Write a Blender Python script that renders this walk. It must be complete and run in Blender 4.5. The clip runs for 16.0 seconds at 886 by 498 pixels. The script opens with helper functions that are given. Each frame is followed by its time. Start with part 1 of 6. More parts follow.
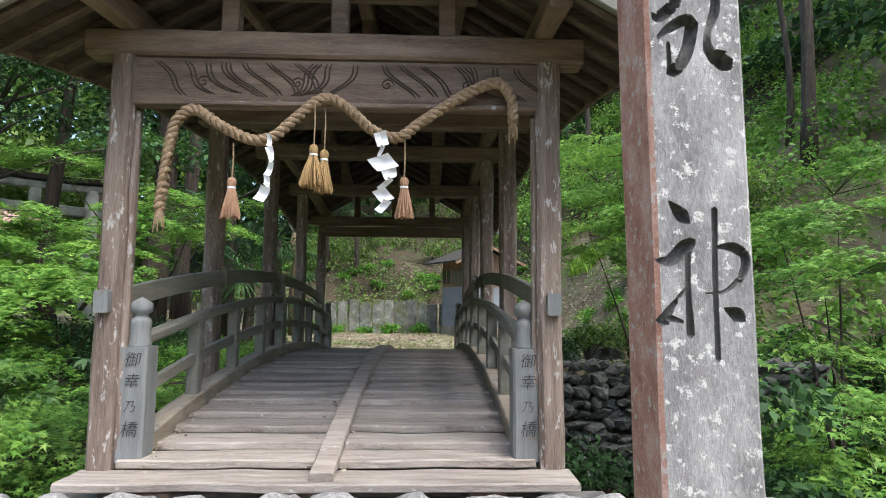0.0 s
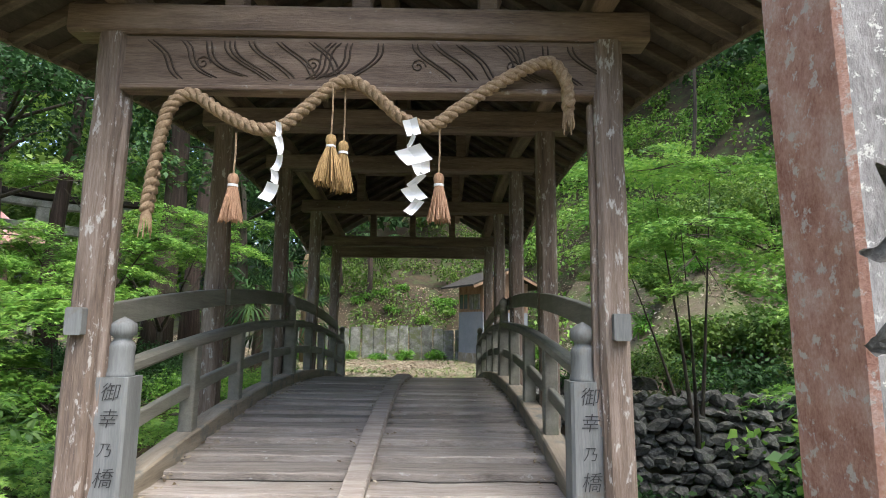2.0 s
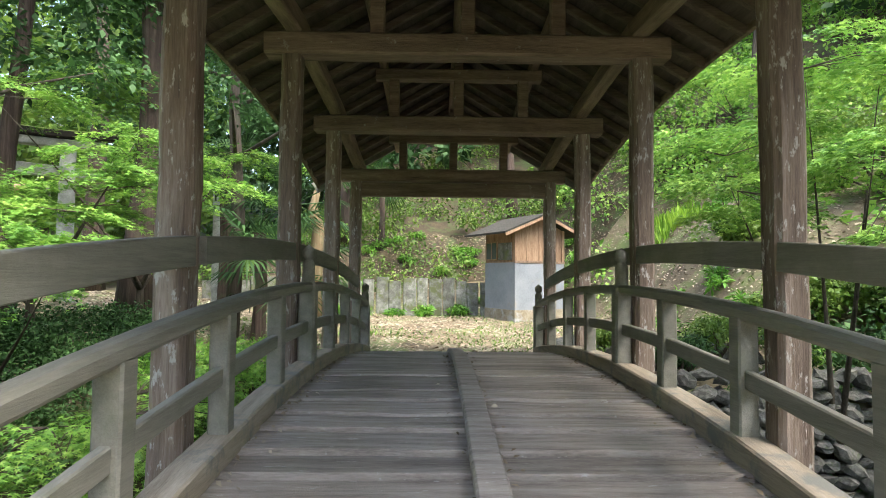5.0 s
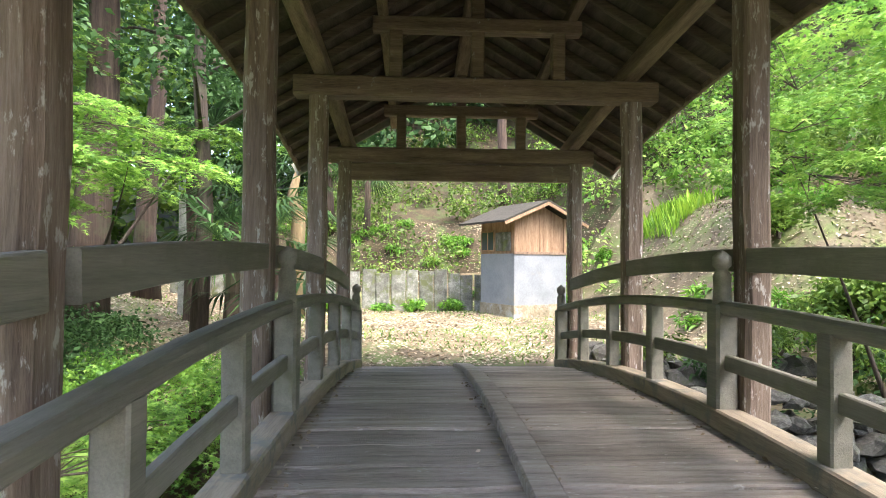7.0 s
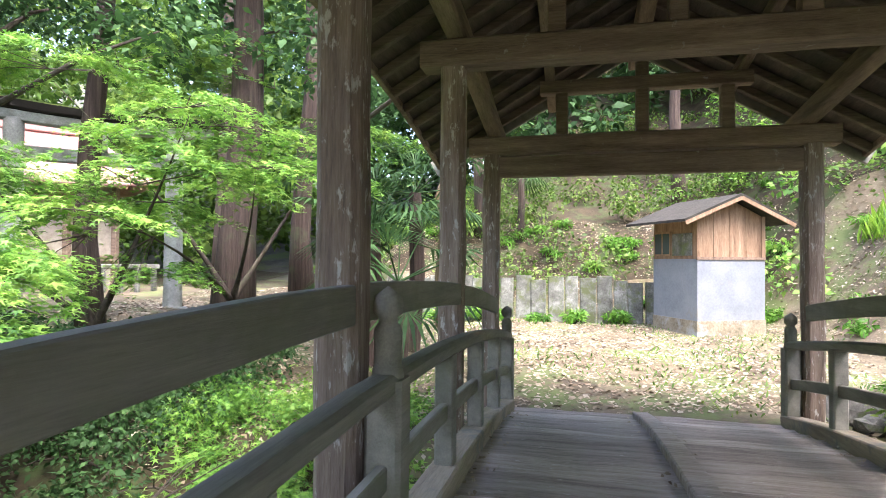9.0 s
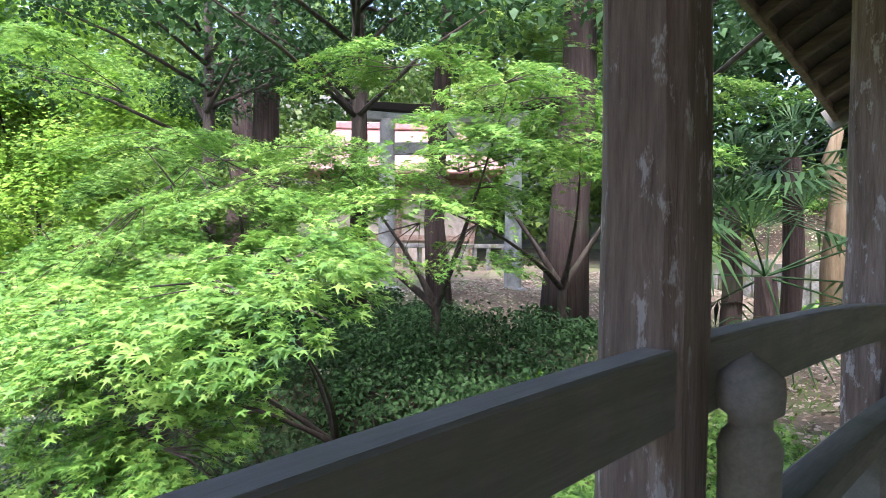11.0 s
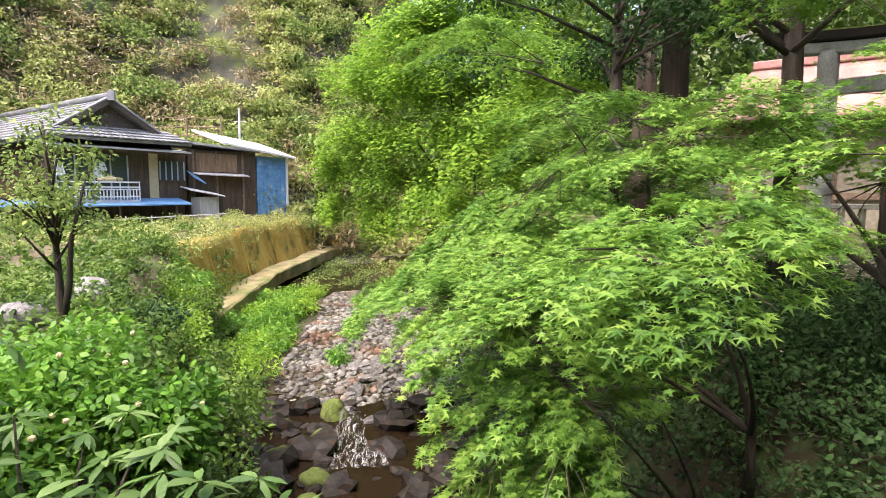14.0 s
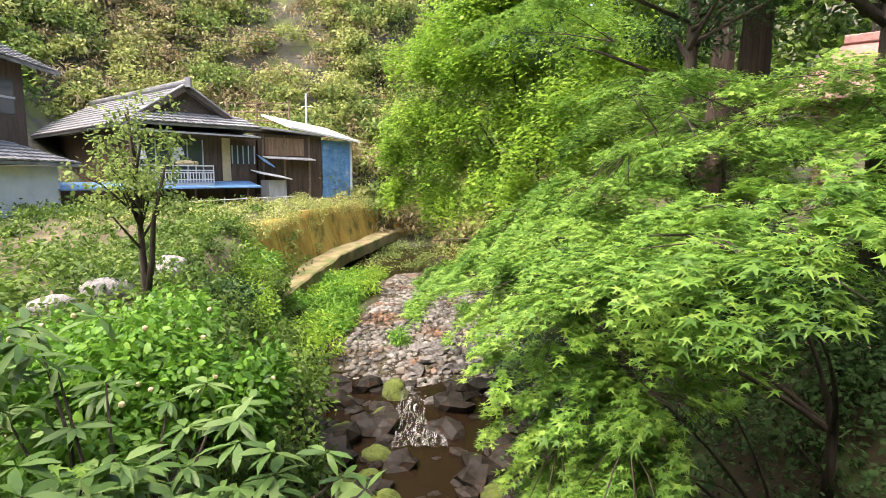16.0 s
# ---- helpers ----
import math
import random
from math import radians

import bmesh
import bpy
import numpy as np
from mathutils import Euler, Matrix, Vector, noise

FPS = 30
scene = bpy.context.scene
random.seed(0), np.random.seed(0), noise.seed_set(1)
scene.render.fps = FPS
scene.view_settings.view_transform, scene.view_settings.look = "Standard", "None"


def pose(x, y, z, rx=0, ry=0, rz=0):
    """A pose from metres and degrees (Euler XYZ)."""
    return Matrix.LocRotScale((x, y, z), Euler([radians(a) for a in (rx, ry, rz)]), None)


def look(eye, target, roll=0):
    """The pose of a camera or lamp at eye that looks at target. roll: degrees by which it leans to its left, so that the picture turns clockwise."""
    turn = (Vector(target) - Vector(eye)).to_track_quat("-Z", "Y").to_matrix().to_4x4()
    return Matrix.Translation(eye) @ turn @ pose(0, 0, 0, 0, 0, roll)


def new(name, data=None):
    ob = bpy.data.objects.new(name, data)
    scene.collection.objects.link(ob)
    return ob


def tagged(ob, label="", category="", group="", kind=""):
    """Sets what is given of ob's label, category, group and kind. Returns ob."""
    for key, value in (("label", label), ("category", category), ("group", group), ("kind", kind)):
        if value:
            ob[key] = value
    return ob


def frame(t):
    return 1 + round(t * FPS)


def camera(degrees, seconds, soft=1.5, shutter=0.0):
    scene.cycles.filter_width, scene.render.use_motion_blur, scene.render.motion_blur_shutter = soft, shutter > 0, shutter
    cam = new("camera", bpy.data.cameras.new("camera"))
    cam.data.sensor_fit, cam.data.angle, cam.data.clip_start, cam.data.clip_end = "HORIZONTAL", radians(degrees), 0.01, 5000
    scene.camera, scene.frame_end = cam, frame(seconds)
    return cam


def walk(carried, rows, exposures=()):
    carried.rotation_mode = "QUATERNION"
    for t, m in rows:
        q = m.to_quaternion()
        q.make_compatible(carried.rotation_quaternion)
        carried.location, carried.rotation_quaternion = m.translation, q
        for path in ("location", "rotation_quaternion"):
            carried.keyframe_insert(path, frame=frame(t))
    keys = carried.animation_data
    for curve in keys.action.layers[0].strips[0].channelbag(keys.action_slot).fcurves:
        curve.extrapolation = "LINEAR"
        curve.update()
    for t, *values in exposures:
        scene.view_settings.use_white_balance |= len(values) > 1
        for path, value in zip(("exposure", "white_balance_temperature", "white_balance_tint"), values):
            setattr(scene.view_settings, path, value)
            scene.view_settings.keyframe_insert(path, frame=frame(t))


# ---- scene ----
cam = camera(76.0, 16.0, soft=0.75)
METRES, EYE, TILT, LEAN, TURN = 8.0, 1.5, 0.0, 0.0, -1.9
ROWS = [
    (0.0, 0.0, 0.0, 0.0, -0.04, 5.37, -0.44),
    (0.5, -0.0018, -0.0012, 0.0014, 0.04, 7.37, -0.46),
    (1.0, -0.0024, 0.0067, 0.003, 0.46, 8.52, -0.53),
    (1.5, -0.0097, 0.045, -0.0037, 0.93, 8.62, -0.6),
    (2.0, -0.0228, 0.0894, -0.0037, 1.14, 8.0, -0.65),
    (2.5, -0.0501, 0.1379, -0.0036, 1.68, 6.92, -0.71),
    (3.0, -0.0656, 0.1958, -0.0059, 1.86, 5.94, -0.72),
    (3.5, -0.0848, 0.2478, -0.0083, 1.92, 5.15, -0.7),
    (4.0, -0.0984, 0.2979, -0.0033, 2.48, 4.3, -0.63),
    (6.5, -0.1714, 0.5414, 0.0351, -1.22, 1.54, -0.41),
    (7.0, -0.1763, 0.5831, 0.0371, -0.75, 1.42, -0.43),
    (7.5, -0.1754, 0.6276, 0.0484, 1.16, 1.25, -0.31),
    (8.0, -0.1835, 0.674, 0.0537, 4.74, 1.42, -0.27),
    (10.5, -0.2226, 0.8786, 0.0754, 38.23, -0.67, -0.47),
    (11.0, -0.241, 0.8915, 0.0772, 48.85, -1.4, -0.42),
    (11.5, -0.2535, 0.896, 0.08, 60.17, -2.6, -0.41),
    (12.0, -0.2590, 0.8972, 0.0815, 70.37, -3.67, -0.34),
    (12.5, -0.2570, 0.8897, 0.0836, 75.62, -3.77, -0.29),
    (13.0, -0.2591, 0.8855, 0.0849, 80.21, -4.47, -0.24),
    (13.5, -0.2608, 0.8816, 0.085, 84.18, -5.25, -0.19),
    (14.0, -0.2614, 0.8784, 0.0847, 87.14, -6.0, -0.19),
    (14.5, -0.2621, 0.8769, 0.0845, 89.35, -6.62, -0.18),
    (15.0, -0.2625, 0.8769, 0.0845, 91.17, -7.2, -0.18),
    (15.5, -0.2634, 0.8758, 0.0841, 92.54, -7.59, -0.21),
    (16.0, -0.2628, 0.875, 0.0844, 93.27, -7.66, -0.26),
]
walk(cam, [(t, pose(0, 0, EYE, TILT, LEAN, TURN) @ pose(METRES * x, METRES * y, METRES * z, 90 + pitch, roll, yaw)) for t, x, y, z, yaw, pitch, roll in ROWS],
     exposures=[(0.0, 1.78, 6050, 10), (2.0, 1.88, 6200, 10), (4.0, 2.33, 6400, 6), (6.5, 3.15, 6600, 13), (8.0, 3.25, 6450, 15), (11.0, 2.8, 5750, 28), (12.5, 2.2, 6300, 23), (16.0, 2.2, 7300, 17)])

# ---- world and light: a bright overcast day in a wooded valley ----
world = bpy.data.worlds.new("sky")
scene.world = world
world.use_nodes = True
wn = world.node_tree.nodes
sky = wn.new("ShaderNodeTexSky")
sky.sky_type, sky.sun_disc = "NISHITA", False
sky.sun_elevation, sky.sun_rotation = radians(64), radians(140)
sky.air_density, sky.dust_density, sky.ozone_density = 1.0, 4.0, 1.0
wn["Background"].inputs["Strength"].default_value = 0.15
world.node_tree.links.new(sky.outputs["Color"], wn["Background"].inputs["Color"])
sun = new("sun", bpy.data.lights.new("sun", "SUN"))
sun.data.energy, sun.data.angle, sun.data.color = 1.0, radians(40), (1.0, 0.96, 0.88)
sun.matrix_world = look((22, -16, 60), (0, 8, 0))

# ---- materials ----


def shader(name, rough=0.7, metal=0.0):
    m = bpy.data.materials.new(name)
    m.use_nodes = True
    b = m.node_tree.nodes["Principled BSDF"]
    b.inputs["Roughness"].default_value, b.inputs["Metallic"].default_value = rough, metal
    return m, m.node_tree.nodes, m.node_tree.links, b


def ramp(nt, stops):
    r = nt.new("ShaderNodeValToRGB")
    while len(r.color_ramp.elements) < len(stops):
        r.color_ramp.elements.new(0.5)
    for e, (p, c) in zip(r.color_ramp.elements, stops):
        e.position, e.color = p, (*c, 1)
    return r


def surface(name, dark, mid, light, grain=(1, 1, 1), scale=6.0, fine=60.0, rough=0.75, bump=0.3, patch=None, patch_at=(0.55, 0.7), patch_scale=2.5, vary=0.0, patch_grain=(1, 1, 1), island=0.0):
    """A weathered surface: large stains, fine grain stretched by `grain`, an optional second colour in patches, and relief."""
    m, nt, ln, b = shader(name, rough)
    co = nt.new("ShaderNodeTexCoord")
    mp = nt.new("ShaderNodeMapping")
    mp.inputs["Scale"].default_value = grain
    ln.new(co.outputs["Object"], mp.inputs["Vector"])
    n1, n2, n3 = (nt.new("ShaderNodeTexNoise") for _ in range(3))
    for n, s, d, k in ((n1, scale, 8, 0.62), (n2, fine, 6, 0.7), (n3, patch_scale, 8, 0.68)):
        n.inputs["Scale"].default_value, n.inputs["Detail"].default_value, n.inputs["Roughness"].default_value = s, d, k
    ln.new(mp.outputs["Vector"], n1.inputs["Vector"])
    ln.new(mp.outputs["Vector"], n2.inputs["Vector"])
    pg = nt.new("ShaderNodeMapping")
    pg.inputs["Scale"].default_value = patch_grain
    ln.new(co.outputs["Object"], pg.inputs["Vector"])
    ln.new(pg.outputs["Vector"], n3.inputs["Vector"])
    mix = nt.new("ShaderNodeMath")
    mix.operation = "MULTIPLY_ADD"
    ln.new(n2.outputs["Fac"], mix.inputs[0])
    mix.inputs[1].default_value = 0.45
    add = nt.new("ShaderNodeMath")
    add.operation = "MULTIPLY_ADD"
    ln.new(n1.outputs["Fac"], add.inputs[0])
    add.inputs[1].default_value, add.inputs[2].default_value = 0.75, -0.1
    ln.new(add.outputs[0], mix.inputs[2])
    r = ramp(nt, [(0.3, dark), (0.5, mid), (0.72, light)])
    ln.new(mix.outputs[0], r.inputs["Fac"])
    col = r.outputs["Color"]
    if patch:
        pm = nt.new("ShaderNodeMix")
        pm.data_type = "RGBA"
        pr = ramp(nt, [(patch_at[0], (0, 0, 0)), (patch_at[1], (1, 1, 1))])
        ln.new(n3.outputs["Fac"], pr.inputs["Fac"])
        ln.new(pr.outputs["Color"], pm.inputs["Factor"])
        ln.new(col, pm.inputs["A"])
        pm.inputs["B"].default_value = (*patch, 1)
        col = pm.outputs["Result"]
    if vary or island:
        hs = nt.new("ShaderNodeHueSaturation")
        oi = nt.new("ShaderNodeNewGeometry" if island else "ShaderNodeObjectInfo")
        vary = vary or island
        mr = nt.new("ShaderNodeMapRange")
        mr.inputs["To Min"].default_value, mr.inputs["To Max"].default_value = 1 - vary, 1 + vary
        ln.new(oi.outputs["Random Per Island" if island else "Random"], mr.inputs["Value"])
        ln.new(mr.outputs["Result"], hs.inputs["Value"])
        ln.new(col, hs.inputs["Color"])
        col = hs.outputs["Color"]
    ln.new(col, b.inputs["Base Color"])
    bp = nt.new("ShaderNodeBump")
    bp.inputs["Strength"].default_value, bp.inputs["Distance"].default_value = bump, 0.02
    ln.new(mix.outputs[0], bp.inputs["Height"])
    ln.new(bp.outputs["Normal"], b.inputs["Normal"])
    return m


def leafy(name, dark, mid, light, glow=0.45, rough=0.5, gloss=0.35, patch=0.9):
    """Leaves: each leaf its own tone, light passing through."""
    m, nt, ln, b = shader(name, rough)
    b.inputs["Specular IOR Level"].default_value = gloss
    geo = nt.new("ShaderNodeNewGeometry")
    co = nt.new("ShaderNodeTexCoord")
    n = nt.new("ShaderNodeTexNoise")
    n.inputs["Scale"].default_value = patch
    ln.new(co.outputs["Object"], n.inputs["Vector"])
    s = nt.new("ShaderNodeMath")
    s.operation = "MULTIPLY_ADD"
    ln.new(geo.outputs["Random Per Island"], s.inputs[0])
    s.inputs[1].default_value = 0.55
    a = nt.new("ShaderNodeMath")
    a.operation = "MULTIPLY_ADD"
    ln.new(n.outputs["Fac"], a.inputs[0])
    a.inputs[1].default_value, a.inputs[2].default_value = 1.0, -0.27
    ln.new(a.outputs[0], s.inputs[2])
    r = ramp(nt, [(0.15, dark), (0.5, mid), (0.9, light)])
    ln.new(s.outputs[0], r.inputs["Fac"])
    ln.new(r.outputs["Color"], b.inputs["Base Color"])
    tr = nt.new("ShaderNodeBsdfTranslucent")
    ln.new(r.outputs["Color"], tr.inputs["Color"])
    mx = nt.new("ShaderNodeMixShader")
    mx.inputs["Fac"].default_value = glow
    ln.new(b.outputs["BSDF"], mx.inputs[1])
    ln.new(tr.outputs["BSDF"], mx.inputs[2])
    ln.new(mx.outputs["Shader"], nt["Material Output"].inputs["Surface"])
    return m


GY, GZ, GX = (1, 0.06, 1), (1, 1, 0.06), (0.06, 1, 1)
M_POST = surface("weathered_post_wood", (0.075, 0.054, 0.041), (0.2, 0.15, 0.116), (0.36, 0.3, 0.255), (5, 5, 0.35), 2.6, 22, 0.85, 0.9, (0.46, 0.435, 0.4), (0.57, 0.63), 11, 0.12, (2.0, 2.0, 0.7))
M_BEAM = surface("brown_beam_wood", (0.065, 0.045, 0.034), (0.175, 0.125, 0.09), (0.29, 0.22, 0.165), (0.5, 5, 5), 2.4, 22, 0.85, 0.6, (0.34, 0.325, 0.3), (0.63, 0.72), 9, 0.12)
M_LONG = surface("brown_purlin_wood", (0.075, 0.05, 0.035), (0.195, 0.135, 0.093), (0.31, 0.23, 0.165), (5, 0.5, 5), 2.4, 22, 0.85, 0.5, vary=0.15)
M_RAIL = surface("grey_weathered_rail_wood", (0.13, 0.126, 0.102), (0.2, 0.195, 0.16), (0.275, 0.266, 0.222), (4, 0.25, 4), 3.0, 30, 0.8, 0.35, (0.14, 0.147, 0.1), (0.5, 0.72), 2, 0.1)
M_NEWEL = surface("grey_weathered_newel_wood", (0.13, 0.137, 0.134), (0.19, 0.2, 0.195), (0.255, 0.265, 0.26), (4, 4, 0.3), 3.0, 30, 0.8, 0.35, (0.16, 0.135, 0.095), (0.58, 0.72), 3, 0.06)
M_SILL = surface("tan_worn_sill_wood", (0.15, 0.122, 0.085), (0.27, 0.228, 0.168), (0.38, 0.33, 0.255), (4, 0.3, 4), 3.0, 30, 0.8, 0.4, (0.16, 0.16, 0.14), (0.52, 0.62), 3, 0.1)
M_DECK = surface("grey_deck_planks", (0.15, 0.127, 0.106), (0.335, 0.292, 0.25), (0.48, 0.432, 0.378), (0.7, 7, 4), 2.6, 30, 0.8, 0.75, (0.5, 0.47, 0.43), (0.62, 0.67), 16, 0.2, (0.6, 1.6, 1))
# Boards for the roof's inside, its deep shade put into their colour.
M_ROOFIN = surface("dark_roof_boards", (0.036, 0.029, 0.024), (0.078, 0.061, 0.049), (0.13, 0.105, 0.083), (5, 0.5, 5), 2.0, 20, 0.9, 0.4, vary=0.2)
M_STONE = surface("lichened_granite", (0.1, 0.095, 0.092), (0.25, 0.242, 0.236), (0.43, 0.422, 0.41), (1, 1, 0.45), 6, 75, 0.9, 0.8, (0.52, 0.52, 0.49), (0.57, 0.61), 24, 0.06)
# Rafters: the purlin wood darkened to paint in the shade under the roof.
M_RAFTER = surface("shaded_rafter_wood", (0.042, 0.032, 0.024), (0.105, 0.08, 0.06), (0.18, 0.142, 0.108), (0.5, 5, 5), 2.4, 20, 0.9, 0.4, vary=0.25)
M_GROUND = surface("leaf_litter_ground", (0.05, 0.04, 0.024), (0.12, 0.096, 0.058), (0.22, 0.185, 0.12), (1, 1, 1), 1.4, 16, 0.95, 0.9, (0.11, 0.14, 0.045), (0.48, 0.6), 0.9)
# Dark brown earth, darkened further for the deep shade under the trees.
M_EARTH = surface("shade_darkened_brown_earth", (0.012, 0.009, 0.004), (0.035, 0.025, 0.012), (0.08, 0.058, 0.031), (1, 1, 1), 2.2, 18, 0.95, 1.0, (0.045, 0.068, 0.018), (0.5, 0.62), 1.6)
M_BARK = surface("tree_bark", (0.022, 0.017, 0.013), (0.058, 0.045, 0.034), (0.12, 0.096, 0.076), (5, 5, 0.5), 2.5, 12, 0.95, 1.0, (0.1, 0.11, 0.06), (0.58, 0.75), 1.5, 0.2)
M_CEDAR = surface("red_cedar_bark", (0.02, 0.014, 0.01), (0.058, 0.039, 0.03), (0.12, 0.088, 0.07), (7, 7, 0.3), 2.4, 12, 0.95, 1.2, (0.075, 0.09, 0.045), (0.55, 0.7), 1.2, 0.2)
M_MAPLE = leafy("maple_leaves", (0.055, 0.15, 0.025), (0.16, 0.33, 0.05), (0.33, 0.5, 0.1), 0.4)
M_GREEN = leafy("mid_green_leaves", (0.04, 0.09, 0.015), (0.1, 0.19, 0.03), (0.21, 0.31, 0.06), 0.4)
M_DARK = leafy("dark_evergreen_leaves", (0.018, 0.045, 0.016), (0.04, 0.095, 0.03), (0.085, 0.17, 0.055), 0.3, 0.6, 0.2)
M_YELLOW = leafy("yellow_green_leaves", (0.09, 0.2, 0.025), (0.21, 0.39, 0.04), (0.39, 0.57, 0.08), 0.5)
M_INK = shader("black_ink", 0.7)[0]
M_INK.node_tree.nodes["Principled BSDF"].inputs["Base Color"].default_value = (0.035, 0.035, 0.037, 1)

M_SCRUB = leafy("hillside_scrub_leaves", (0.13, 0.19, 0.05), (0.33, 0.39, 0.12), (0.58, 0.6, 0.28), 0.45, 0.6, 0.2, 0.22)
M_HILL = leafy("hillside_green_leaves", (0.05, 0.09, 0.025), (0.17, 0.26, 0.07), (0.36, 0.46, 0.14), 0.4, 0.6, 0.2, 0.22)
M_VINE = leafy("dry_vine_leaves", (0.14, 0.11, 0.06), (0.33, 0.27, 0.15), (0.52, 0.46, 0.29), 0.25, 0.8, 0.2, 0.3)
M_SLOPE = surface("rocky_scrubby_hillside", (0.03, 0.032, 0.024), (0.075, 0.075, 0.058), (0.15, 0.148, 0.115), (1, 1, 0.5), 0.9, 9, 0.95, 1.0, (0.1, 0.13, 0.04), (0.48, 0.58), 0.5)

# ---- building blocks ----


def thing(name, at=(0, 0, 0), label="", category="", group="", kind=""):
    ob = new(name)
    ob.empty_display_size = 0.1
    ob.matrix_basis = Matrix.Translation(at)
    return tagged(ob, label, category, group, kind)


def part(name, bm, material, parent=None, label="", smooth=False):
    """Links a bmesh, given in world metres, as one mesh under a thing or a part."""
    me = bpy.data.meshes.new(name)
    bmesh.ops.recalc_face_normals(bm, faces=bm.faces)
    bm.to_mesh(me)
    bm.free()
    return put(name, me, material, parent, label, smooth)


def put(name, me, material, parent=None, label="", smooth=False):
    if material and not me.materials:
        me.materials.append(material)
    if smooth:
        me.polygons.foreach_set("use_smooth", [True] * len(me.polygons))
    ob = new(name, me)
    if parent:
        ob.parent = parent
        if parent.parent is None:
            ob.matrix_parent_inverse = parent.matrix_basis.inverted()
    if label:
        ob["label"] = label
    return ob


def bar(bm, pts, w, h, ch=0.012, up=(0, 0, 1), wob=0.0, taper=None):
    """A bar of rectangular section with chamfered edges along the points: w sideways, h along up."""
    pts = [Vector(p) for p in pts]
    up = Vector(up)
    rings = []
    for i, p in enumerate(pts):
        d = (pts[min(i + 1, len(pts) - 1)] - pts[max(i - 1, 0)]).normalized()
        s = d.cross(up).normalized()
        u = s.cross(d).normalized()
        k = taper[i] if taper else 1.0
        a, b = w / 2 * k, h / 2 * k
        c = min(ch, a * 0.9, b * 0.9)
        sec = [(a - c, -b), (a, -b + c), (a, b - c), (a - c, b), (-a + c, b), (-a, b - c), (-a, -b + c), (-a + c, -b)]
        ring = []
        for x, y in sec:
            q = p + s * x + u * y
            if wob:
                q = q + Vector(noise.noise_vector(q * 2.3)) * wob + Vector(noise.noise_vector(q * 17)) * wob * 0.35
            ring.append(bm.verts.new(q))
        rings.append(ring)
    for r0, r1 in zip(rings, rings[1:]):
        for j in range(8):
            k = (j + 1) % 8
            bm.faces.new((r0[j], r0[k], r1[k], r1[j]))
    bm.faces.new(rings[0][::-1])
    bm.faces.new(rings[-1])
    return bm


def beam(p0, p1, w, h, ch=0.012, up=(0, 0, 1), n=1, wob=0.0):
    p0, p1 = Vector(p0), Vector(p1)
    return bar(bmesh.new(), [p0.lerp(p1, i / n) for i in range(n + 1)], w, h, ch, up, wob)


def lathe(profile, at, n=16, bm=None):
    """A turned shape: profile of (radius, height) about the vertical through at."""
    bm = bm or bmesh.new()
    rings = []
    for r, z in profile:
        rings.append([bm.verts.new((at[0] + r * math.cos(2 * math.pi * i / n), at[1] + r * math.sin(2 * math.pi * i / n), at[2] + z)) for i in range(n)])
    for a, b in zip(rings, rings[1:]):
        for i in range(n):
            bm.faces.new((a[i], a[(i + 1) % n], b[(i + 1) % n], b[i]))
    bm.faces.new(rings[0][::-1])
    bm.faces.new(rings[-1])
    return bm


def tube(bm, pts, radii, n=8, rough=0.0):
    """A round limb along points."""
    pts = [Vector(p) for p in pts]
    rings = []
    for i, p in enumerate(pts):
        d = (pts[min(i + 1, len(pts) - 1)] - pts[max(i - 1, 0)]).normalized()
        s = d.cross(Vector((0.3, 0.95, 0.1)) if abs(d.z) > 0.8 else Vector((0, 0, 1))).normalized()
        u = s.cross(d)
        ring = []
        for j in range(n):
            a = 2 * math.pi * j / n
            r = radii[i] * (1 + rough * noise.noise(Vector((math.cos(a) * 2, math.sin(a) * 2, i * 0.7)) + p))
            ring.append(bm.verts.new(p + s * (r * math.cos(a)) + u * (r * math.sin(a))))
        rings.append(ring)
    for a, b in zip(rings, rings[1:]):
        for i in range(n):
            bm.faces.new((a[i], a[(i + 1) % n], b[(i + 1) % n], b[i]))
    bm.faces.new(rings[0][::-1])
    bm.faces.new(rings[-1])
    return bm


def box(bm, x0, x1, y0, y1, z0, z1, m=None):
    vs = [bm.verts.new((m @ Vector(v)) if m else v) for v in ((x0, y0, z0), (x1, y0, z0), (x1, y1, z0), (x0, y1, z0), (x0, y0, z1), (x1, y0, z1), (x1, y1, z1), (x0, y1, z1))]
    for f in ((0, 3, 2, 1), (4, 5, 6, 7), (0, 1, 5, 4), (1, 2, 6, 5), (2, 3, 7, 6), (3, 0, 4, 7)):
        bm.faces.new([vs[i] for i in f])
    return bm


def mesh_np(name, verts, faces):
    """A mesh from arrays; all faces have the same number of corners."""
    me = bpy.data.meshes.new(name)
    f = np.asarray(faces, dtype=np.int32)
    me.vertices.add(len(verts))
    me.vertices.foreach_set("co", np.asarray(verts, dtype=np.float32).ravel())
    me.loops.add(f.size)
    me.loops.foreach_set("vertex_index", f.ravel())
    me.polygons.add(len(f))
    me.polygons.foreach_set("loop_start", np.arange(0, f.size, f.shape[1], dtype=np.int32))
    me.update(calc_edges=True)
    return me


RNG = np.random.default_rng(7)


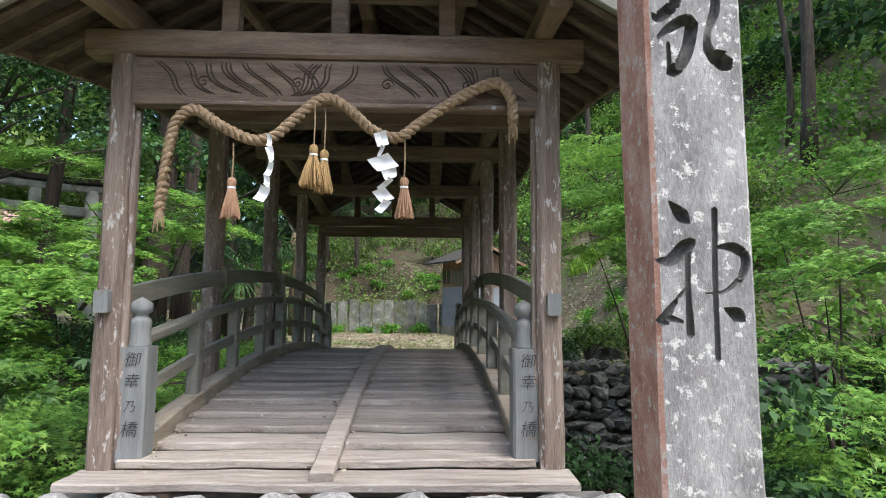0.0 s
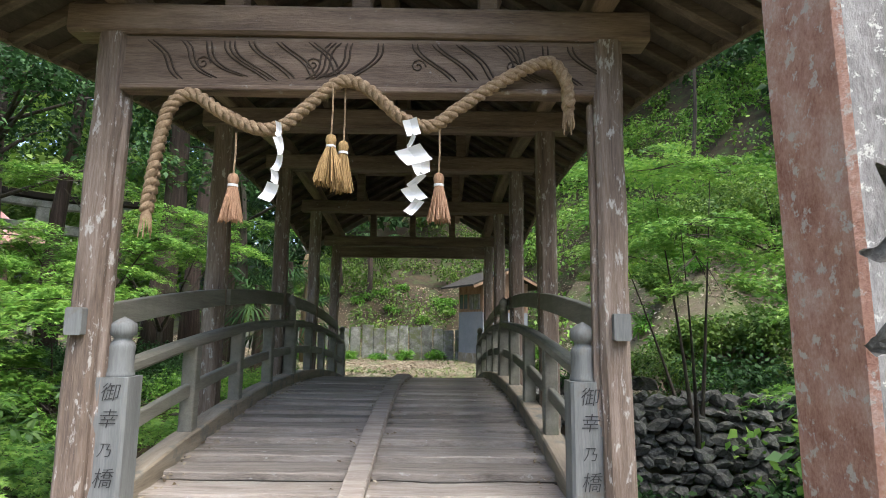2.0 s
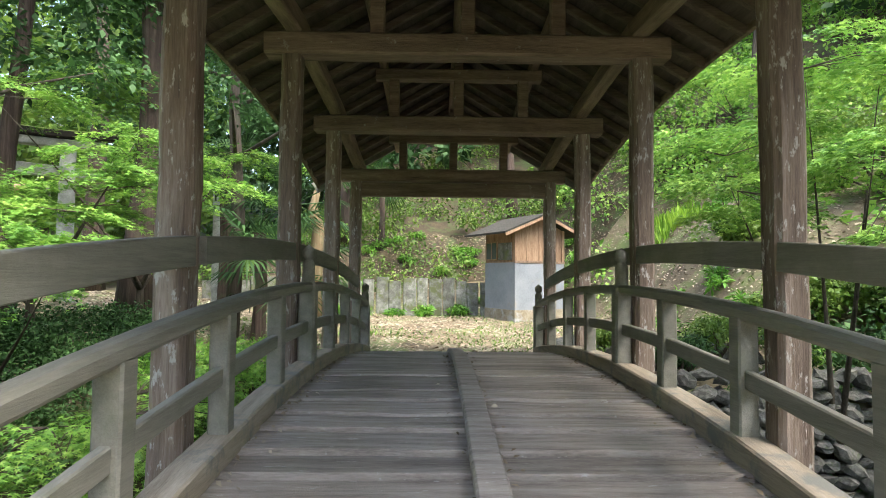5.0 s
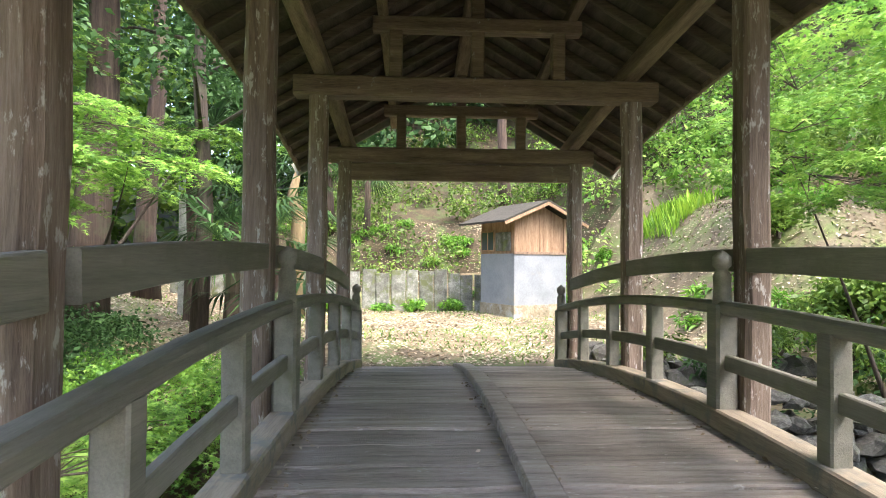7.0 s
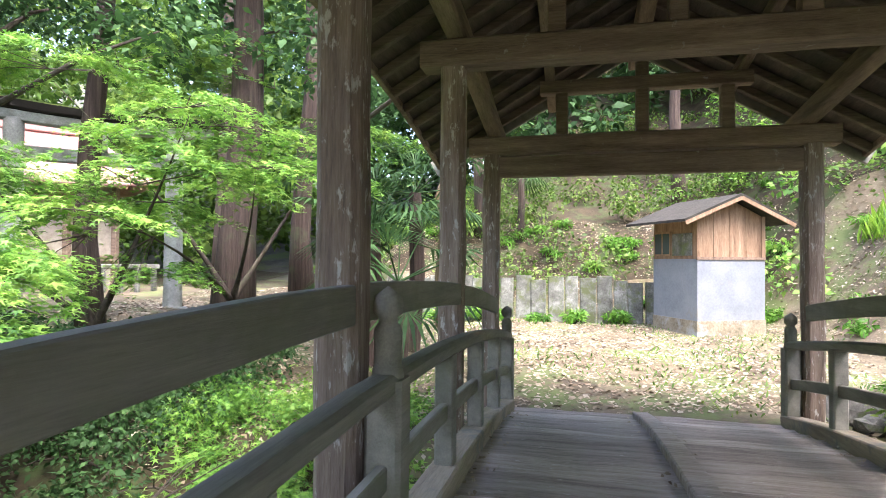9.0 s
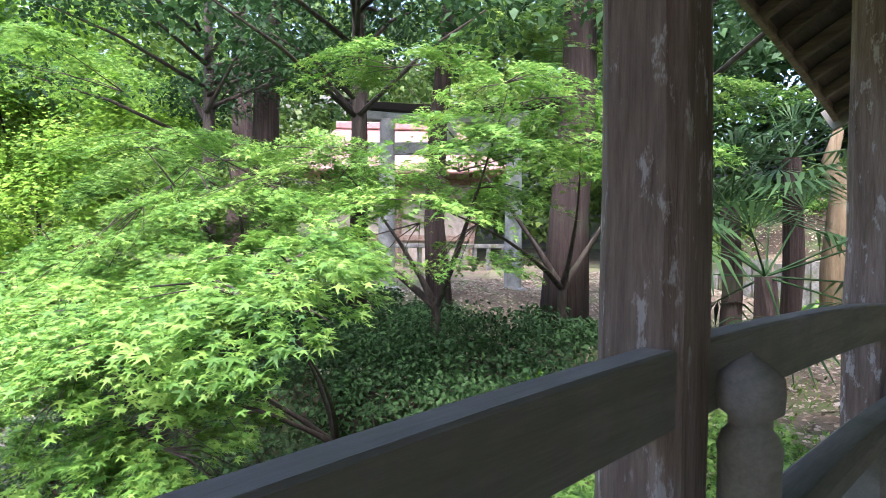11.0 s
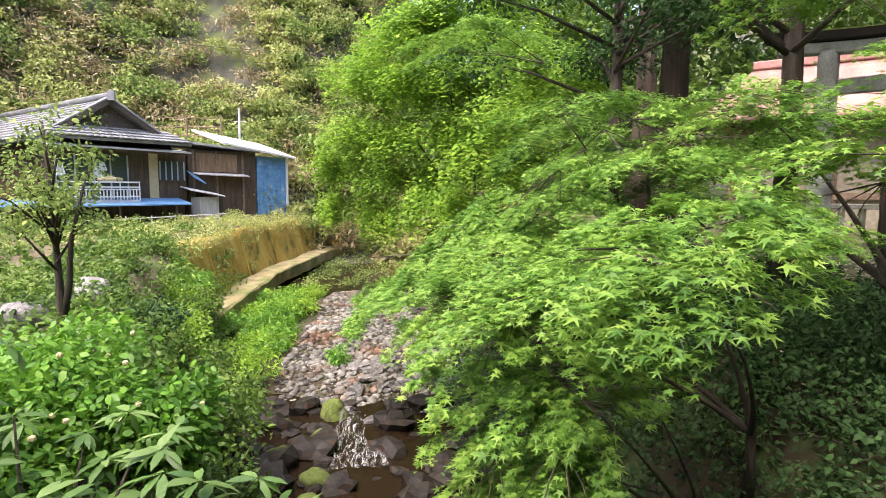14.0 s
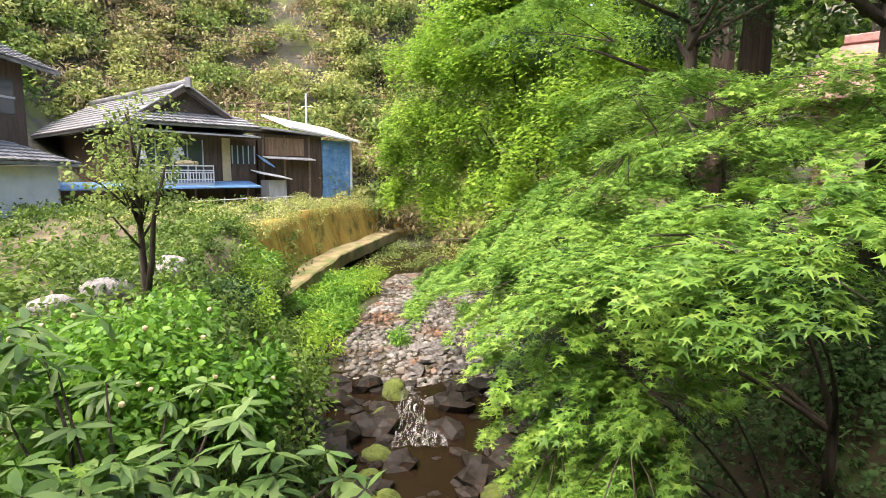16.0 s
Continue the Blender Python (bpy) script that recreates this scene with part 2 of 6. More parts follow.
def leaf_shape(kind):
    """Outline of one leaf in its own plane, base at the origin, tip along +x, unit length, and its faces."""
    if kind == "star":
        v = [(0.0, 0.0, 0.0)]
        for a, r in ((-112, .5), (-85, .2), (-56, .85), (-26, .27), (0, 1.0), (26, .27), (56, .85), (85, .2), (112, .5)):
            v.append((r * math.cos(radians(a)) + 0.1, r * math.sin(radians(a)), -0.12 * r * r))
        f = [(0, i, i + 1) for i in range(1, 9)]
    elif kind == "long":
        v = [(0, 0, 0), (0.35, 0.13, 0.03), (0.35, -0.13, 0.03), (0.7, 0.11, 0.0), (0.7, -0.11, 0.0), (1, 0, -0.12)]
        f = [(0, 2, 1), (1, 2, 4), (1, 4, 3), (3, 4, 5)]
    elif kind == "round":
        v = [(0, 0, 0), (0.28, 0.24, 0.04), (0.28, -0.24, 0.04), (0.65, 0.25, 0.0), (0.65, -0.25, 0.0), (1, 0, -0.1)]
        f = [(0, 2, 1), (1, 2, 4), (1, 4, 3), (3, 4, 5)]
    elif kind == "oval":
        v = [(0, 0, 0), (0.4, 0.3, 0.05), (0.4, -0.3, 0.05), (1, 0, -0.1)]
        f = [(0, 2, 1), (1, 2, 3)]
    else:
        v = [(0, 0, 0), (0.45, 0.42, 0.0), (0.5, -0.4, 0.05), (1, 0.05, -0.15)]
        f = [(0, 2, 1), (1, 2, 3)]
    return np.array(v), np.array(f)


def leaves(points, size, kind="oval", out=None, tilt=0.5, spread=0.35):
    """Leaf arrays at the points: heading by `out` (or any way), rolled and tilted at random."""
    n = len(points)
    v, f = leaf_shape(kind)
    yaw = RNG.uniform(0, 2 * np.pi, n) if out is None else np.arctan2(out[:, 1], out[:, 0]) + RNG.normal(0, 0.7, n)
    pitch = RNG.normal(-0.25, tilt, n)
    roll = RNG.normal(0, tilt, n)
    s = size * np.exp(RNG.normal(0, spread * 0.6, n))
    cy, sy, cp, sp, cr, sr = np.cos(yaw), np.sin(yaw), np.cos(pitch), np.sin(pitch), np.cos(roll), np.sin(roll)
    ax = np.stack([cy * cp, sy * cp, sp], 1)
    sd = np.stack([-sy, cy, np.zeros(n)], 1)
    up = np.cross(ax, sd)
    by = sd * cr[:, None] + up * sr[:, None]
    bz = np.cross(ax, by)
    p = points[:, None, :] + s[:, None, None] * (v[None, :, 0, None] * ax[:, None, :] + v[None, :, 1, None] * by[:, None, :] + v[None, :, 2, None] * bz[:, None, :])
    faces = f[None] + (np.arange(n) * len(v))[:, None, None]
    return p.reshape(-1, 3), faces.reshape(-1, 3)


def crown_mesh(name, sets):
    """Joins several leaf sets into one mesh."""
    vs, fs, k = [], [], 0
    for v, f in sets:
        vs.append(v)
        fs.append(f + k)
        k += len(v)
    return mesh_np(name, np.concatenate(vs), np.concatenate(fs))


def spray_points(c, r, n, flat=0.05, droop=0.2, hollow=0.0):
    """Points of one tier of branches: twigs that fan out from the middle, flat and drooping, with gaps between them."""
    twigs = int(9 + 7 * r[0])
    ta = RNG.uniform(0, 2 * np.pi, twigs)
    tl = RNG.uniform(0.6, 1.25, twigs)
    tz = RNG.normal(0, 0.06, twigs)
    bend = RNG.normal(0, 0.5, twigs)
    k = RNG.integers(0, twigs, n)
    q = RNG.uniform(0.12, 1, n) ** 0.62
    side = RNG.normal(0, 0.11, n) * np.sqrt(q)
    a = ta[k] + bend[k] * q * 0.5
    rad = q * tl[k]
    x = (rad * np.cos(a) - side * np.sin(a)) * r[0]
    y = (rad * np.sin(a) + side * np.cos(a)) * r[1]
    z = -droop * rad * rad * r[0] + tz[k] * (0.5 + q) - 0.25 * np.abs(side) * r[0] + RNG.normal(0, flat * 0.5, n)
    p = np.stack([x, y, z], 1) + np.array(c)
    return p, np.stack([np.cos(a), np.sin(a), 0 * a], 1)


def blob_points(c, r, n, shell=0.5):
    """Points of a clump: mostly near its uneven surface."""
    d = RNG.normal(0, 1, (n, 3))
    d /= np.linalg.norm(d, axis=1)[:, None]
    k = RNG.uniform(shell, 1, n) ** 0.6
    ph = RNG.uniform(0, 6.28, 3)
    k *= 1 + 0.2 * np.sin(4 * d[:, 0] + ph[0]) + 0.18 * np.sin(5 * d[:, 1] + ph[1]) + 0.12 * np.sin(7 * d[:, 2] + ph[2])
    return np.array(c) + d * k[:, None] * np.array(r), d

# ---- the lie of the land ----
CX, YC = -0.66, 8.3


def deck_z(y):
    return 0.74 - 0.022 * (y - YC) ** 2


def smooth(a, b, x):
    t = np.clip((x - a) / (b - a), 0, 1)
    return t * t * (3 - 2 * t)


def stream_y(x):
    """The stream's middle: under the bridge at about y 7.5, bending north far downstream."""
    return 7.6 - 2.2 * smooth(-4, -15, x) + 6.5 * smooth(-33, -50, x) + 1.5 * smooth(4, 30, x)


def land(x, y):
    x, y = np.asarray(x, float), np.asarray(y, float)
    yc = stream_y(x)
    d = y - yc
    south = 3.55 + 0.6 * smooth(-8, -16, x) + 1.4 * smooth(-16.5, -19.5, x)
    north = 4.0 + 2.0 * smooth(-6, -20, x)
    bed = -1.95 + 0.012 * np.clip(x, -60, 40)
    up_s = smooth(south - 1.6, south + 0.15, -d)
    up_n = smooth(north - 2.6 + 1.7 * smooth(-1, 1.5, x), north + 0.1 + 0.1 * smooth(-1, 1.5, x), d)
    s_top = 0.08 + 0.5 * smooth(-8, -20, x)
    n_top = 0.25 + 0.7 * smooth(-4, -11, x) * smooth(11, 15, y)
    z = bed + (s_top - bed) * up_s + (n_top - bed) * up_n
    z = z + 0.3 * smooth(-12.2, -14.5, x) * smooth(-27, -23, x) * smooth(-2.6, -0.8, d) * smooth(4.0, 2.2, d)
    # hills: north behind the stone fence, east of the court, south-west behind the houses
    z = z + 14 * smooth(23.5, 48, y) ** 1.2 * smooth(-9, -2, x)
    z = z + 9 * smooth(30, 60, y) * smooth(-2, -9, x)
    z = z + 12 * smooth(4.3, 26, x) * smooth(11.5, 20, y) + 2.7 * smooth(3.9, 7.0, x) * smooth(11.5, 16, y)
    z = z + 2.6 * smooth(23.3, 27.5, y) * smooth(-10, -7, x)
    z = z + 10 * smooth(9, 34, x) * smooth(8.0, -4.0, d) * smooth(5.0, -2.0, y)
    z = z + 26 * smooth(-34, -70, x) * smooth(14, -4, y)
    z = z + 26 * smooth(-9, -40, y) * smooth(-18, -30, x)
    z = z + 22 * smooth(-44, -80, x)
    z = z + 0.10 * np.sin(x * 1.3 + 0.5 * y) * np.sin(y * 1.1 - 0.3 * x) * (1 - smooth(-6, 8, x) * smooth(13.0, 13.6, y) * smooth(24, 22, y))
    return z


def axis(lo, hi, a, b, fine, coarse):
    return np.concatenate([np.arange(lo, a, coarse), np.arange(a, b, fine), np.arange(b, hi + coarse, coarse)])


gx, gy = axis(-130, 110, -26, 12, 0.35, 3.5), axis(-110, 130, -6, 27, 0.35, 3.5)
GXX, GYY = np.meshgrid(gx, gy, indexing="ij")
gv = np.stack([GXX, GYY, land(GXX, GYY)], -1).reshape(-1, 3)
ni, nj = len(gx), len(gy)
q = (np.arange(ni - 1)[:, None] * nj + np.arange(nj - 1)[None]).ravel()
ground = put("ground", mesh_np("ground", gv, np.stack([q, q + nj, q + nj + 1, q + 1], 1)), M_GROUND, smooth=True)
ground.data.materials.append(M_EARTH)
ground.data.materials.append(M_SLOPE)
fc = np.empty(len(ground.data.polygons) * 3)
ground.data.polygons.foreach_get("center", fc)
fc = fc.reshape(-1, 3)
# The shaded ravine and bank get the darkened earth, as does the rear slope.
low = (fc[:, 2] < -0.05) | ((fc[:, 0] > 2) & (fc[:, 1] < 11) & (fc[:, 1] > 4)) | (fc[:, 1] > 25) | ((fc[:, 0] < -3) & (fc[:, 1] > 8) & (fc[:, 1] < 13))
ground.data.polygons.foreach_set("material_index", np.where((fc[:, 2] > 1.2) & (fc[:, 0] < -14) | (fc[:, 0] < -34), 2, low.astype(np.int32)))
tagged(ground, "leaf-littered earth and sparse grass of a wooded valley", "ground", kind="structure")

# ---- the covered bridge ----
bridge = thing("covered_bridge", (CX, 4.0, 0.3), "arched wooden bridge under a weathered gabled roof on square posts", "bridge")
POST_Y = (4.2, 6.22, 8.3, 10.37, 12.45)
BEAM_Z = (3.41, 3.53, 3.7, 3.54, 3.26)
for y, bz in zip(POST_Y, BEAM_Z):
    for s in (-1, 1):
        x = CX + s * 1.58 - (0.045 if s < 0 and 5 < y < 7 else 0)
        foot = deck_z(y) - 0.06 if y < 5 or y > 12 else -1.9
        lean = 0.012 * math.sin(y * 3 + s)
        part("post", beam((x + lean, y, foot), (x, y, bz - 0.09), 0.18, 0.18, 0.03, (0, 1, 0), 16, 0.014), M_POST, bridge)
    w, h = (0.22, 0.2) if y not in (4.2, 12.45) else (0.2, 0.2)
    half = 1.82 if y > 5 else 1.85
    part("tie_beam", beam((CX - half, y, bz), (CX + half, y, bz), w, h, 0.02, (0, 0, 1), 12, 0.008), M_BEAM, bridge)


def roof_z(y, dx):
    return 3.66 - 0.024 * (y - YC) ** 2 + 0.58 * (2.3 - abs(dx))


YG0, YG1 = 3.42, 13.1
for s in (-1, 1):
    pts = [(CX + s * 1.55, y, bz + 0.19) for y, bz in zip(POST_Y, BEAM_Z)]
    pts = [(pts[0][0], 3.53, pts[0][2] - 0.07)] + pts + [(pts[0][0], YG1, pts[-1][2] - 0.08)]
    for a, b in zip(pts, pts[1:]):
        part("purlin", beam(a, b, 0.15, 0.18, 0.015, n=4, wob=0.006), M_LONG, bridge)
    # roof boards
    ys = [YG0 + (YG1 - YG0) * i / 24 for i in range(25)]
    top = bmesh.new()
    grid = [[[top.verts.new((CX + s * dx, y, roof_z(y, dx) + 0.09 + t)) for dx in (0, 0.8, 1.6, 2.34)] for y in ys] for t in (0, 0.09)]
    for t, g in enumerate(grid):
        for r0, r1 in zip(g, g[1:]):
            for k in range(3):
                top.faces.new((r0[k], r0[k + 1], r1[k + 1], r1[k]))
    for i in range(24):
        top.faces.new((grid[0][i][3], grid[0][i + 1][3], grid[1][i + 1][3], grid[1][i][3]))
    for i in (0, 24):
        for k in range(3):
            top.faces.new((grid[0][i][k], grid[0][i][k + 1], grid[1][i][k + 1], grid[1][i][k]))
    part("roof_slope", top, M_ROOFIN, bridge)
    y = YG0 + 0.12
    while y < YG1:
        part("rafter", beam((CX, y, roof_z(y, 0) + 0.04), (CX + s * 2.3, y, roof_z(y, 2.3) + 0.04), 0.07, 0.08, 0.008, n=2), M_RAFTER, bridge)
        y += 0.36
    for y in (YG0 - 0.02, YG1 + 0.02):
        part("barge_board", beam((CX, y, roof_z(y, 0) + 0.10), (CX + s * 2.4, y, roof_z(y, 2.4) + 0.10), 0.05, 0.2, 0.01, n=4), M_RAIL, bridge)
    part("eave_board", bar(bmesh.new(), [(CX + s * 2.33, y, roof_z(y, 2.33) + 0.08) for y in ys], 0.05, 0.07, 0.008), M_BEAM, bridge)
part("ridge_beam", bar(bmesh.new(), [(CX, YG0 + (YG1 - YG0) * i / 16, roof_z(YG0 + (YG1 - YG0) * i / 16, 0) - 0.12) for i in range(17)], 0.16, 0.2, 0.02), M_LONG, bridge)
for y, bz in zip(POST_Y, BEAM_Z):
    tz = roof_z(y, 1.05) - 0.1
    for dx in (-0.82, 0.0, 0.82):
        part("strut", beam((CX + dx, y, bz + 0.1), (CX + dx, y, tz - 0.06 if dx else roof_z(y, 0) - 0.2), 0.13, 0.13, 0.012, (0, 1, 0), 2), M_BEAM, bridge)
    part("collar_beam", beam((CX - 1.05, y - 0.01, tz), (CX + 1.05, y - 0.01, tz), 0.14, 0.14, 0.012, n=4, wob=0.005), M_BEAM, bridge)
for s in (-1, 1):
    part("upper_purlin", bar(bmesh.new(), [(CX + s * 0.95, YG0 + (YG1 - YG0) * i / 16, roof_z(YG0 + (YG1 - YG0) * i / 16, 0.95) - 0.05) for i in range(17)], 0.1, 0.12, 0.012), M_LONG, bridge)

# front panel and rear panel under the end beams
part("carved_panel", beam((CX - 1.5, 4.18, 3.135), (CX + 1.5, 4.18, 3.135), 0.09, 0.35, 0.015), M_BEAM, bridge, "carved wooden panel with wave reliefs")
part("rear_panel", beam((CX - 1.5, 12.45, 3.03), (CX + 1.5, 12.45, 3.03), 0.12, 0.22, 0.015), M_BEAM, bridge)

# ---- railings ----


def arc(x, top, k, y0, y1, n=20):
    return [(x, y0 + (y1 - y0) * i / n, top - k * (y0 + (y1 - y0) * i / n - YC) ** 2) for i in range(n + 1)]


def railing(s):
    x = CX + s * 1.415
    rail = thing("bridge_railing", (x, YC, deck_z(YC)), "grey weathered curved wooden bridge railing with onion-capped newel posts", "railing", "bridge railings")
    part("top_rail", bar(bmesh.new(), arc(x, 1.52, 0.0195, 4.3, 12.5), 0.11, 0.085, 0.02, wob=0.004), M_RAIL, rail)
    part("middle_rail", bar(bmesh.new(), arc(x, 1.17, 0.021, 4.3, 12.5), 0.05, 0.10, 0.008, wob=0.003), M_RAIL, rail)
    part("sill", bar(bmesh.new(), arc(x, 0.80, 0.022, 4.2, 12.55), 0.17, 0.14, 0.012, wob=0.005), M_SILL, rail)
    for i in range(9):
        y = 4.27 + 8.24 * i / 8
        z0 = deck_z(y)
        if i in (0, 4, 8):
            continue
        part("baluster", beam((x, y, z0 + 0.08), (x, y, 1.49 - 0.0195 * (y - YC) ** 2), 0.11, 0.11, 0.01, (0, 1, 0), 4, 0.003), M_RAIL, rail)
    for y in (4.27, 8.36, 12.52):
        end = y < 5
        w = 0.2 if end else 0.15
        z0 = deck_z(y) - 0.02
        hz = 0.80 if end else 0.82
        post = part("newel_post", beam((x, y, z0), (x, y, z0 + hz), w, w, 0.018, (0, 1, 0), 6, 0.003), M_NEWEL if end else M_RAIL, rail)
        r = w * 0.43
        z = z0 + hz
        tip = [(r * 1.0, -0.01), (r * .96, 0.02), (r * .86, 0.045), (r * .86, 0.15), (r * .9, 0.175), (r * .78, 0.2), (r * .6, 0.215), (r * .6, 0.235), (r * .9, 0.25), (r * .93, 0.285), (r * .88, 0.315), (r * .45, 0.34), (r * .12, 0.355), (r * .03, 0.36)]
        part("onion_cap", lathe(tip, (x, y, z), 20), M_NEWEL if end else M_RAIL, post, smooth=True)
    yy = [4.2, 6.22, 8.3, 10.37, 12.45]
    for a, b in zip(yy, yy[1:]):
        part("high_board", bar(bmesh.new(), arc(CX + s * 1.53, 1.83, 0.019, a + 0.07, b - 0.07, 8), 0.06, 0.155, 0.006, wob=0.003), M_RAIL, rail)
    return rail


railing(-1)
railing(1)

# ---- deck ----
y, k = 3.82, 0
random.seed(4)
while y < 12.75:
    w = random.uniform(0.29, 0.42)
    z = deck_z(y + w / 2) - 0.03 + random.uniform(-0.006, 0.006)
    tilt = math.atan(-0.044 * (y + w / 2 - YC))
    m = Matrix.Translation((CX, y + w / 2, z)) @ Euler((tilt + random.uniform(-0.012, 0.012), 0, random.uniform(-0.004, 0.004))).to_matrix().to_4x4()
    bm = bmesh.new()
    half = 1.7 if k == 0 else 1.47
    k += 1
    bar(bm, [m @ Vector((-half + 2 * half * i / 18, 0, 0)) for i in range(19)], w - random.choice((0.005, 0.008, 0.012, 0.022)), 0.06, 0.009, (0, 0, 1), 0.011)
    part("deck_plank", bm, M_DECK, bridge)
    y += w
# Added dark sheet below the planks that paints the shade in their gaps.
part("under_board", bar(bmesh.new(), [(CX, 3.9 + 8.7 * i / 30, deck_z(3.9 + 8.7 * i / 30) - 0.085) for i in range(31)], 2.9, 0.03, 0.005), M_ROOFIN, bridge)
part("centre_runner", bar(bmesh.new(), [(CX, 3.86 + 8.7 * i / 30, deck_z(3.86 + 8.7 * i / 30) + 0.035) for i in range(31)], 0.16, 0.08, 0.012, wob=0.004), M_DECK, bridge)
for s in (-1.1, 0, 1.1):
    part("girder", bar(bmesh.new(), [(CX + s, 3.9 + 8.8 * i / 20, deck_z(3.9 + 8.8 * i / 20) - 0.24) for i in range(21)], 0.25, 0.36, 0.02), M_LONG, bridge)

# ---- trees ----


def maple(base, limbs, sprays, mat=None, kind="star", size=0.052, density=760, trunk=0.09, label="young green maple with layered drooping branches", puff=0.05, slope=0.0):
    """limbs: end points of the main branches; sprays: (centre, radii) of the leaf tiers."""
    tree = thing("maple_tree", base, label, "tree", "maples")
    bm = bmesh.new()
    b = Vector(base)
    fork = b + Vector((0, 0, 0.8))
    for e in limbs:
        e = Vector(e)
        mid = fork.lerp(e, 0.5) + Vector((0.1, 0.1, 0.06 * (e - fork).length))
        pts = [b, fork] + [fork * (1 - t) ** 2 + mid * 2 * t * (1 - t) + e * t * t for t in (0.2, 0.4, 0.6, 0.8, 1.0)]
        tube(bm, pts, [trunk, trunk * .7, trunk * .4, trunk * .28, trunk * .18, trunk * .11, trunk * .05], 8, 0.2)
    for c, r in sprays:
        c = Vector(c)
        near = min(limbs, key=lambda e: (Vector(e) - c).length)
        for _ in range(5):
            a = random.uniform(0, 6.28)
            e = c + Vector((r[0] * 0.75 * math.cos(a), r[1] * 0.75 * math.sin(a), -0.12 * r[0]))
            st = Vector(near).lerp(c, 0.5)
            tube(bm, [st, st.lerp(e, 0.5) + Vector((0, 0, 0.06)), e], [0.008, 0.005, 0.002], 5)
    part("trunk", bm, M_BARK, tree, smooth=True)
    sets = []
    for c, r in sprays:
        n = int(density * r[0] * r[1] * 3.14)
        p, o = spray_points(c, r, n, puff)
        p[:, 2] += slope * (p[:, 1] - c[1])
        sets.append(leaves(p, size, kind, o, 0.24))
    put("crown", crown_mesh("crown", sets), mat or M_MAPLE, tree)
    return tree


def conifer(base, h, r, label="tall cedar with a straight reddish trunk", crown_from=0.35, n=2600, mat=None, bark=None, spread=None):
    tree = thing("cedar_tree", base, label, "tree", "cedars")
    bm = bmesh.new()
    b = Vector(base)
    k = 9
    tube(bm, [b + Vector((0.12 * math.sin(i + b.x), 0.1 * math.cos(i * 1.3 + b.y), h * i / k - 0.3 * (i == 0))) for i in range(k + 1)], [r * (1.25 if i == 0 else 1 - 0.85 * i / k) for i in range(k + 1)], 12, 0.25)
    part("trunk", bm, bark or M_CEDAR, tree, smooth=True)
    sets = []
    spread = spread or h * 0.17
    lv = int(h * (1 - crown_from) / 0.9)
    for i in range(lv):
        f = i / lv
        z = h * (crown_from + (1 - crown_from) * f)
        rr = spread * (1 - 0.8 * f) * random.uniform(0.7, 1.15)
        for a in range(4):
            an = random.uniform(0, 6.28)
            c = (b.x + math.cos(an) * rr * 0.6, b.y + math.sin(an) * rr * 0.6, b.z + z)
            p, o = spray_points(c, (rr * 0.6, rr * 0.6), max(20, int(n / lv / 4)), 0.35, 0.35)
            sets.append(leaves(p, 0.2, "oval", o, 0.6))
    put("crown", crown_mesh("crown", sets), mat or M_DARK, tree)
    return tree


def bush(c, r, n, mat, kind="oval", size=0.09, name="shrub", label="dense green shrub on the bank", category="shrub", group="", clumps=6):
    """A shrub: stems and several uneven clumps of leaves."""
    b = thing(name, (c[0], c[1], c[2] - r[2]), label, category, group)
    sets = []
    bm = bmesh.new()
    for i in range(clumps):
        d = Vector((random.uniform(-.6, .6) * r[0], random.uniform(-.6, .6) * r[1], random.uniform(-.45, .5) * r[2]))
        cc = Vector(c) + d
        p, o = blob_points(cc, (r[0] * 0.55, r[1] * 0.55, r[2] * 0.55), n // clumps, 0.3)
        sets.append(leaves(p, size, kind, o, 0.6))
        tube(bm, [(c[0], c[1], c[2] - r[2]), Vector((c[0], c[1], c[2] - r[2])).lerp(cc, 0.6) + Vector((0.1, 0.05, 0)), cc], [0.03, 0.02, 0.008], 5)
    part("branch", bm, M_BARK, b)
    put("foliage", crown_mesh("foliage", sets), mat, b)
    return b


def on(x, y, dz=0.0):
    return (x, y, float(land(x, y)) + dz)


def spot(x, y):
    return float(land(x, y))


# ---- bridge details ----
def text_mesh(body, size, deep):
    cu = bpy.data.curves.new("text", "FONT")
    cu.body, cu.size, cu.extrude, cu.align_x, cu.align_y = body, size, deep, "CENTER", "CENTER"
    cu.shear, cu.offset = 0.18, -0.0012
    tmp = new("text", cu)
    dg = bpy.context.evaluated_depsgraph_get()
    me = bpy.data.meshes.new_from_object(tmp.evaluated_get(dg))
    bpy.data.objects.remove(tmp)
    bpy.data.curves.remove(cu)
    return me


for rail_ob in [o for o in scene.objects if o.name.startswith("bridge_railing")]:
    newel = min((o for o in rail_ob.children if o.name.startswith("newel_post")), key=lambda o: o.data.vertices[0].co.y)
    x = rail_ob.matrix_basis.translation.x
    for ch, z, s in (("御", 1.07, 0.115), ("幸", 0.92, 0.115), ("乃", 0.745, 0.09), ("橋", 0.585, 0.12)):
        me = text_mesh(ch, s, 0.001)
        me.transform(pose(x + 0.004, 4.27 - 0.1045, z, 90, 0, 0))
        put("inscription", me, M_INK, newel, "black brushed character")
for s in (-1, 1):
    part("tenon_end", beam((CX + s * 1.6, 4.06, 1.49), (CX + s * 1.6, 4.13, 1.49), 0.1, 0.16, 0.008), M_NEWEL, bridge)
    part("mortise_strip", beam((CX + s * 1.485, 4.2, 0.45), (CX + s * 1.485, 4.2, 2.9), 0.05, 0.06, 0.01, (0, 1, 0), 6, 0.004), M_POST, bridge)

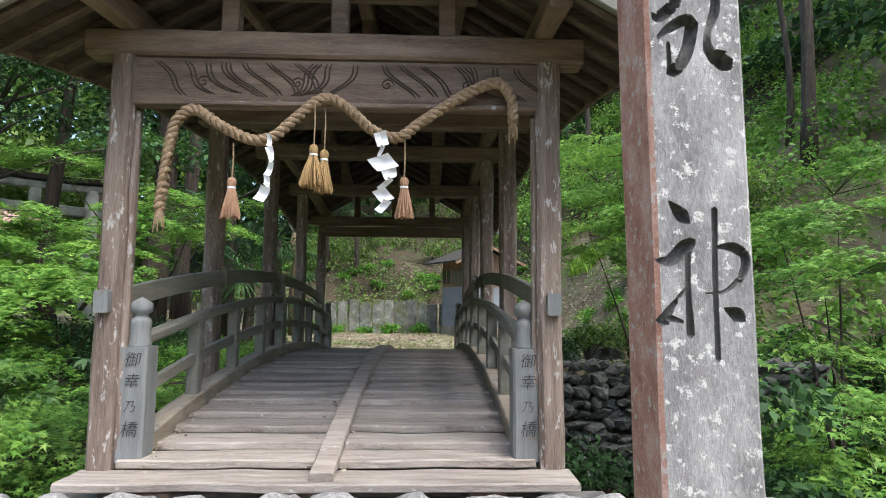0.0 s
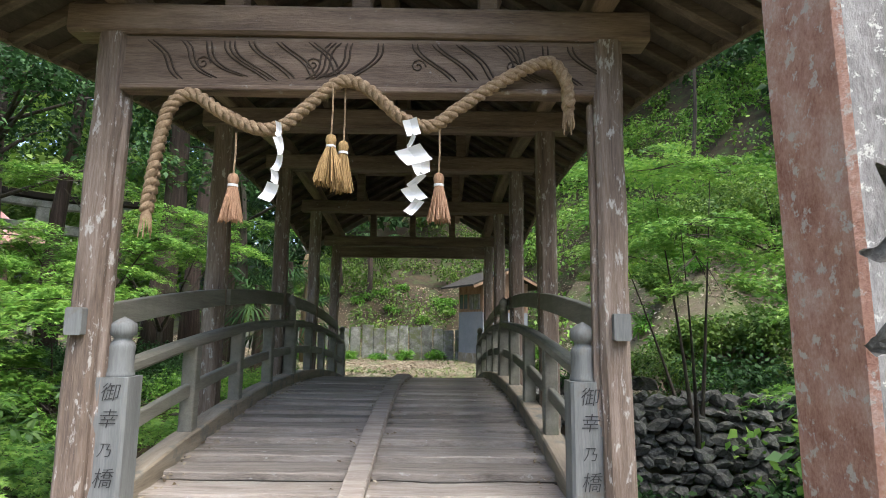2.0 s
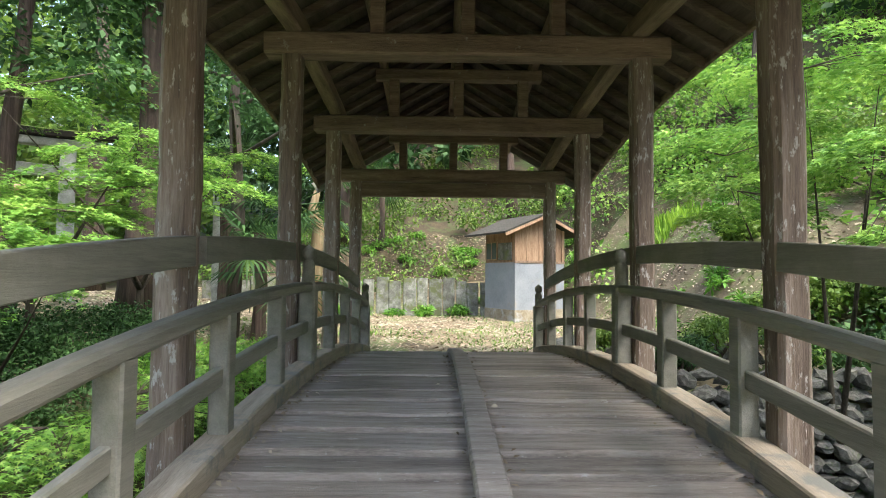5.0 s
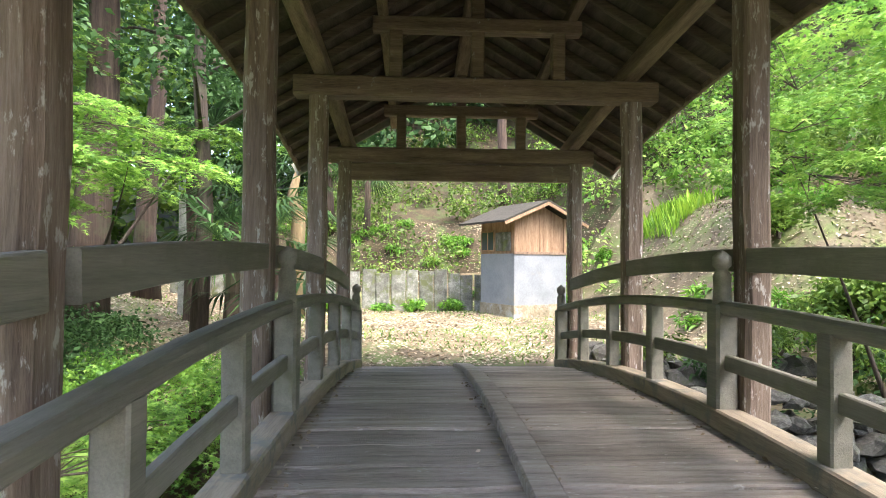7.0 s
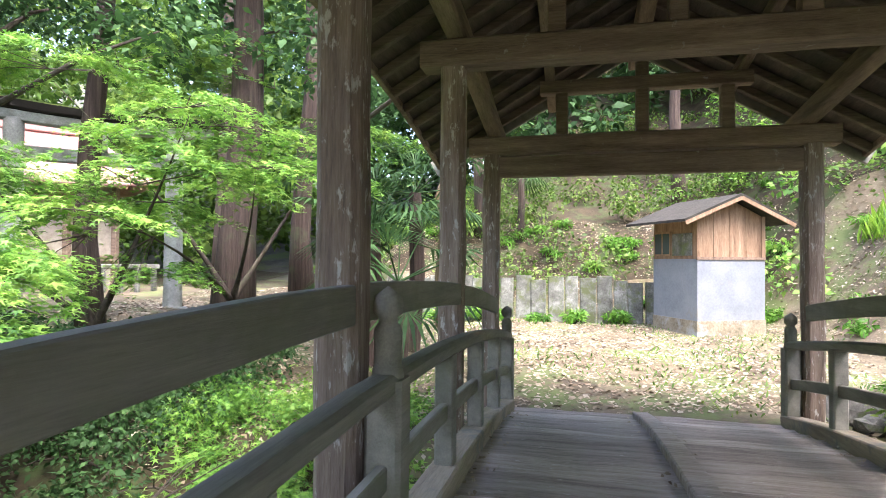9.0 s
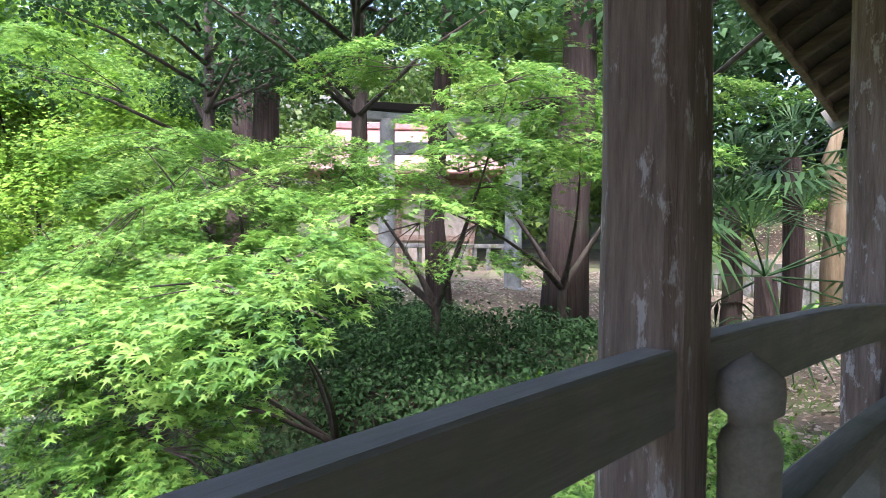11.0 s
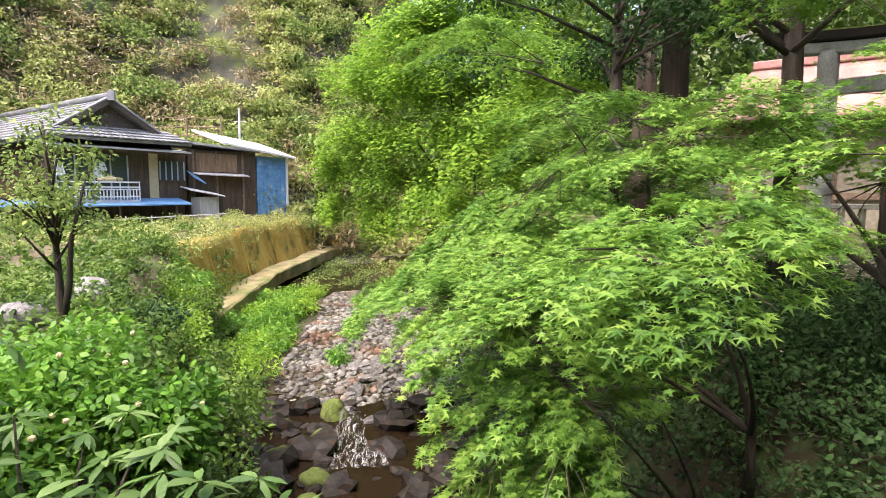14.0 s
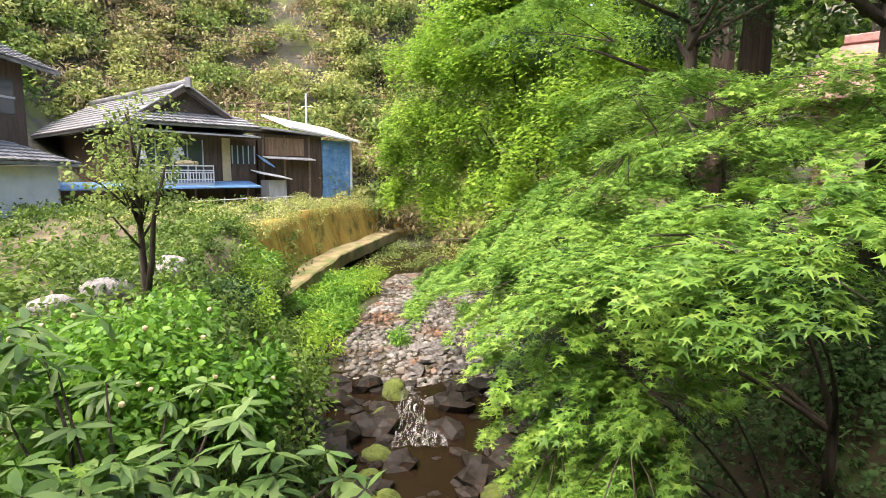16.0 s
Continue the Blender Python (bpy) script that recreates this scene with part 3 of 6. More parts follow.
# waves of the carved panel: thin dark beads that paint the grooves' shade
M_CUT = surface("groove_shade_wood", (0.03, 0.02, 0.015), (0.06, 0.042, 0.03), (0.1, 0.075, 0.055), rough=0.9)
random.seed(5)
for i in range(17):
    x0 = CX - 1.36 + i * 0.168 + random.uniform(-0.04, 0.04)
    flip = -1 if i in (7, 8, 9) else 1
    curl = random.uniform(0.02, 0.09)
    for k in range(random.choice((2, 3))):
        pts = []
        for j in range(11):
            u = j / 10
            pts.append((x0 + flip * (0.17 * u + 0.035 * math.sin(u * 5 + i) + curl * u * u) + k * 0.032, 4.132, 3.27 - 0.26 * u + 0.05 * max(0, u - 0.75) * (i % 3)))
        part("carved_wave", tube(bmesh.new(), pts, [0.0035] + [0.007] * 9 + [0.0035], 5), M_CUT, bridge)
    if i % 4 == 2:
        sp = [(x0 + 0.02 + 0.05 * (1 - a / 14) * math.cos(a * 0.75), 4.132, 3.12 + 0.05 * (1 - a / 14) * math.sin(a * 0.75)) for a in range(13)]
        part("carved_wave", tube(bmesh.new(), sp, [0.006] * 13, 5), M_CUT, bridge)
part("panel_lip", beam((CX - 1.48, 4.15, 2.945), (CX + 1.48, 4.15, 2.945), 0.12, 0.035, 0.008, n=10, wob=0.006), M_BEAM, bridge)

# ---- rope, tassels and paper streamers ----
M_ROPE = surface("rice_straw_rope", (0.16, 0.10, 0.055), (0.3, 0.21, 0.125), (0.45, 0.34, 0.22), (1, 1, 1), 30, 140, 0.9, 0.6)
M_STRAW = surface("golden_straw", (0.22, 0.13, 0.05), (0.42, 0.27, 0.11), (0.62, 0.44, 0.2), (14, 14, 0.6), 9, 40, 0.8, 0.6)
M_STRAW2 = surface("reddish_straw", (0.2, 0.1, 0.055), (0.38, 0.22, 0.13), (0.55, 0.36, 0.22), (14, 14, 0.6), 9, 40, 0.8, 0.6)
M_PAPER = surface("white_paper", (0.7, 0.71, 0.72), (0.76, 0.77, 0.78), (0.8, 0.81, 0.82), rough=0.6, bump=0.02)
RY = 4.04
KNOTS = [(-1.88, 2.14), (-1.86, 2.36), (-1.83, 2.62), (-1.78, 2.8), (-1.66, 2.87), (-1.48, 2.76), (-1.27, 2.66), (-1.1, 2.68), (-0.92, 2.84), (-0.75, 2.97), (-0.59, 2.92), (-0.38, 2.74), (-0.2, 2.69), (-0.03, 2.81), (0.19, 2.96), (0.4, 3.08), (0.54, 3.11), (0.63, 2.99), (0.64, 2.82)]


def catmull(p, n):
    q = [p[0]] + list(p) + [p[-1]]
    out = []
    for a, b, c, d in zip(q, q[1:], q[2:], q[3:]):
        for i in range(n):
            t = i / n
            out.append(0.5 * (2 * b + (c - a) * t + (2 * a - 5 * b + 4 * c - d) * t * t + (3 * b - a - 3 * c + d) * t ** 3))
    return out + [p[-1]]


line = catmull([Vector((x, RY, z)) for x, z in KNOTS], 10)
rope = thing("straw_rope", (CX, RY, 2.9), "thick twisted straw rope looped across the carved panel", "rope")
run, bms = 0.0, [bmesh.new() for _ in range(3)]
paths = [[], [], []]
for i, p in enumerate(line):
    d = (line[min(i + 1, len(line) - 1)] - line[max(i - 1, 0)]).normalized()
    run += (line[i] - line[i - 1]).length if i else 0
    s = Vector((0, 1, 0))
    u = d.cross(s)
    for k in range(3):
        a = run * 42 + k * 2.094
        paths[k].append(p + (s * math.cos(a) + u * math.sin(a)) * 0.021)
for k in range(3):
    part("strand", tube(bms[k], paths[k], [0.0235] * len(paths[k]), 8, 0.25), M_ROPE, rope, smooth=True)
for e, dn in ((line[0], -1), (line[-1], -1)):
    bm = bmesh.new()
    for k in range(14):
        a = k * 0.45
        tube(bm, [e + Vector((0.02 * math.cos(a), 0.02 * math.sin(a), 0.02)), e + Vector((0.035 * math.cos(a), 0.035 * math.sin(a), -0.1 - 0.03 * (k % 3)))], [0.009, 0.004], 4)
    tagged(part("frayed_end", bm, M_ROPE, rope), kind="stuff")


def tassel(x, y, z_top, z_cord, length, wide, mat, label):
    t = thing("straw_tassel", (x, y, z_top), label, "tassel", "hanging straw tassels")
    part("cord", tube(bmesh.new(), [(x, y, z_cord), (x + 0.004, y, (z_cord + z_top) / 2), (x, y, z_top)], [0.006] * 3, 6), M_ROPE, t)
    part("head", lathe([(0.008, 0.0), (0.026, -0.01), (0.034, -0.035), (0.03, -0.06), (0.026, -0.075)][::-1], (x, y, z_top), 14), mat, t, smooth=True)
    part("binding", lathe([(0.03, -0.085), (0.031, -0.078), (0.03, -0.07)], (x, y, z_top), 14), M_PAPER, t)
    bm = bmesh.new()
    for k in range(110):
        a, r = random.uniform(0, 6.283), math.sqrt(random.uniform(0.02, 1))
        c, s = math.cos(a), math.sin(a)
        ln = length * random.uniform(0.9, 1.03)
        tube(bm, [(x + 0.022 * r * c, y + 0.022 * r * s, z_top - 0.07), (x + wide * 0.62 * r * c, y + wide * 0.62 * r * s, z_top - 0.07 - ln * 0.45), (x + wide * r * c + random.gauss(0, 0.004), y + wide * r * s, z_top - 0.07 - ln)], [0.004, 0.0042, 0.003], 4)
    tagged(part("skirt", bm, mat, t), kind="stuff")
    return t


random.seed(8)
tassel(-1.38, RY, 2.38, 2.63, 0.23, 0.075, M_STRAW2, "reddish straw tassel hanging from the straw rope")
tassel(-0.8, RY - 0.03, 2.62, 2.94, 0.24, 0.105, M_STRAW, "golden straw tassel hanging from the straw rope")
tassel(-0.735, RY + 0.03, 2.6, 2.94, 0.25, 0.07, M_STRAW, "golden straw tassel hanging close beside another")
tassel(-0.15, RY, 2.4, 2.68, 0.235, 0.075, M_STRAW2, "reddish straw tassel hanging from the straw rope")


def streamer(x, z, folds, label):
    """A folded paper zigzag: each fold a thin curved sheet (dx, dz to its foot, width, twist)."""
    st = thing("paper_streamer", (x, RY - 0.05, z), label, "paper streamer", "zigzag paper streamers")
    px, pz, py = x, z, RY - 0.06
    for dx, dz, w, tw in folds:
        bm = bmesh.new()
        rows = []
        for i in range(7):
            u = i / 6
            c = Vector((px + dx * u, py + 0.025 * math.sin(u * 3.14), pz + dz * u))
            side = Vector((math.cos(tw + u * 0.5), math.sin(tw + u * 0.5) * 0.6, 0.32 * (1 if dx > 0 else -1))).normalized() * w / 2
            for off in (0, 0.0012):
                rows.append([bm.verts.new(c + side * k + Vector((0, off - 0.012 * k * k, 0))) for k in (-1, 0, 1)])
        fr, bk = rows[0::2], rows[1::2]
        for g in (fr, bk):
            for r0, r1 in zip(g, g[1:]):
                for k in range(2):
                    bm.faces.new((r0[k], r0[k + 1], r1[k + 1], r1[k]))
        for i in range(6):
            for k in (0, 2):
                bm.faces.new((fr[i][k], fr[i + 1][k], bk[i + 1][k], bk[i][k]))
        part("paper_fold", bm, M_PAPER, st)
        px, pz, py = px + dx, pz + dz, py - 0.004
    return st


streamer(-1.11, 2.68, [(0.0, -0.09, 0.035, 0.2), (0.025, -0.11, 0.06, 0.9), (-0.03, -0.1, 0.05, -0.8), (0.0, -0.08, 0.05, 0.7), (-0.05, -0.1, 0.075, -0.2)], "white zigzag paper streamer hanging from the rope")
streamer(-0.33, 2.71, [(0.03, -0.1, 0.09, 0.1), (-0.04, -0.08, 0.035, 1.0), (0.08, -0.09, 0.16, -0.15), (0.02, -0.07, 0.12, 0.6), (-0.09, -0.08, 0.045, 0.8), (0.07, -0.08, 0.1, -0.5), (-0.07, -0.08, 0.06, 0.3)], "large white zigzag paper streamer hanging from the rope")

# ---- carved stone pillar ----
M_RED = surface("rust_stained_granite", (0.3, 0.12, 0.08), (0.52, 0.29, 0.215), (0.7, 0.52, 0.45), (1.3, 1.3, 0.9), 7, 70, 0.9, 0.8, (0.6, 0.53, 0.48), (0.56, 0.61), 20)
# Darker granite for the faces of the cut strokes.
M_GROOVE = surface("dark_carved_granite", (0.045, 0.044, 0.04), (0.105, 0.103, 0.095), (0.23, 0.227, 0.215), (1, 1, 0.7), 9, 70, 0.95, 0.7)
pillar = thing("stone_pillar", (1.02, 2.22, spot(1.02, 2.22)), "weathered lichened granite pillar with carved characters", "pillar")
bm = beam((1.045, 2.185, 0.0), (1.0, 2.185, 3.7), 0.37, 0.31, 0.016, (0, 1, 0), 10, 0.004)
me = bpy.data.meshes.new("shaft")
bmesh.ops.recalc_face_normals(bm, faces=bm.faces)
bm.to_mesh(me)
bm.free()
raw = new("shaft", me)
# brush strokes of the two carved characters: (x, z, half width) along each stroke
GLYPH_LOW = [
    [(0.899, 1.875, 0.004), (0.941, 1.827, 0.02), (0.967, 1.799, 0.008)],
    [(0.845, 1.662, 0.005), (0.893, 1.657, 0.016), (0.948, 1.705, 0.02), (0.981, 1.729, 0.013)],
    [(0.962, 1.716, 0.011), (0.959, 1.558, 0.008), (0.964, 1.387, 0.012)],
    [(0.95, 1.56, 0.003), (0.882, 1.469, 0.012), (0.862, 1.433, 0.017)],
    [(0.871, 1.456, 0.012), (0.936, 1.436, 0.005)],
    [(1.015, 1.889, 0.006), (1.058, 1.883, 0.017), (1.067, 1.829, 0.011)],
    [(1.067, 1.85, 0.009), (1.06, 1.559, 0.008), (1.061, 1.301, 0.008)],
    [(1.073, 1.709, 0.005), (1.13, 1.709, 0.014), (1.175, 1.674, 0.014), (1.158, 1.602, 0.011), (1.097, 1.549, 0.006), (1.027, 1.538, 0.003)],
    [(1.092, 1.484, 0.005), (1.136, 1.464, 0.02), (1.16, 1.443, 0.009)],
]
GLYPH_TOP = [
    [(0.853, 2.599, 0.004), (0.876, 2.583, 0.016), (0.939, 2.636, 0.017), (0.957, 2.688, 0.01)],
    [(0.874, 2.503, 0.006), (0.914, 2.538, 0.013), (0.97, 2.572, 0.017), (1.006, 2.575, 0.016)],
    [(1.006, 2.569, 0.019), (0.989, 2.472, 0.018), (0.956, 2.398, 0.018), (0.918, 2.369, 0.019)],
    [(0.912, 2.482, 0.006), (0.915, 2.38, 0.008)],
    [(0.85, 2.429, 0.01), (0.865, 2.399, 0.02), (0.909, 2.436, 0.006)],
    [(1.102, 2.762, 0.008), (1.097, 2.623, 0.015), (1.063, 2.519, 0.01), (1.072, 2.451, 0.018), (1.126, 2.416, 0.03), (1.15, 2.42, 0.014)],
    [(0.87, 2.738, 0.005), (0.943, 2.758, 0.012), (1.033, 2.772, 0.005)],
    [(0.934, 2.827, 0.008), (0.935, 2.699, 0.009)],
    [(1.052, 2.68, 0.004), (1.11, 2.693, 0.013), (1.15, 2.71, 0.005)],
]


def groove(stroke, deep=1.9):
    """A tapered round-bottomed cutter along one brush stroke on the pillar's face."""
    p = [Vector(v) for v in stroke]
    q = [p[0]] + p + [p[-1]]
    pts = []
    for a, b, c, d in zip(q, q[1:], q[2:], q[3:]):
        for i in range(5):
            t = i / 5
            pts.append(0.5 * (2 * b + (c - a) * t + (2 * a - 5 * b + 4 * c - d) * t * t + (3 * b - a - 3 * c + d) * t ** 3))
    pts.append(p[-1])
    first, last = pts[0] + (pts[0] - pts[1]).normalized() * pts[0].z, pts[-1] + (pts[-1] - pts[-2]).normalized() * pts[-1].z
    pts = [Vector((first.x, first.y, 0.0012))] + pts + [Vector((last.x, last.y, 0.0012))]
    bm = tube(bmesh.new(), [(v.x, 0, v.y) for v in pts], [max(v.z, 0.001) * 1.45 for v in pts], 10, 0.1)
    for v in bm.verts:
        v.co.y = 2.03 + v.co.y * deep
    bmesh.ops.recalc_face_normals(bm, faces=bm.faces)
    me = bpy.data.meshes.new("cutter")
    bm.to_mesh(me)
    bm.free()
    return new("cutter", me)


cutters = [groove(st) for st in GLYPH_LOW + GLYPH_TOP]
for c in cutters:
    md = raw.modifiers.new("carve", "BOOLEAN")
    md.operation, md.object, md.solver = "DIFFERENCE", c, "EXACT"
    cut_me = bpy.data.meshes.new_from_object(raw.evaluated_get(bpy.context.evaluated_depsgraph_get()))
    raw.modifiers.clear()
    if len(cut_me.vertices) > len(raw.data.vertices):
        raw.data = cut_me
me2 = raw.data
for o in cutters + [raw]:
    bpy.data.objects.remove(o)
me2.materials.clear()
me2.materials.append(M_STONE)
me2.materials.append(M_RED)
me2.materials.append(M_GROOVE)
for p in me2.polygons:
    p.material_index = 1 if p.normal.x < -0.6 and p.center.x < 0.88 else 0
    if 2.036 < p.center.y < 2.12 and 0.86 < p.center.x < 1.18 or p.normal.y < 0.5 and 2.045 < p.center.y < 2.12 and p.center.x > 0.84 and p.area < 0.002:
        p.material_index = 2
put("shaft", me2, None, pillar)

# ---- stones: rocks, kerb, walls ----
M_ROCK = surface("grey_river_stone", (0.045, 0.043, 0.04), (0.12, 0.115, 0.108), (0.24, 0.23, 0.22), (1, 1, 1), 2.5, 25, 0.8, 0.5, (0.3, 0.29, 0.275), (0.62, 0.7), 3, 0.3)
# Wet stone, its colour lowered further for the shade of bridge and trees.
M_WET = surface("wet_shaded_stone", (0.005, 0.0045, 0.004), (0.017, 0.0145, 0.012), (0.055, 0.049, 0.042), (1, 1, 1), 3, 25, 0.55, 0.6, (0.045, 0.02, 0.008), (0.56, 0.66), 2, 0.4)
M_MOSS = surface("moss_covered_stone", (0.03, 0.042, 0.01), (0.085, 0.12, 0.02), (0.18, 0.22, 0.04), (1, 1, 1), 4, 60, 0.95, 0.9, (0.06, 0.055, 0.05), (0.58, 0.7), 2, 0.2)
M_WALLROCK = surface("mossy_wall_stone", (0.03, 0.03, 0.027), (0.085, 0.085, 0.076), (0.2, 0.196, 0.178), (1, 1, 1), 3, 25, 0.9, 0.6, (0.06, 0.08, 0.03), (0.55, 0.68), 2, 0.35)


def stone_mesh(name, seed, sub=2, flat=0.7, mat=None, rugged=1.0):
    bm = bmesh.new()
    bmesh.ops.create_icosphere(bm, subdivisions=sub, radius=1)
    o = Vector((seed * 3.7, seed * 1.3, 0))
    for v in bm.verts:
        n = v.co.copy()
        k = 1 + rugged * (0.32 * noise.noise(n * 1.1 + o) + 0.14 * noise.noise(n * 2.7 + o))
        v.co = Vector((n.x * k, n.y * k * 0.85, n.z * k * flat))
    me = bpy.data.meshes.new(name)
    bm.to_mesh(me)
    bm.free()
    me.materials.append(mat or M_ROCK)
    me.polygons.foreach_set("use_smooth", [True] * len(me.polygons))
    return me


def place(name, me, at, s, rz, parent=None, tip=0.0):
    ob = new(name, me)
    m = Matrix.LocRotScale(at, Euler((tip, tip * 0.7, rz)), s if hasattr(s, "__len__") else (s, s, s))
    if parent:
        ob.parent = parent
        ob.matrix_parent_inverse = parent.matrix_basis.inverted()
    ob.matrix_basis = m
    return ob


random.seed(21)
kerb = thing("kerb_wall", (CX, 3.6, 0.1), "row of pale rough stones before the bridge deck", "kerb", kind="structure")
kerb_meshes = [stone_mesh("stone", 40 + i, 3, 0.75, M_STONE) for i in range(4)]
x = -2.75
while x < 1.9:
    w = random.uniform(0.3, 0.55)
    place("stone", random.choice(kerb_meshes), (x + w / 2, 3.7 + random.uniform(-0.03, 0.03), 0.12), (w * 0.6, 0.22, 0.24), random.uniform(-0.2, 0.2), kerb)
    x += w
for _ in range(26):
    place("stone", random.choice(kerb_meshes), (random.uniform(-3.0, 2.2), random.uniform(2.95, 3.4), 0.06), (random.uniform(0.05, 0.16), random.uniform(0.05, 0.14), random.uniform(0.04, 0.1)), random.uniform(0, 6), kerb)

wall_n = thing("retaining_wall_north", (3.5, 11.3, -1.9), "dry retaining wall of rounded dark mossy stones along the stream", "stone wall", kind="structure")
wall_meshes = [stone_mesh("stone", 60 + i, 2, 0.8, M_WALLROCK, 1.9) for i in range(7)]
for me in wall_meshes:
    me.polygons.foreach_set("use_smooth", [False] * len(me.polygons))
z = -1.9
while z < 0.3:
    x = 1.0 + random.uniform(0, 0.2)
    while x < 7.6:
        w = random.uniform(0.15, 0.36)
        place("stone", random.choice(wall_meshes), (x + w / 2, 10.72 + 0.16 * z + random.uniform(-0.07, 0.07), z + 0.11 + random.uniform(-0.05, 0.05)), (w * 0.58, 0.2, random.uniform(0.09, 0.17)), random.uniform(-0.3, 0.3), wall_n, random.uniform(-0.5, 0.5))
        x += w
    z += 0.21
bm = bmesh.new()
box(bm, 1.0, 8, 10.85, 11.6, -2.2, 0.05)
part("earth_core", bm, M_GROUND, wall_n)
abut = thing("abutment_wall", (CX, 3.9, -1.9), "stone abutment under the bridge end", "abutment", kind="structure")
for y0, y1 in ((2.9, 4.3), (12.2, 13.4)):
    bm = bmesh.new()
    box(bm, CX - 2.0, CX + 2.0, y0, y1, -2.3, 0.12)
    part("abutment_block", bm, M_WALLROCK, abut)

# ---- the stream ----
M_WATER, wnt, wln, wb = shader("clear_brown_water", 0.22)
wb.inputs["Base Color"].default_value = (0.075, 0.045, 0.022, 1)
wb.inputs["Specular IOR Level"].default_value = 0.08
wno = wnt.new("ShaderNodeTexNoise")
wno.inputs["Scale"].default_value, wno.inputs["Detail"].default_value = 5.0, 4
wra = ramp(wnt, [(0.35, (0.008, 0.006, 0.004)), (0.55, (0.035, 0.019, 0.009)), (0.75, (0.09, 0.045, 0.018))])
wn2 = wnt.new("ShaderNodeTexNoise")
wn2.inputs["Scale"].default_value = 1.6
wln.new(wn2.outputs["Fac"], wra.inputs["Fac"])
wln.new(wra.outputs["Color"], wb.inputs["Base Color"])
wbu = wnt.new("ShaderNodeBump")
wbu.inputs["Strength"].default_value, wbu.inputs["Distance"].default_value = 0.5, 0.06
wln.new(wno.outputs["Fac"], wbu.inputs["Height"])
wln.new(wbu.outputs["Normal"], wb.inputs["Normal"])


def water_z(x):
    return -1.83 + 0.012 * np.clip(x, -60, 40)


xs = np.arange(-60, 40, 0.5)
wv, wf = [], []
for i, x in enumerate(xs):
    for k in range(9):
        wv.append((x, float(stream_y(x)) - 3.2 + 6.4 * k / 8, float(water_z(x))))
for i in range(len(xs) - 1):
    for k in range(8):
        a = i * 9 + k
        wf.append((a, a + 9, a + 10, a + 1))
water = put("water", mesh_np("water", np.array(wv), np.array(wf)), M_WATER, smooth=True)
tagged(water, "shallow clear brown stream running over stones", "stream", kind="structure")

M_FOAM = surface("white_water", (0.25, 0.26, 0.27), (0.4, 0.41, 0.42), (0.58, 0.59, 0.6), (1, 1, 1), 12, 60, 0.25, 0.6)
foam_n, foam_l = M_FOAM.node_tree.nodes, M_FOAM.node_tree.links
foam_c = foam_n.new("ShaderNodeTexCoord")
foam_m = foam_n.new("ShaderNodeMapping")
foam_m.inputs["Scale"].default_value = (2.2, 9, 3)
foam_t = foam_n.new("ShaderNodeTexNoise")
foam_t.inputs["Scale"].default_value, foam_t.inputs["Detail"].default_value, foam_t.inputs["Distortion"].default_value = 1.7, 5, 1.2
foam_r = ramp(foam_n, [(0.46, (0, 0, 0)), (0.74, (0.75, 0.75, 0.75))])
foam_x = foam_n.new("ShaderNodeMixShader")
foam_d = foam_n.new("ShaderNodeBsdfTransparent")
foam_l.new(foam_c.outputs["Object"], foam_m.inputs["Vector"])
foam_l.new(foam_m.outputs["Vector"], foam_t.inputs["Vector"])
foam_l.new(foam_t.outputs["Fac"], foam_r.inputs["Fac"])
foam_l.new(foam_r.outputs["Color"], foam_x.inputs["Fac"])
foam_l.new(foam_d.outputs["BSDF"], foam_x.inputs[1])
foam_l.new(foam_n["Principled BSDF"].outputs["BSDF"], foam_x.inputs[2])
foam_l.new(foam_x.outputs["Shader"], foam_n["Material Output"].inputs["Surface"])
foam_v, foam_f = [], []
for i in range(31):
    u = i / 30
    for k in range(15):
        w = k / 14 - 0.5
        x = -12.0 + 2.1 * u
        y = 6.15 + 0.35 * u + w * (0.35 + 0.55 * u) + 0.08 * math.sin(u * 9)
        h = 0.11 * (1 - float(smooth(0.1, 0.75, u))) * (1 - 3.2 * w * w) + 0.05 * noise.noise(Vector((x * 5, y * 7, 0)))
        foam_v.append((x, y, float(water_z(x)) + 0.05 + max(h, -0.03)))
for i in range(30):
    for k in range(14):
        a = i * 15 + k
        foam_f.append((a, a + 15, a + 16, a + 1))
foam = put("white_water", mesh_np("white_water", np.array(foam_v), np.array(foam_f)), M_FOAM, smooth=True)
tagged(foam, "small white cascade between the stream stones", "rapids", kind="stuff")

M_WET.node_tree.nodes["Principled BSDF"].inputs["Specular IOR Level"].default_value = 0.2
moss_n, moss_l = M_MOSS.node_tree.nodes, M_MOSS.node_tree.links
moss_b = moss_n["Principled BSDF"]
moss_src = moss_b.inputs["Base Color"].links[0].from_socket
moss_g, moss_s = moss_n.new("ShaderNodeNewGeometry"), moss_n.new("ShaderNodeSeparateXYZ")
moss_a, moss_q = moss_n.new("ShaderNodeMath"), moss_n.new("ShaderNodeTexNoise")
moss_q.inputs["Scale"].default_value = 4.0
moss_a.operation = "MULTIPLY_ADD"
moss_a.inputs[1].default_value = 0.9
moss_r = ramp(moss_n, [(0.55, (0, 0, 0)), (0.8, (1, 1, 1))])
moss_x = moss_n.new("ShaderNodeMix")
moss_x.data_type = "RGBA"
moss_x.inputs["A"].default_value = (0.022, 0.018, 0.013, 1)
moss_l.new(moss_g.outputs["Normal"], moss_s.inputs[0])
moss_l.new(moss_q.outputs["Fac"], moss_a.inputs[0])
moss_l.new(moss_s.outputs["Z"], moss_a.inputs[2])
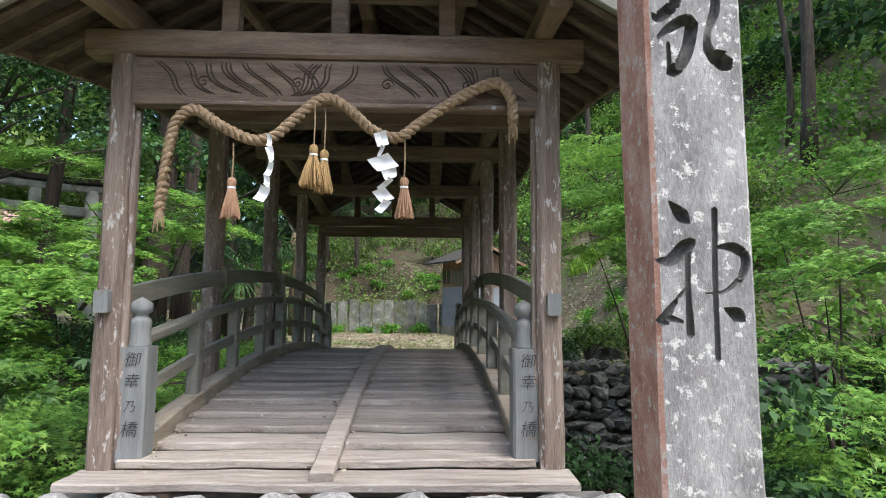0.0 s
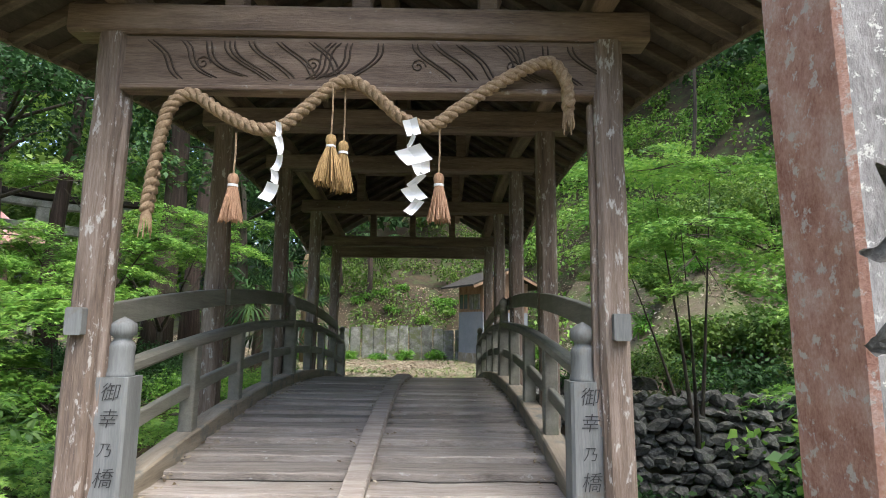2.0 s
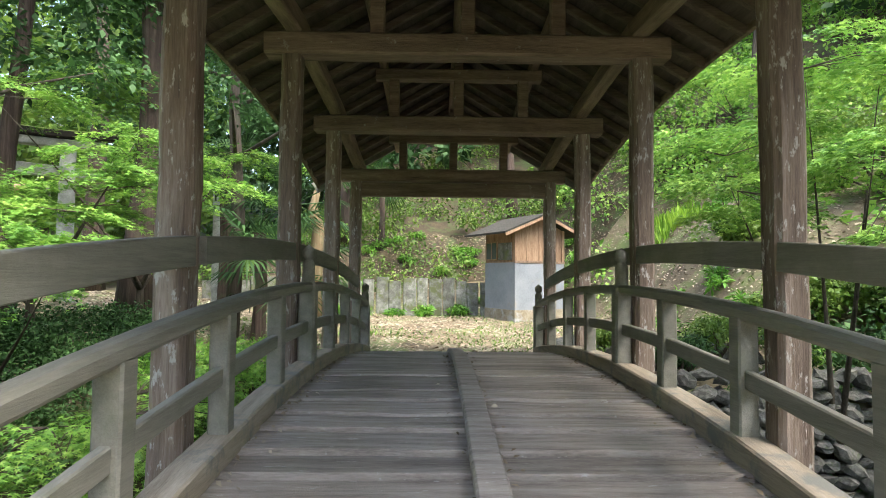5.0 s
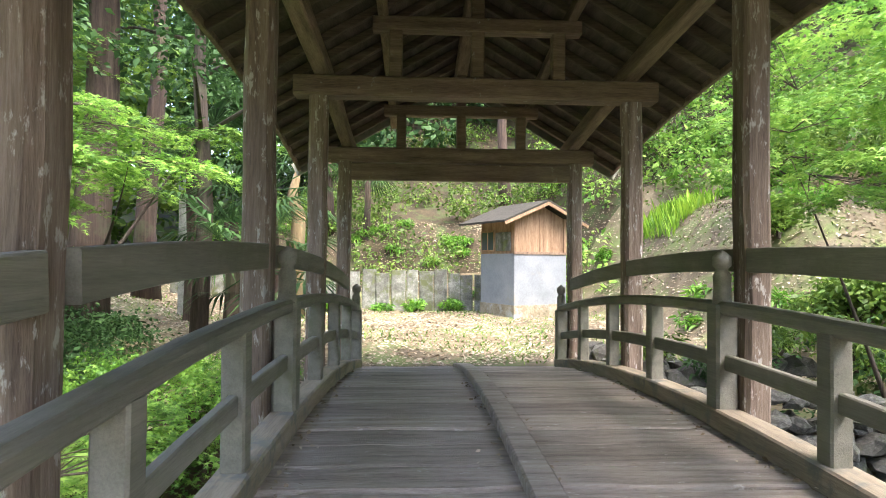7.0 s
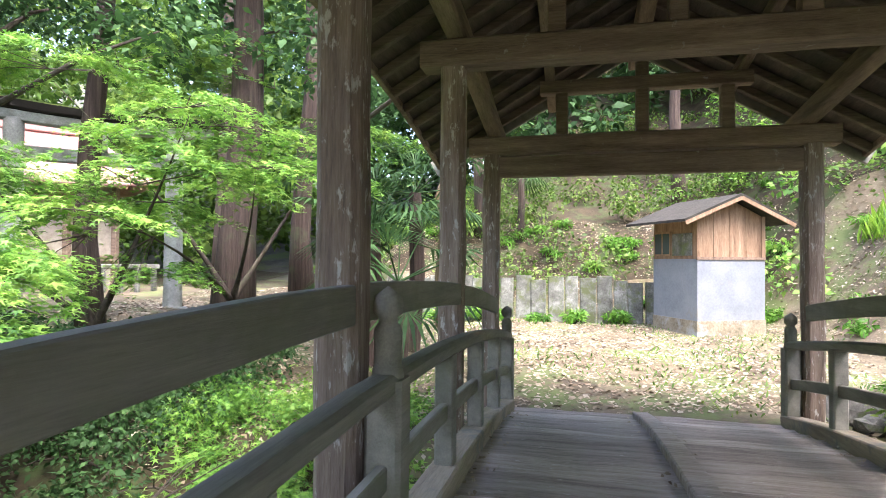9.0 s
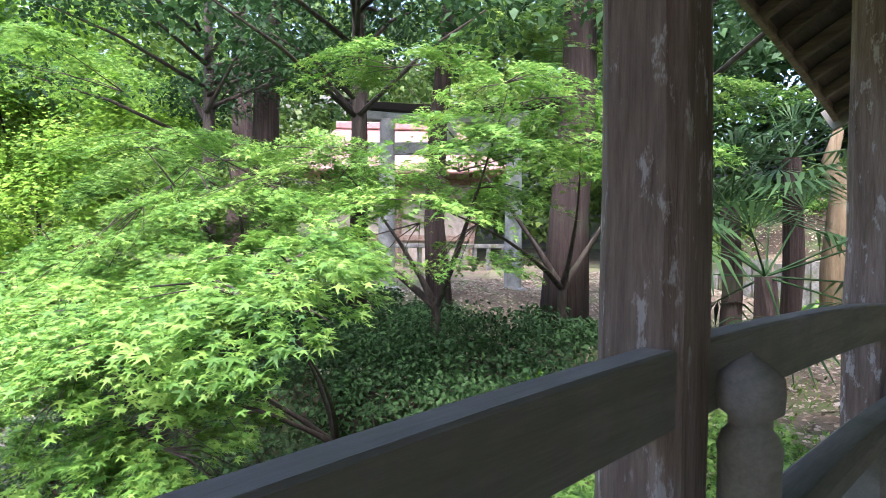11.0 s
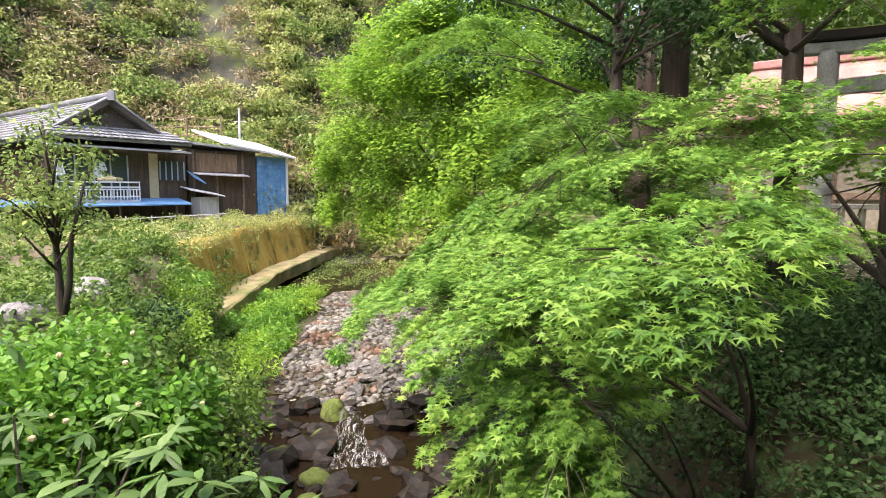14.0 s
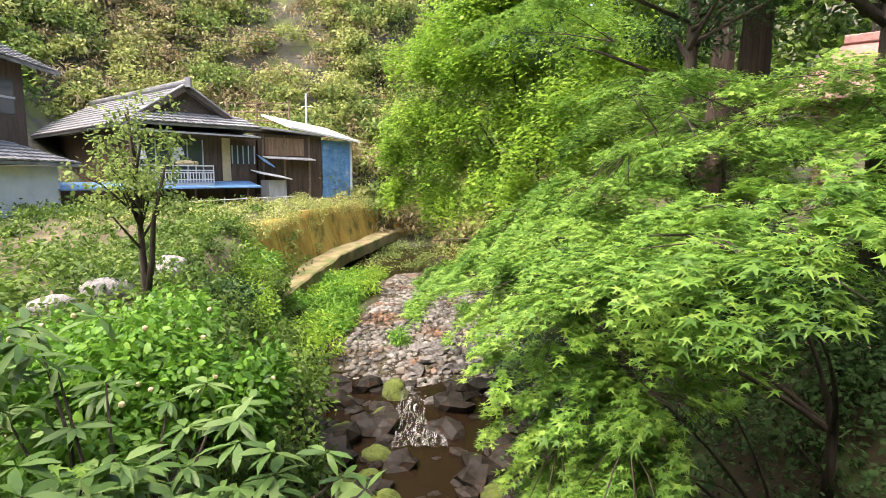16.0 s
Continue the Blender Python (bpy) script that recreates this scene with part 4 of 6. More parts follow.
moss_l.new(moss_a.outputs[0], moss_r.inputs["Fac"])
moss_l.new(moss_r.outputs["Color"], moss_x.inputs["Factor"])
moss_l.new(moss_src, moss_x.inputs["B"])
moss_l.new(moss_x.outputs["Result"], moss_b.inputs["Base Color"])

river_meshes = [stone_mesh("stone", i, 2, 0.6, None, 2.2) for i in range(6)]
wet_meshes = [stone_mesh("stone", 10 + i, 2, 0.6, M_WET, 2.2) for i in range(6)]
for me in river_meshes + wet_meshes:
    me.polygons.foreach_set("use_smooth", [False] * len(me.polygons))
moss_meshes = [stone_mesh("stone", 20 + i, 3, 0.8, M_MOSS) for i in range(3)]


def rock(me, x, y, s, label):
    z = max(spot(x, y), float(water_z(x)) - 0.05)
    ob = place("rock", me, (x, y, z + s * 0.2), s, random.uniform(0, 6))
    return tagged(ob, label, "rock", "stream rocks")


for x, y, s in ((-12.1, 5.95, 0.32), (-11.0, 5.85, 0.24), (-10.25, 5.35, 0.26), (-9.6, 5.95, 0.22), (-9.4, 5.2, 0.16), (-11.6, 5.1, 0.2), (-8.9, 5.6, 0.18), (-8.4, 6.2, 0.24), (-9.0, 5.9, 0.2), (-8.2, 5.0, 0.26), (-8.6, 7.6, 0.22)):
    rock(random.choice(moss_meshes), x, y, s, "mossy green boulder in the shallow stream")
for k in range(230):
    x = random.uniform(-12.6, -5.8)
    y = float(stream_y(x)) + random.uniform(-1.9, 2.3)
    if -12.1 < x < -9.7 and abs(y - 6.35 - 0.15 * (x + 11)) < 0.42:
        continue
    rock(random.choice(wet_meshes), x, y, random.uniform(0.06, 0.17) if k % 5 else random.uniform(0.2, 0.38), "wet, shade-darkened rock in the shallow stream")
for k in range(110):
    x = random.uniform(-14.8, -11.7)
    y = float(stream_y(x)) + random.uniform(0.3, 3.4)
    rock(random.choice(river_meshes), x, y, random.uniform(0.06, 0.12) if k % 6 else random.uniform(0.14, 0.22), "grey angular stone on the gravel bank")
pv, pf, pk = [], [], 0
tiny = stone_mesh("pebble", 3, 1, 0.6)
tv = np.array([v.co[:] for v in tiny.vertices])
tf = np.array([p.vertices[:] for p in tiny.polygons])
for _ in range(9500):
    x = RNG.uniform(-27, -11.8)
    y = float(stream_y(x)) + RNG.uniform(-0.9, 3.6)
    s = 0.025 + 0.1 * RNG.uniform(0, 1) ** 2.2
    c, n = math.cos(x * 50), math.sin(x * 50)
    rot = np.array([[c, -n, 0], [n, c, 0], [0, 0, 1]])
    pv.append(tv @ rot.T * s * np.array([1.2, 1, 0.8]) + np.array([x, y, spot(x, y) + s * 0.15]))
    pf.append(tf + pk)
    pk += len(tv)
M_PEB = surface("grey_river_gravel", (0.045, 0.043, 0.037), (0.12, 0.115, 0.102), (0.25, 0.24, 0.218), (1, 1, 1), 1.2, 20, 0.85, 0.3, (0.13, 0.07, 0.037), (0.52, 0.64), 0.7, island=0.6)
peb = put("gravel", mesh_np("gravel", np.concatenate(pv), np.concatenate(pf)), M_PEB)
tagged(peb, "bank of pale and reddish river gravel", "gravel", kind="stuff")

# concrete bank wall downstream with its low ledge
M_OCHRE = surface("ochre_mossy_concrete", (0.15, 0.095, 0.018), (0.42, 0.285, 0.055), (0.6, 0.46, 0.13), (1.4, 1.4, 0.4), 1.1, 14, 0.95, 0.9, (0.13, 0.14, 0.035), (0.53, 0.63), 0.9)
bank = thing("bank_wall", (-24, 1.2, -1.8), "ochre moss-stained concrete bank wall along the stream", "retaining wall", kind="structure")
M_PATH = surface("pale_dusty_ledge", (0.13, 0.1, 0.045), (0.27, 0.22, 0.11), (0.4, 0.35, 0.22), (1, 1, 1), 1.5, 14, 0.95, 0.6, (0.14, 0.17, 0.05), (0.5, 0.62), 0.8)


def bank_line(u):
    """The foot of the bank wall: straight, then turning north across the valley; u from 0 to 1."""
    x = -16.5 - 24.6 * (1 - (1 - u) ** 1.8)
    return x, 1.5 + 0.9 * smooth(-26, -34, x) + 15 * max(0.0, u - 0.52) ** 1.5


bu = [i / 40 for i in range(41)]
bm = bmesh.new()
rows = []
for u in bu:
    x, y = bank_line(u)
    row = []
    for k in range(8):
        z = -1.5 + 1.9 * k / 7
        lean_in = 0.5 * k / 7
        w = 0.12 * noise.noise(Vector((x * 0.9, z * 1.7, 3))) + 0.07 * noise.noise(Vector((x * 3, z * 3, 8)))
        row.append(bm.verts.new((x - lean_in * float(smooth(-33, -40, x)) + w, y - 0.55 - lean_in + w, z + (0.35 * noise.noise(Vector((x * 0.6, 0, 1))) if k == 7 else 0))))
    row.append(bm.verts.new((x - 0.8 * float(smooth(-33, -40, x)), y - 1.9, 0.42)))
    rows.append(row)
for r0, r1 in zip(rows, rows[1:]):
    for k in range(8):
        bm.faces.new((r0[k], r1[k], r1[k + 1], r0[k + 1]))
part("wall_face", bm, M_OCHRE, bank, smooth=True)
part("ledge", bar(bmesh.new(), [(*bank_line(u), -1.72) for u in bu], 1.0, 0.62, 0.06, wob=0.08), M_PATH, bank, "pale worn ledge at the foot of the wall")
for i in range(8):
    u = 0.02 + i * 0.11
    x, y = bank_line(u)
    part("wall_rib", beam((x, y - 0.5, -1.45), (x - 0.1, y - 0.96, 0.3), 0.09, 0.05, 0.02, (0, 1, 0), 6, 0.02), M_OCHRE, bank)

# ---- the court: stone fence, shed ----
M_FENCE = surface("mossy_fence_stone", (0.05, 0.054, 0.042), (0.15, 0.155, 0.135), (0.33, 0.34, 0.31), (1, 1, 1), 4, 30, 0.95, 0.6, (0.1, 0.12, 0.05), (0.5, 0.62), 3, 0.2)
fence = thing("stone_fence", (-3, 23, 0.25), "low fence of upright mossy grey stone slabs", "stone fence")
random.seed(31)
x = -9.0
while x < 0.9:
    w = random.uniform(0.34, 0.46)
    h = random.uniform(1.12, 1.32)
    lean = random.uniform(-0.03, 0.03)
    part("slab", beam((x + w / 2, 23.0, 0.1), (x + w / 2 + lean, 23.0 + lean, 0.27 + h), w, 0.16, 0.03, (0, 1, 0), 5, 0.015), M_FENCE, fence)
    x += w + random.choice((0.02, 0.03, 0.06))

# White panel with tan patches; the blue-grey of shade is in its base colour.
M_WHITE = surface("shaded_dirty_white_panel", (0.15, 0.17, 0.19), (0.205, 0.228, 0.252), (0.265, 0.288, 0.312), (1, 1, 1), 1.5, 20, 0.7, 0.05, (0.25, 0.225, 0.17), (0.62, 0.8), 1.2)
M_PLY = surface("weathered_plywood", (0.12, 0.068, 0.038), (0.25, 0.16, 0.095), (0.37, 0.265, 0.175), (4, 4, 0.4), 2, 16, 0.8, 0.2, (0.2, 0.11, 0.06), (0.56, 0.7), 2.5)
M_SHEDROOF = surface("mossy_shed_roof", (0.012, 0.011, 0.008), (0.028, 0.026, 0.02), (0.055, 0.052, 0.04), rough=1.0)
M_GLASS = shader("dim_window_glass", 0.08)[0]
M_GLASS.node_tree.nodes["Principled BSDF"].inputs["Base Color"].default_value = (0.06, 0.08, 0.085, 1)
M_MUDDY = surface("mud_splashed_plaster", (0.13, 0.11, 0.07), (0.25, 0.215, 0.15), (0.36, 0.33, 0.26), (1, 1, 1), 2.5, 20, 0.9, 0.3, (0.34, 0.35, 0.35), (0.5, 0.62), 2)
shed = thing("wooden_shed", (1.48, 20.5, 0.3), "small plywood shed with a white lower wall and gabled roof", "shed")
SM = pose(1.48, 20.5, 0, 0, 0, 27)


def shed_box(name, x0, x1, y0, y1, z0, z1, mat, label="", parent=None):
    return part(name, box(bmesh.new(), x0, x1, y0, y1, z0, z1, SM), mat, parent or shed, label)


shed_box("footing", -0.015, 1.915, -0.015, 1.715, 0.05, 0.62, M_MUDDY)
shed_box("lower_wall", 0, 1.9, 0, 1.7, 0.62, 2.08, M_WHITE, "white lower wall panels")
shed_box("upper_wall", 0.02, 1.88, 0.02, 1.7, 2.08, 3.1, M_PLY)
bm = bmesh.new()
g = [bm.verts.new(SM @ Vector(v)) for v in ((0.02, 0.02, 3.1), (1.88, 0.02, 3.1), (0.95, 0.02, 3.5), (0.02, 1.7, 3.1), (1.88, 1.7, 3.1), (0.95, 1.7, 3.5))]
for f in ((0, 1, 2), (3, 5, 4), (0, 2, 5, 3), (1, 4, 5, 2)):
    bm.faces.new([g[i] for i in f])
part("gable", bm, M_PLY, shed)
for s in (-1, 1):
    a, b = Vector((0.95, -0.35, 3.56)), Vector((0.95 + s * 1.55, -0.35, 2.93))
    c, d = Vector((0.95 + s * 1.55, 2.05, 2.93)), Vector((0.95, 2.05, 3.56))
    bm = bmesh.new()
    up = Vector((0, 0, 0.06))
    v = [bm.verts.new(SM @ p) for p in (a, b, c, d, a + up, b + up, c + up, d + up)]
    for f in ((0, 1, 2, 3), (4, 7, 6, 5), (0, 4, 5, 1), (1, 5, 6, 2), (2, 6, 7, 3), (3, 7, 4, 0)):
        bm.faces.new([v[i] for i in f])
    part("roof_slope", bm, M_SHEDROOF, shed)
    part("barge_board", beam(SM @ Vector((0.95, -0.33, 3.52)), SM @ Vector((0.95 + s * 1.52, -0.33, 2.9)), 0.04, 0.1, 0.006), M_PLY, shed)
for x0, x1 in ((0, 0.09), (1.81, 1.9)):
    shed_box("corner_post", x0 - 0.01, x1 + 0.01, -0.012, 0.08, 2.08, 3.12, M_PLY)
shed_box("sill_strip", -0.02, 1.92, -0.02, 0.02, 2.06, 2.13, M_LONG)
for i in range(3):
    shed_box("cover_strip", 0.45 + i * 0.46, 0.49 + i * 0.46, 0.0, 0.02, 2.13, 3.2, M_PLY)
win = shed_box("window", -0.015, 0.02, 1.0, 1.62, 2.2, 2.72, M_GLASS, "small dim side window")
for y0, y1, z0, z1 in ((0.97, 1.65, 2.16, 2.2), (0.97, 1.65, 2.72, 2.77), (0.97, 1.01, 2.2, 2.72), (1.29, 1.32, 2.2, 2.72), (1.61, 1.65, 2.2, 2.72)):
    shed_box("window_frame", -0.03, 0.02, y0, y1, z0, z1, M_PLY, "", win)
for i in range(6):
    shed_box("side_board", -0.015, 0.02, 0.2 + i * 0.12, 0.305 + i * 0.12, 2.16, 2.7, M_FENCE)

# ---- torii, monument, shrine hall ----
M_TORII = surface("grey_lichened_stone", (0.12, 0.125, 0.11), (0.27, 0.28, 0.25), (0.45, 0.46, 0.42), (1, 1, 1), 3, 30, 0.95, 0.5, (0.1, 0.12, 0.05), (0.6, 0.74), 2)
torii = thing("torii_gate", (-10.9, 16, spot(-10.9, 16)), "grey stone torii gate with a mossy curved lintel", "torii")
u2 = Vector((1, 1, 0)).normalized()
tc = Vector((-10.9, 16.0, 0))
for s in (-1, 1):
    b = tc + u2 * 1.42 * s
    part("pillar", lathe([(0.22, 0.3), (0.2, 0.6), (0.17, 4.6)], (b.x, b.y, 0.1), 16), M_TORII, torii, smooth=True)
    part("pillar_base", lathe([(0.34, 0.2), (0.34, 0.75), (0.28, 0.85)], (b.x, b.y, 0.1), 16), M_TORII, torii)
part("tie_beam", beam(tc - u2 * 2.0 + Vector((0, 0, 4.05)), tc + u2 * 2.0 + Vector((0, 0, 4.05)), 0.16, 0.28, 0.02), M_TORII, torii)
part("lower_lintel", bar(bmesh.new(), [tc + u2 * (2.2 * i / 6) + Vector((0, 0, 4.7 + 0.12 * (i / 6) ** 2)) for i in range(-6, 7)], 0.26, 0.2, 0.02), M_TORII, torii)
part("upper_lintel", bar(bmesh.new(), [tc + u2 * (2.45 * i / 6) + Vector((0, 0, 4.92 + 0.16 * (i / 6) ** 2)) for i in range(-6, 7)], 0.36, 0.2, 0.03), M_MOSS, torii, "dark mossy top lintel")
part("name_tablet", beam(tc + Vector((0.06, -0.06, 4.19)), tc + Vector((0.06, -0.06, 4.6)), 0.3, 0.1, 0.02, u2.cross(Vector((0, 0, 1)))), M_TORII, torii)

mon = thing("stone_monument", (-6.8, 18.7, spot(-6.8, 18.7)), "tall pale stone post with a lettered plate", "monument")
part("shaft", beam((-6.8, 18.7, 0.1), (-6.8, 18.7, 3.4), 0.34, 0.3, 0.03, (0, 1, 0), 5, 0.01), M_TORII, mon)
plate = part("plate", beam((-6.75, 18.53, 3.5), (-6.75, 18.53, 4.15), 0.42, 0.06, 0.01, (0, 1, 0)), M_WHITE, mon, "white plate with dark lines of writing")
for i in range(3):
    part("text_line", beam((-6.88 + 0.12 * i, 18.495, 3.6), (-6.88 + 0.12 * i, 18.495, 4.05), 0.05, 0.004, 0.001, (0, 1, 0)), M_INK, plate)

M_ROOFRED = surface("faded_red_metal_roof", (0.22, 0.1, 0.085), (0.37, 0.2, 0.175), (0.5, 0.33, 0.3), (1, 1, 1), 0.8, 10, 0.6, 0.1, (0.3, 0.2, 0.16), (0.58, 0.72), 1.2)
# Cream plaster, its colour darkened for the shade beneath the hall's eaves.
M_PLASTER = surface("eave_shaded_cream_plaster", (0.18, 0.155, 0.12), (0.27, 0.24, 0.19), (0.35, 0.32, 0.27), rough=0.9, bump=0.1)
hall = thing("shrine_hall", (-19.5, 21.2, 1.5), "old wooden shrine hall with a curved faded red roof", "shrine building")
HM = Matrix.Translation((-18.4, 20.5, -0.4)) @ Euler((0, 0, math.atan2(0.78, 0.63))).to_matrix().to_4x4()


def hall_roof_z(u, v):
    e = 4.95 + 2.0 * (v / 2.6) ** 1.5 if v < 2.6 else 4.95 + 2.0 * max(0, (5.2 - v) / 2.6) ** 1.5
    side = max(0.0, abs(u) - 2.6) / 1.6
    return min(e, 4.95 + 2.0 * (1 - min(1, side)) ** 1.2 + 0.0) + 0.28 * (abs(u) / 4.2) ** 4


bm = bmesh.new()
sheets = []
for t in (0, 0.14):
    sheets.append([[bm.verts.new(HM @ Vector((-4.2 + 8.4 * i / 28, 5.2 * j / 16, hall_roof_z(-4.2 + 8.4 * i / 28, 5.2 * j / 16) - t))) for j in range(17)] for i in range(29)])
for g in sheets:
    for i in range(28):
        for j in range(16):
            bm.faces.new((g[i][j], g[i + 1][j], g[i + 1][j + 1], g[i][j + 1]))
for i in range(28):
    for j in (0, 16):
        bm.faces.new((sheets[0][i][j], sheets[0][i + 1][j], sheets[1][i + 1][j], sheets[1][i][j]))
for j in range(16):
    for i in (0, 28):
        bm.faces.new((sheets[0][i][j], sheets[0][i][j + 1], sheets[1][i][j + 1], sheets[1][i][j]))
part("roof", bm, M_ROOFRED, hall, "curved faded red roof", True)
part("ridge", beam(HM @ Vector((-2.6, 2.6, 7.05)), HM @ Vector((2.6, 2.6, 7.05)), 0.3, 0.3, 0.04), M_ROOFRED, hall)
part("wall", box(bmesh.new(), -2.9, 2.9, 1.0, 4.2, 1.2, 5.2, HM), M_PLASTER, hall)
for i in range(5):
    part("column", beam(HM @ Vector((-2.9 + 1.45 * i, 0.95, 1.2)), HM @ Vector((-2.9 + 1.45 * i, 0.95, 5.0)), 0.2, 0.2, 0.02, (0, 1, 0)), M_BEAM, hall)
for z in (2.4, 4.6):
    part("wall_beam", beam(HM @ Vector((-3.0, 0.93, z)), HM @ Vector((3.0, 0.93, z)), 0.12, 0.22, 0.01), M_BEAM, hall)
for i in range(36):
    part("eave_rafter", beam(HM @ Vector((-4.0 + 8.0 * i / 35, 0.02, 4.84)), HM @ Vector((-4.0 + 8.0 * i / 35, 1.1, 5.1)), 0.06, 0.07, 0.006), M_PLY, hall)
part("stone_base", box(bmesh.new(), -4.2, 4.2, 0.2, 5.2, 0.2, 1.25, HM), M_FENCE, hall)
for i in range(16):
    part("fence_picket", beam(HM @ Vector((-3.5 + 0.47 * i, -2.2, 0.9)), HM @ Vector((-3.5 + 0.47 * i, -2.2, 2.1)), 0.14, 0.14, 0.02, (0, 1, 0)), M_FENCE, hall)
part("fence_rail", beam(HM @ Vector((-3.6, -2.2, 2.15)), HM @ Vector((3.7, -2.2, 2.15)), 0.18, 0.14, 0.02), M_FENCE, hall)

# ---- houses on the far bank ----
M_TILE = surface("grey_roof_tiles", (0.1, 0.106, 0.114), (0.2, 0.21, 0.225), (0.33, 0.342, 0.358), (1, 1, 1), 2, 20, 0.45, 0.2, vary=0.15)
M_BROWN = surface("dark_brown_boards", (0.035, 0.024, 0.017), (0.085, 0.058, 0.04), (0.15, 0.108, 0.077), (4, 4, 0.4), 1.5, 12, 0.8, 0.3)
M_TIN = surface("blue_painted_tin", (0.06, 0.16, 0.34), (0.12, 0.3, 0.55), (0.3, 0.48, 0.68), (4, 1, 4), 1, 10, 0.5, 0.2, (0.5, 0.55, 0.6), (0.6, 0.75), 1)
M_CREAM = surface("cream_painted_panel", (0.45, 0.36, 0.2), (0.55, 0.45, 0.27), (0.62, 0.53, 0.35), rough=0.7)
M_GREY = surface("grey_corrugated_sheet", (0.3, 0.31, 0.32), (0.45, 0.46, 0.47), (0.6, 0.61, 0.62), (1, 8, 1), 1.5, 14, 0.5, 0.3, (0.25, 0.17, 0.12), (0.6, 0.75), 1)
M_ENAMEL = surface("white_enamel", (0.5, 0.53, 0.56), (0.63, 0.66, 0.69), (0.74, 0.76, 0.78), (1, 1, 1), 1.5, 18, 0.5, 0.05, (0.42, 0.42, 0.38), (0.62, 0.75), 1.2)
M_PALE = surface("pale_sheet_roof", (0.55, 0.57, 0.58), (0.68, 0.7, 0.71), (0.78, 0.79, 0.8), (1, 6, 1), 1.5, 12, 0.5, 0.2)
HOUSE = pose(-27.04, -7.23, 0, 0, 0, 50.07)


def hb(name, parent, x0, x1, y0, y1, z0, z1, mat, label=""):
    """A box in the row of houses: x out of the front, y along it."""
    return part(name, box(bmesh.new(), x0, x1, y0, y1, z0, z1, HOUSE), mat, parent, label)


def slab(name, parent, corners, thick, mat, label=""):
    """A sloping sheet from four top corners in the row's own axes."""
    bm = bmesh.new()
    v = [bm.verts.new(HOUSE @ (Vector(p) - Vector((0, 0, o)))) for o in (0, thick) for p in corners]
    for f in ((0, 1, 2, 3), (4, 7, 6, 5), (0, 4, 5, 1), (1, 5, 6, 2), (2, 6, 7, 3), (3, 7, 4, 0)):
        bm.faces.new([v[k] for k in f])
    return part(name, bm, mat, parent, label)


def tiled_slope(parent, a, b, c, d, courses, cols):
    """A roof slope a-b (eave) to d-c (top) of overlapping rounded tile courses."""
    a, b, c, d = (HOUSE @ Vector(p) for p in (a, b, c, d))
    n = (b - a).cross(d - a).normalized()
    if n.z < 0:
        n = -n
    bm = bmesh.new()
    for r in range(courses):
        rows = []
        for t, lift in ((r / courses, 0.07), ((r + 1.15) / courses, 0.015)):
            row = []
            for k in range(cols * 4 + 1):
                u = k / (cols * 4)
                p = a.lerp(b, u).lerp(d.lerp(c, u), min(t, 1.0))
                row.append(bm.verts.new(p + n * (lift + 0.035 * abs(math.sin(u * cols * math.pi)))))
            rows.append(row)
        foot = [bm.verts.new(v.co - n * 0.06) for v in rows[0]]
        for r0, r1 in ((rows[0], rows[1]), (foot, rows[0])):
            for k in range(cols * 4):
                bm.faces.new((r0[k], r0[k + 1], r1[k + 1], r1[k]))
    v = [bm.verts.new(p - n * o) for o in (0.0, 0.12) for p in (a, b, c, d)]
    for f in ((0, 1, 2, 3), (4, 7, 6, 5), (0, 4, 5, 1), (1, 5, 6, 2), (2, 6, 7, 3), (3, 7, 4, 0)):
        bm.faces.new([v[i] for i in f])
    return tagged(part("roof_slope", bm, M_TILE, parent), kind="stuff")


house = thing("village_house", HOUSE @ Vector((-3, 3, 0)), "two-storey dark wooden house with grey tiled roof and balcony", "house")
hb("ground_floor", house, -12, -0.15, 0, 5.9, -0.6, 1.5, M_BROWN)
hb("upper_floor", house, -12, 0, 0, 5.95, 1.5, 4.1, M_BROWN)
tiled_slope(house, (1.25, -0.6, 4.3), (1.25, 5.6, 4.3), (0.3, 4.9, 4.85), (0.3, 0.0, 4.85), 4, 24)
tiled_slope(house, (-12, -1.5, 3.95), (0.5, -0.5, 4.25), (0.62, 2.2, 6.05), (-12, 2.2, 6.05), 10, 40)
tiled_slope(house, (0.5, 5.1, 4.15), (-12, 6.6, 3.75), (-12, 2.2, 6.05), (0.62, 2.2, 6.05), 10, 40)
bm = bmesh.new()
g = [bm.verts.new(HOUSE @ Vector(v)) for v in ((0.3, 0.35, 4.72), (0.3, 4.1, 4.72), (0.3, 2.2, 5.9), (0.1, 0.35, 4.72), (0.1, 4.1, 4.72), (0.1, 2.2, 5.9))]
for f in ((0, 1, 2), (3, 5, 4), (0, 3, 4, 1), (1, 4, 5, 2), (2, 5, 3, 0)):
    bm.faces.new([g[i] for i in f])
part("gable", bm, M_ROOFIN, house, "dark latticed gable")
for s, foot in ((-1, -0.35), (1, 4.95)):
    part("barge_board", beam(HOUSE @ Vector((0.58, 2.2, 5.98)), HOUSE @ Vector((0.58, foot, 4.32 if s < 0 else 4.25)), 0.12, 0.24, 0.02), M_ROOFIN, house)
    part("verge_tiles", beam(HOUSE @ Vector((0.5, 2.2, 6.16)), HOUSE @ Vector((0.5, foot, 4.5 if s < 0 else 4.42)), 0.3, 0.12, 0.04), M_TILE, house)
part("ridge_tiles", beam(HOUSE @ Vector((0.75, 2.2, 6.22)), HOUSE @ Vector((-12, 2.2, 6.22)), 0.28, 0.26, 0.08), M_TILE, house)
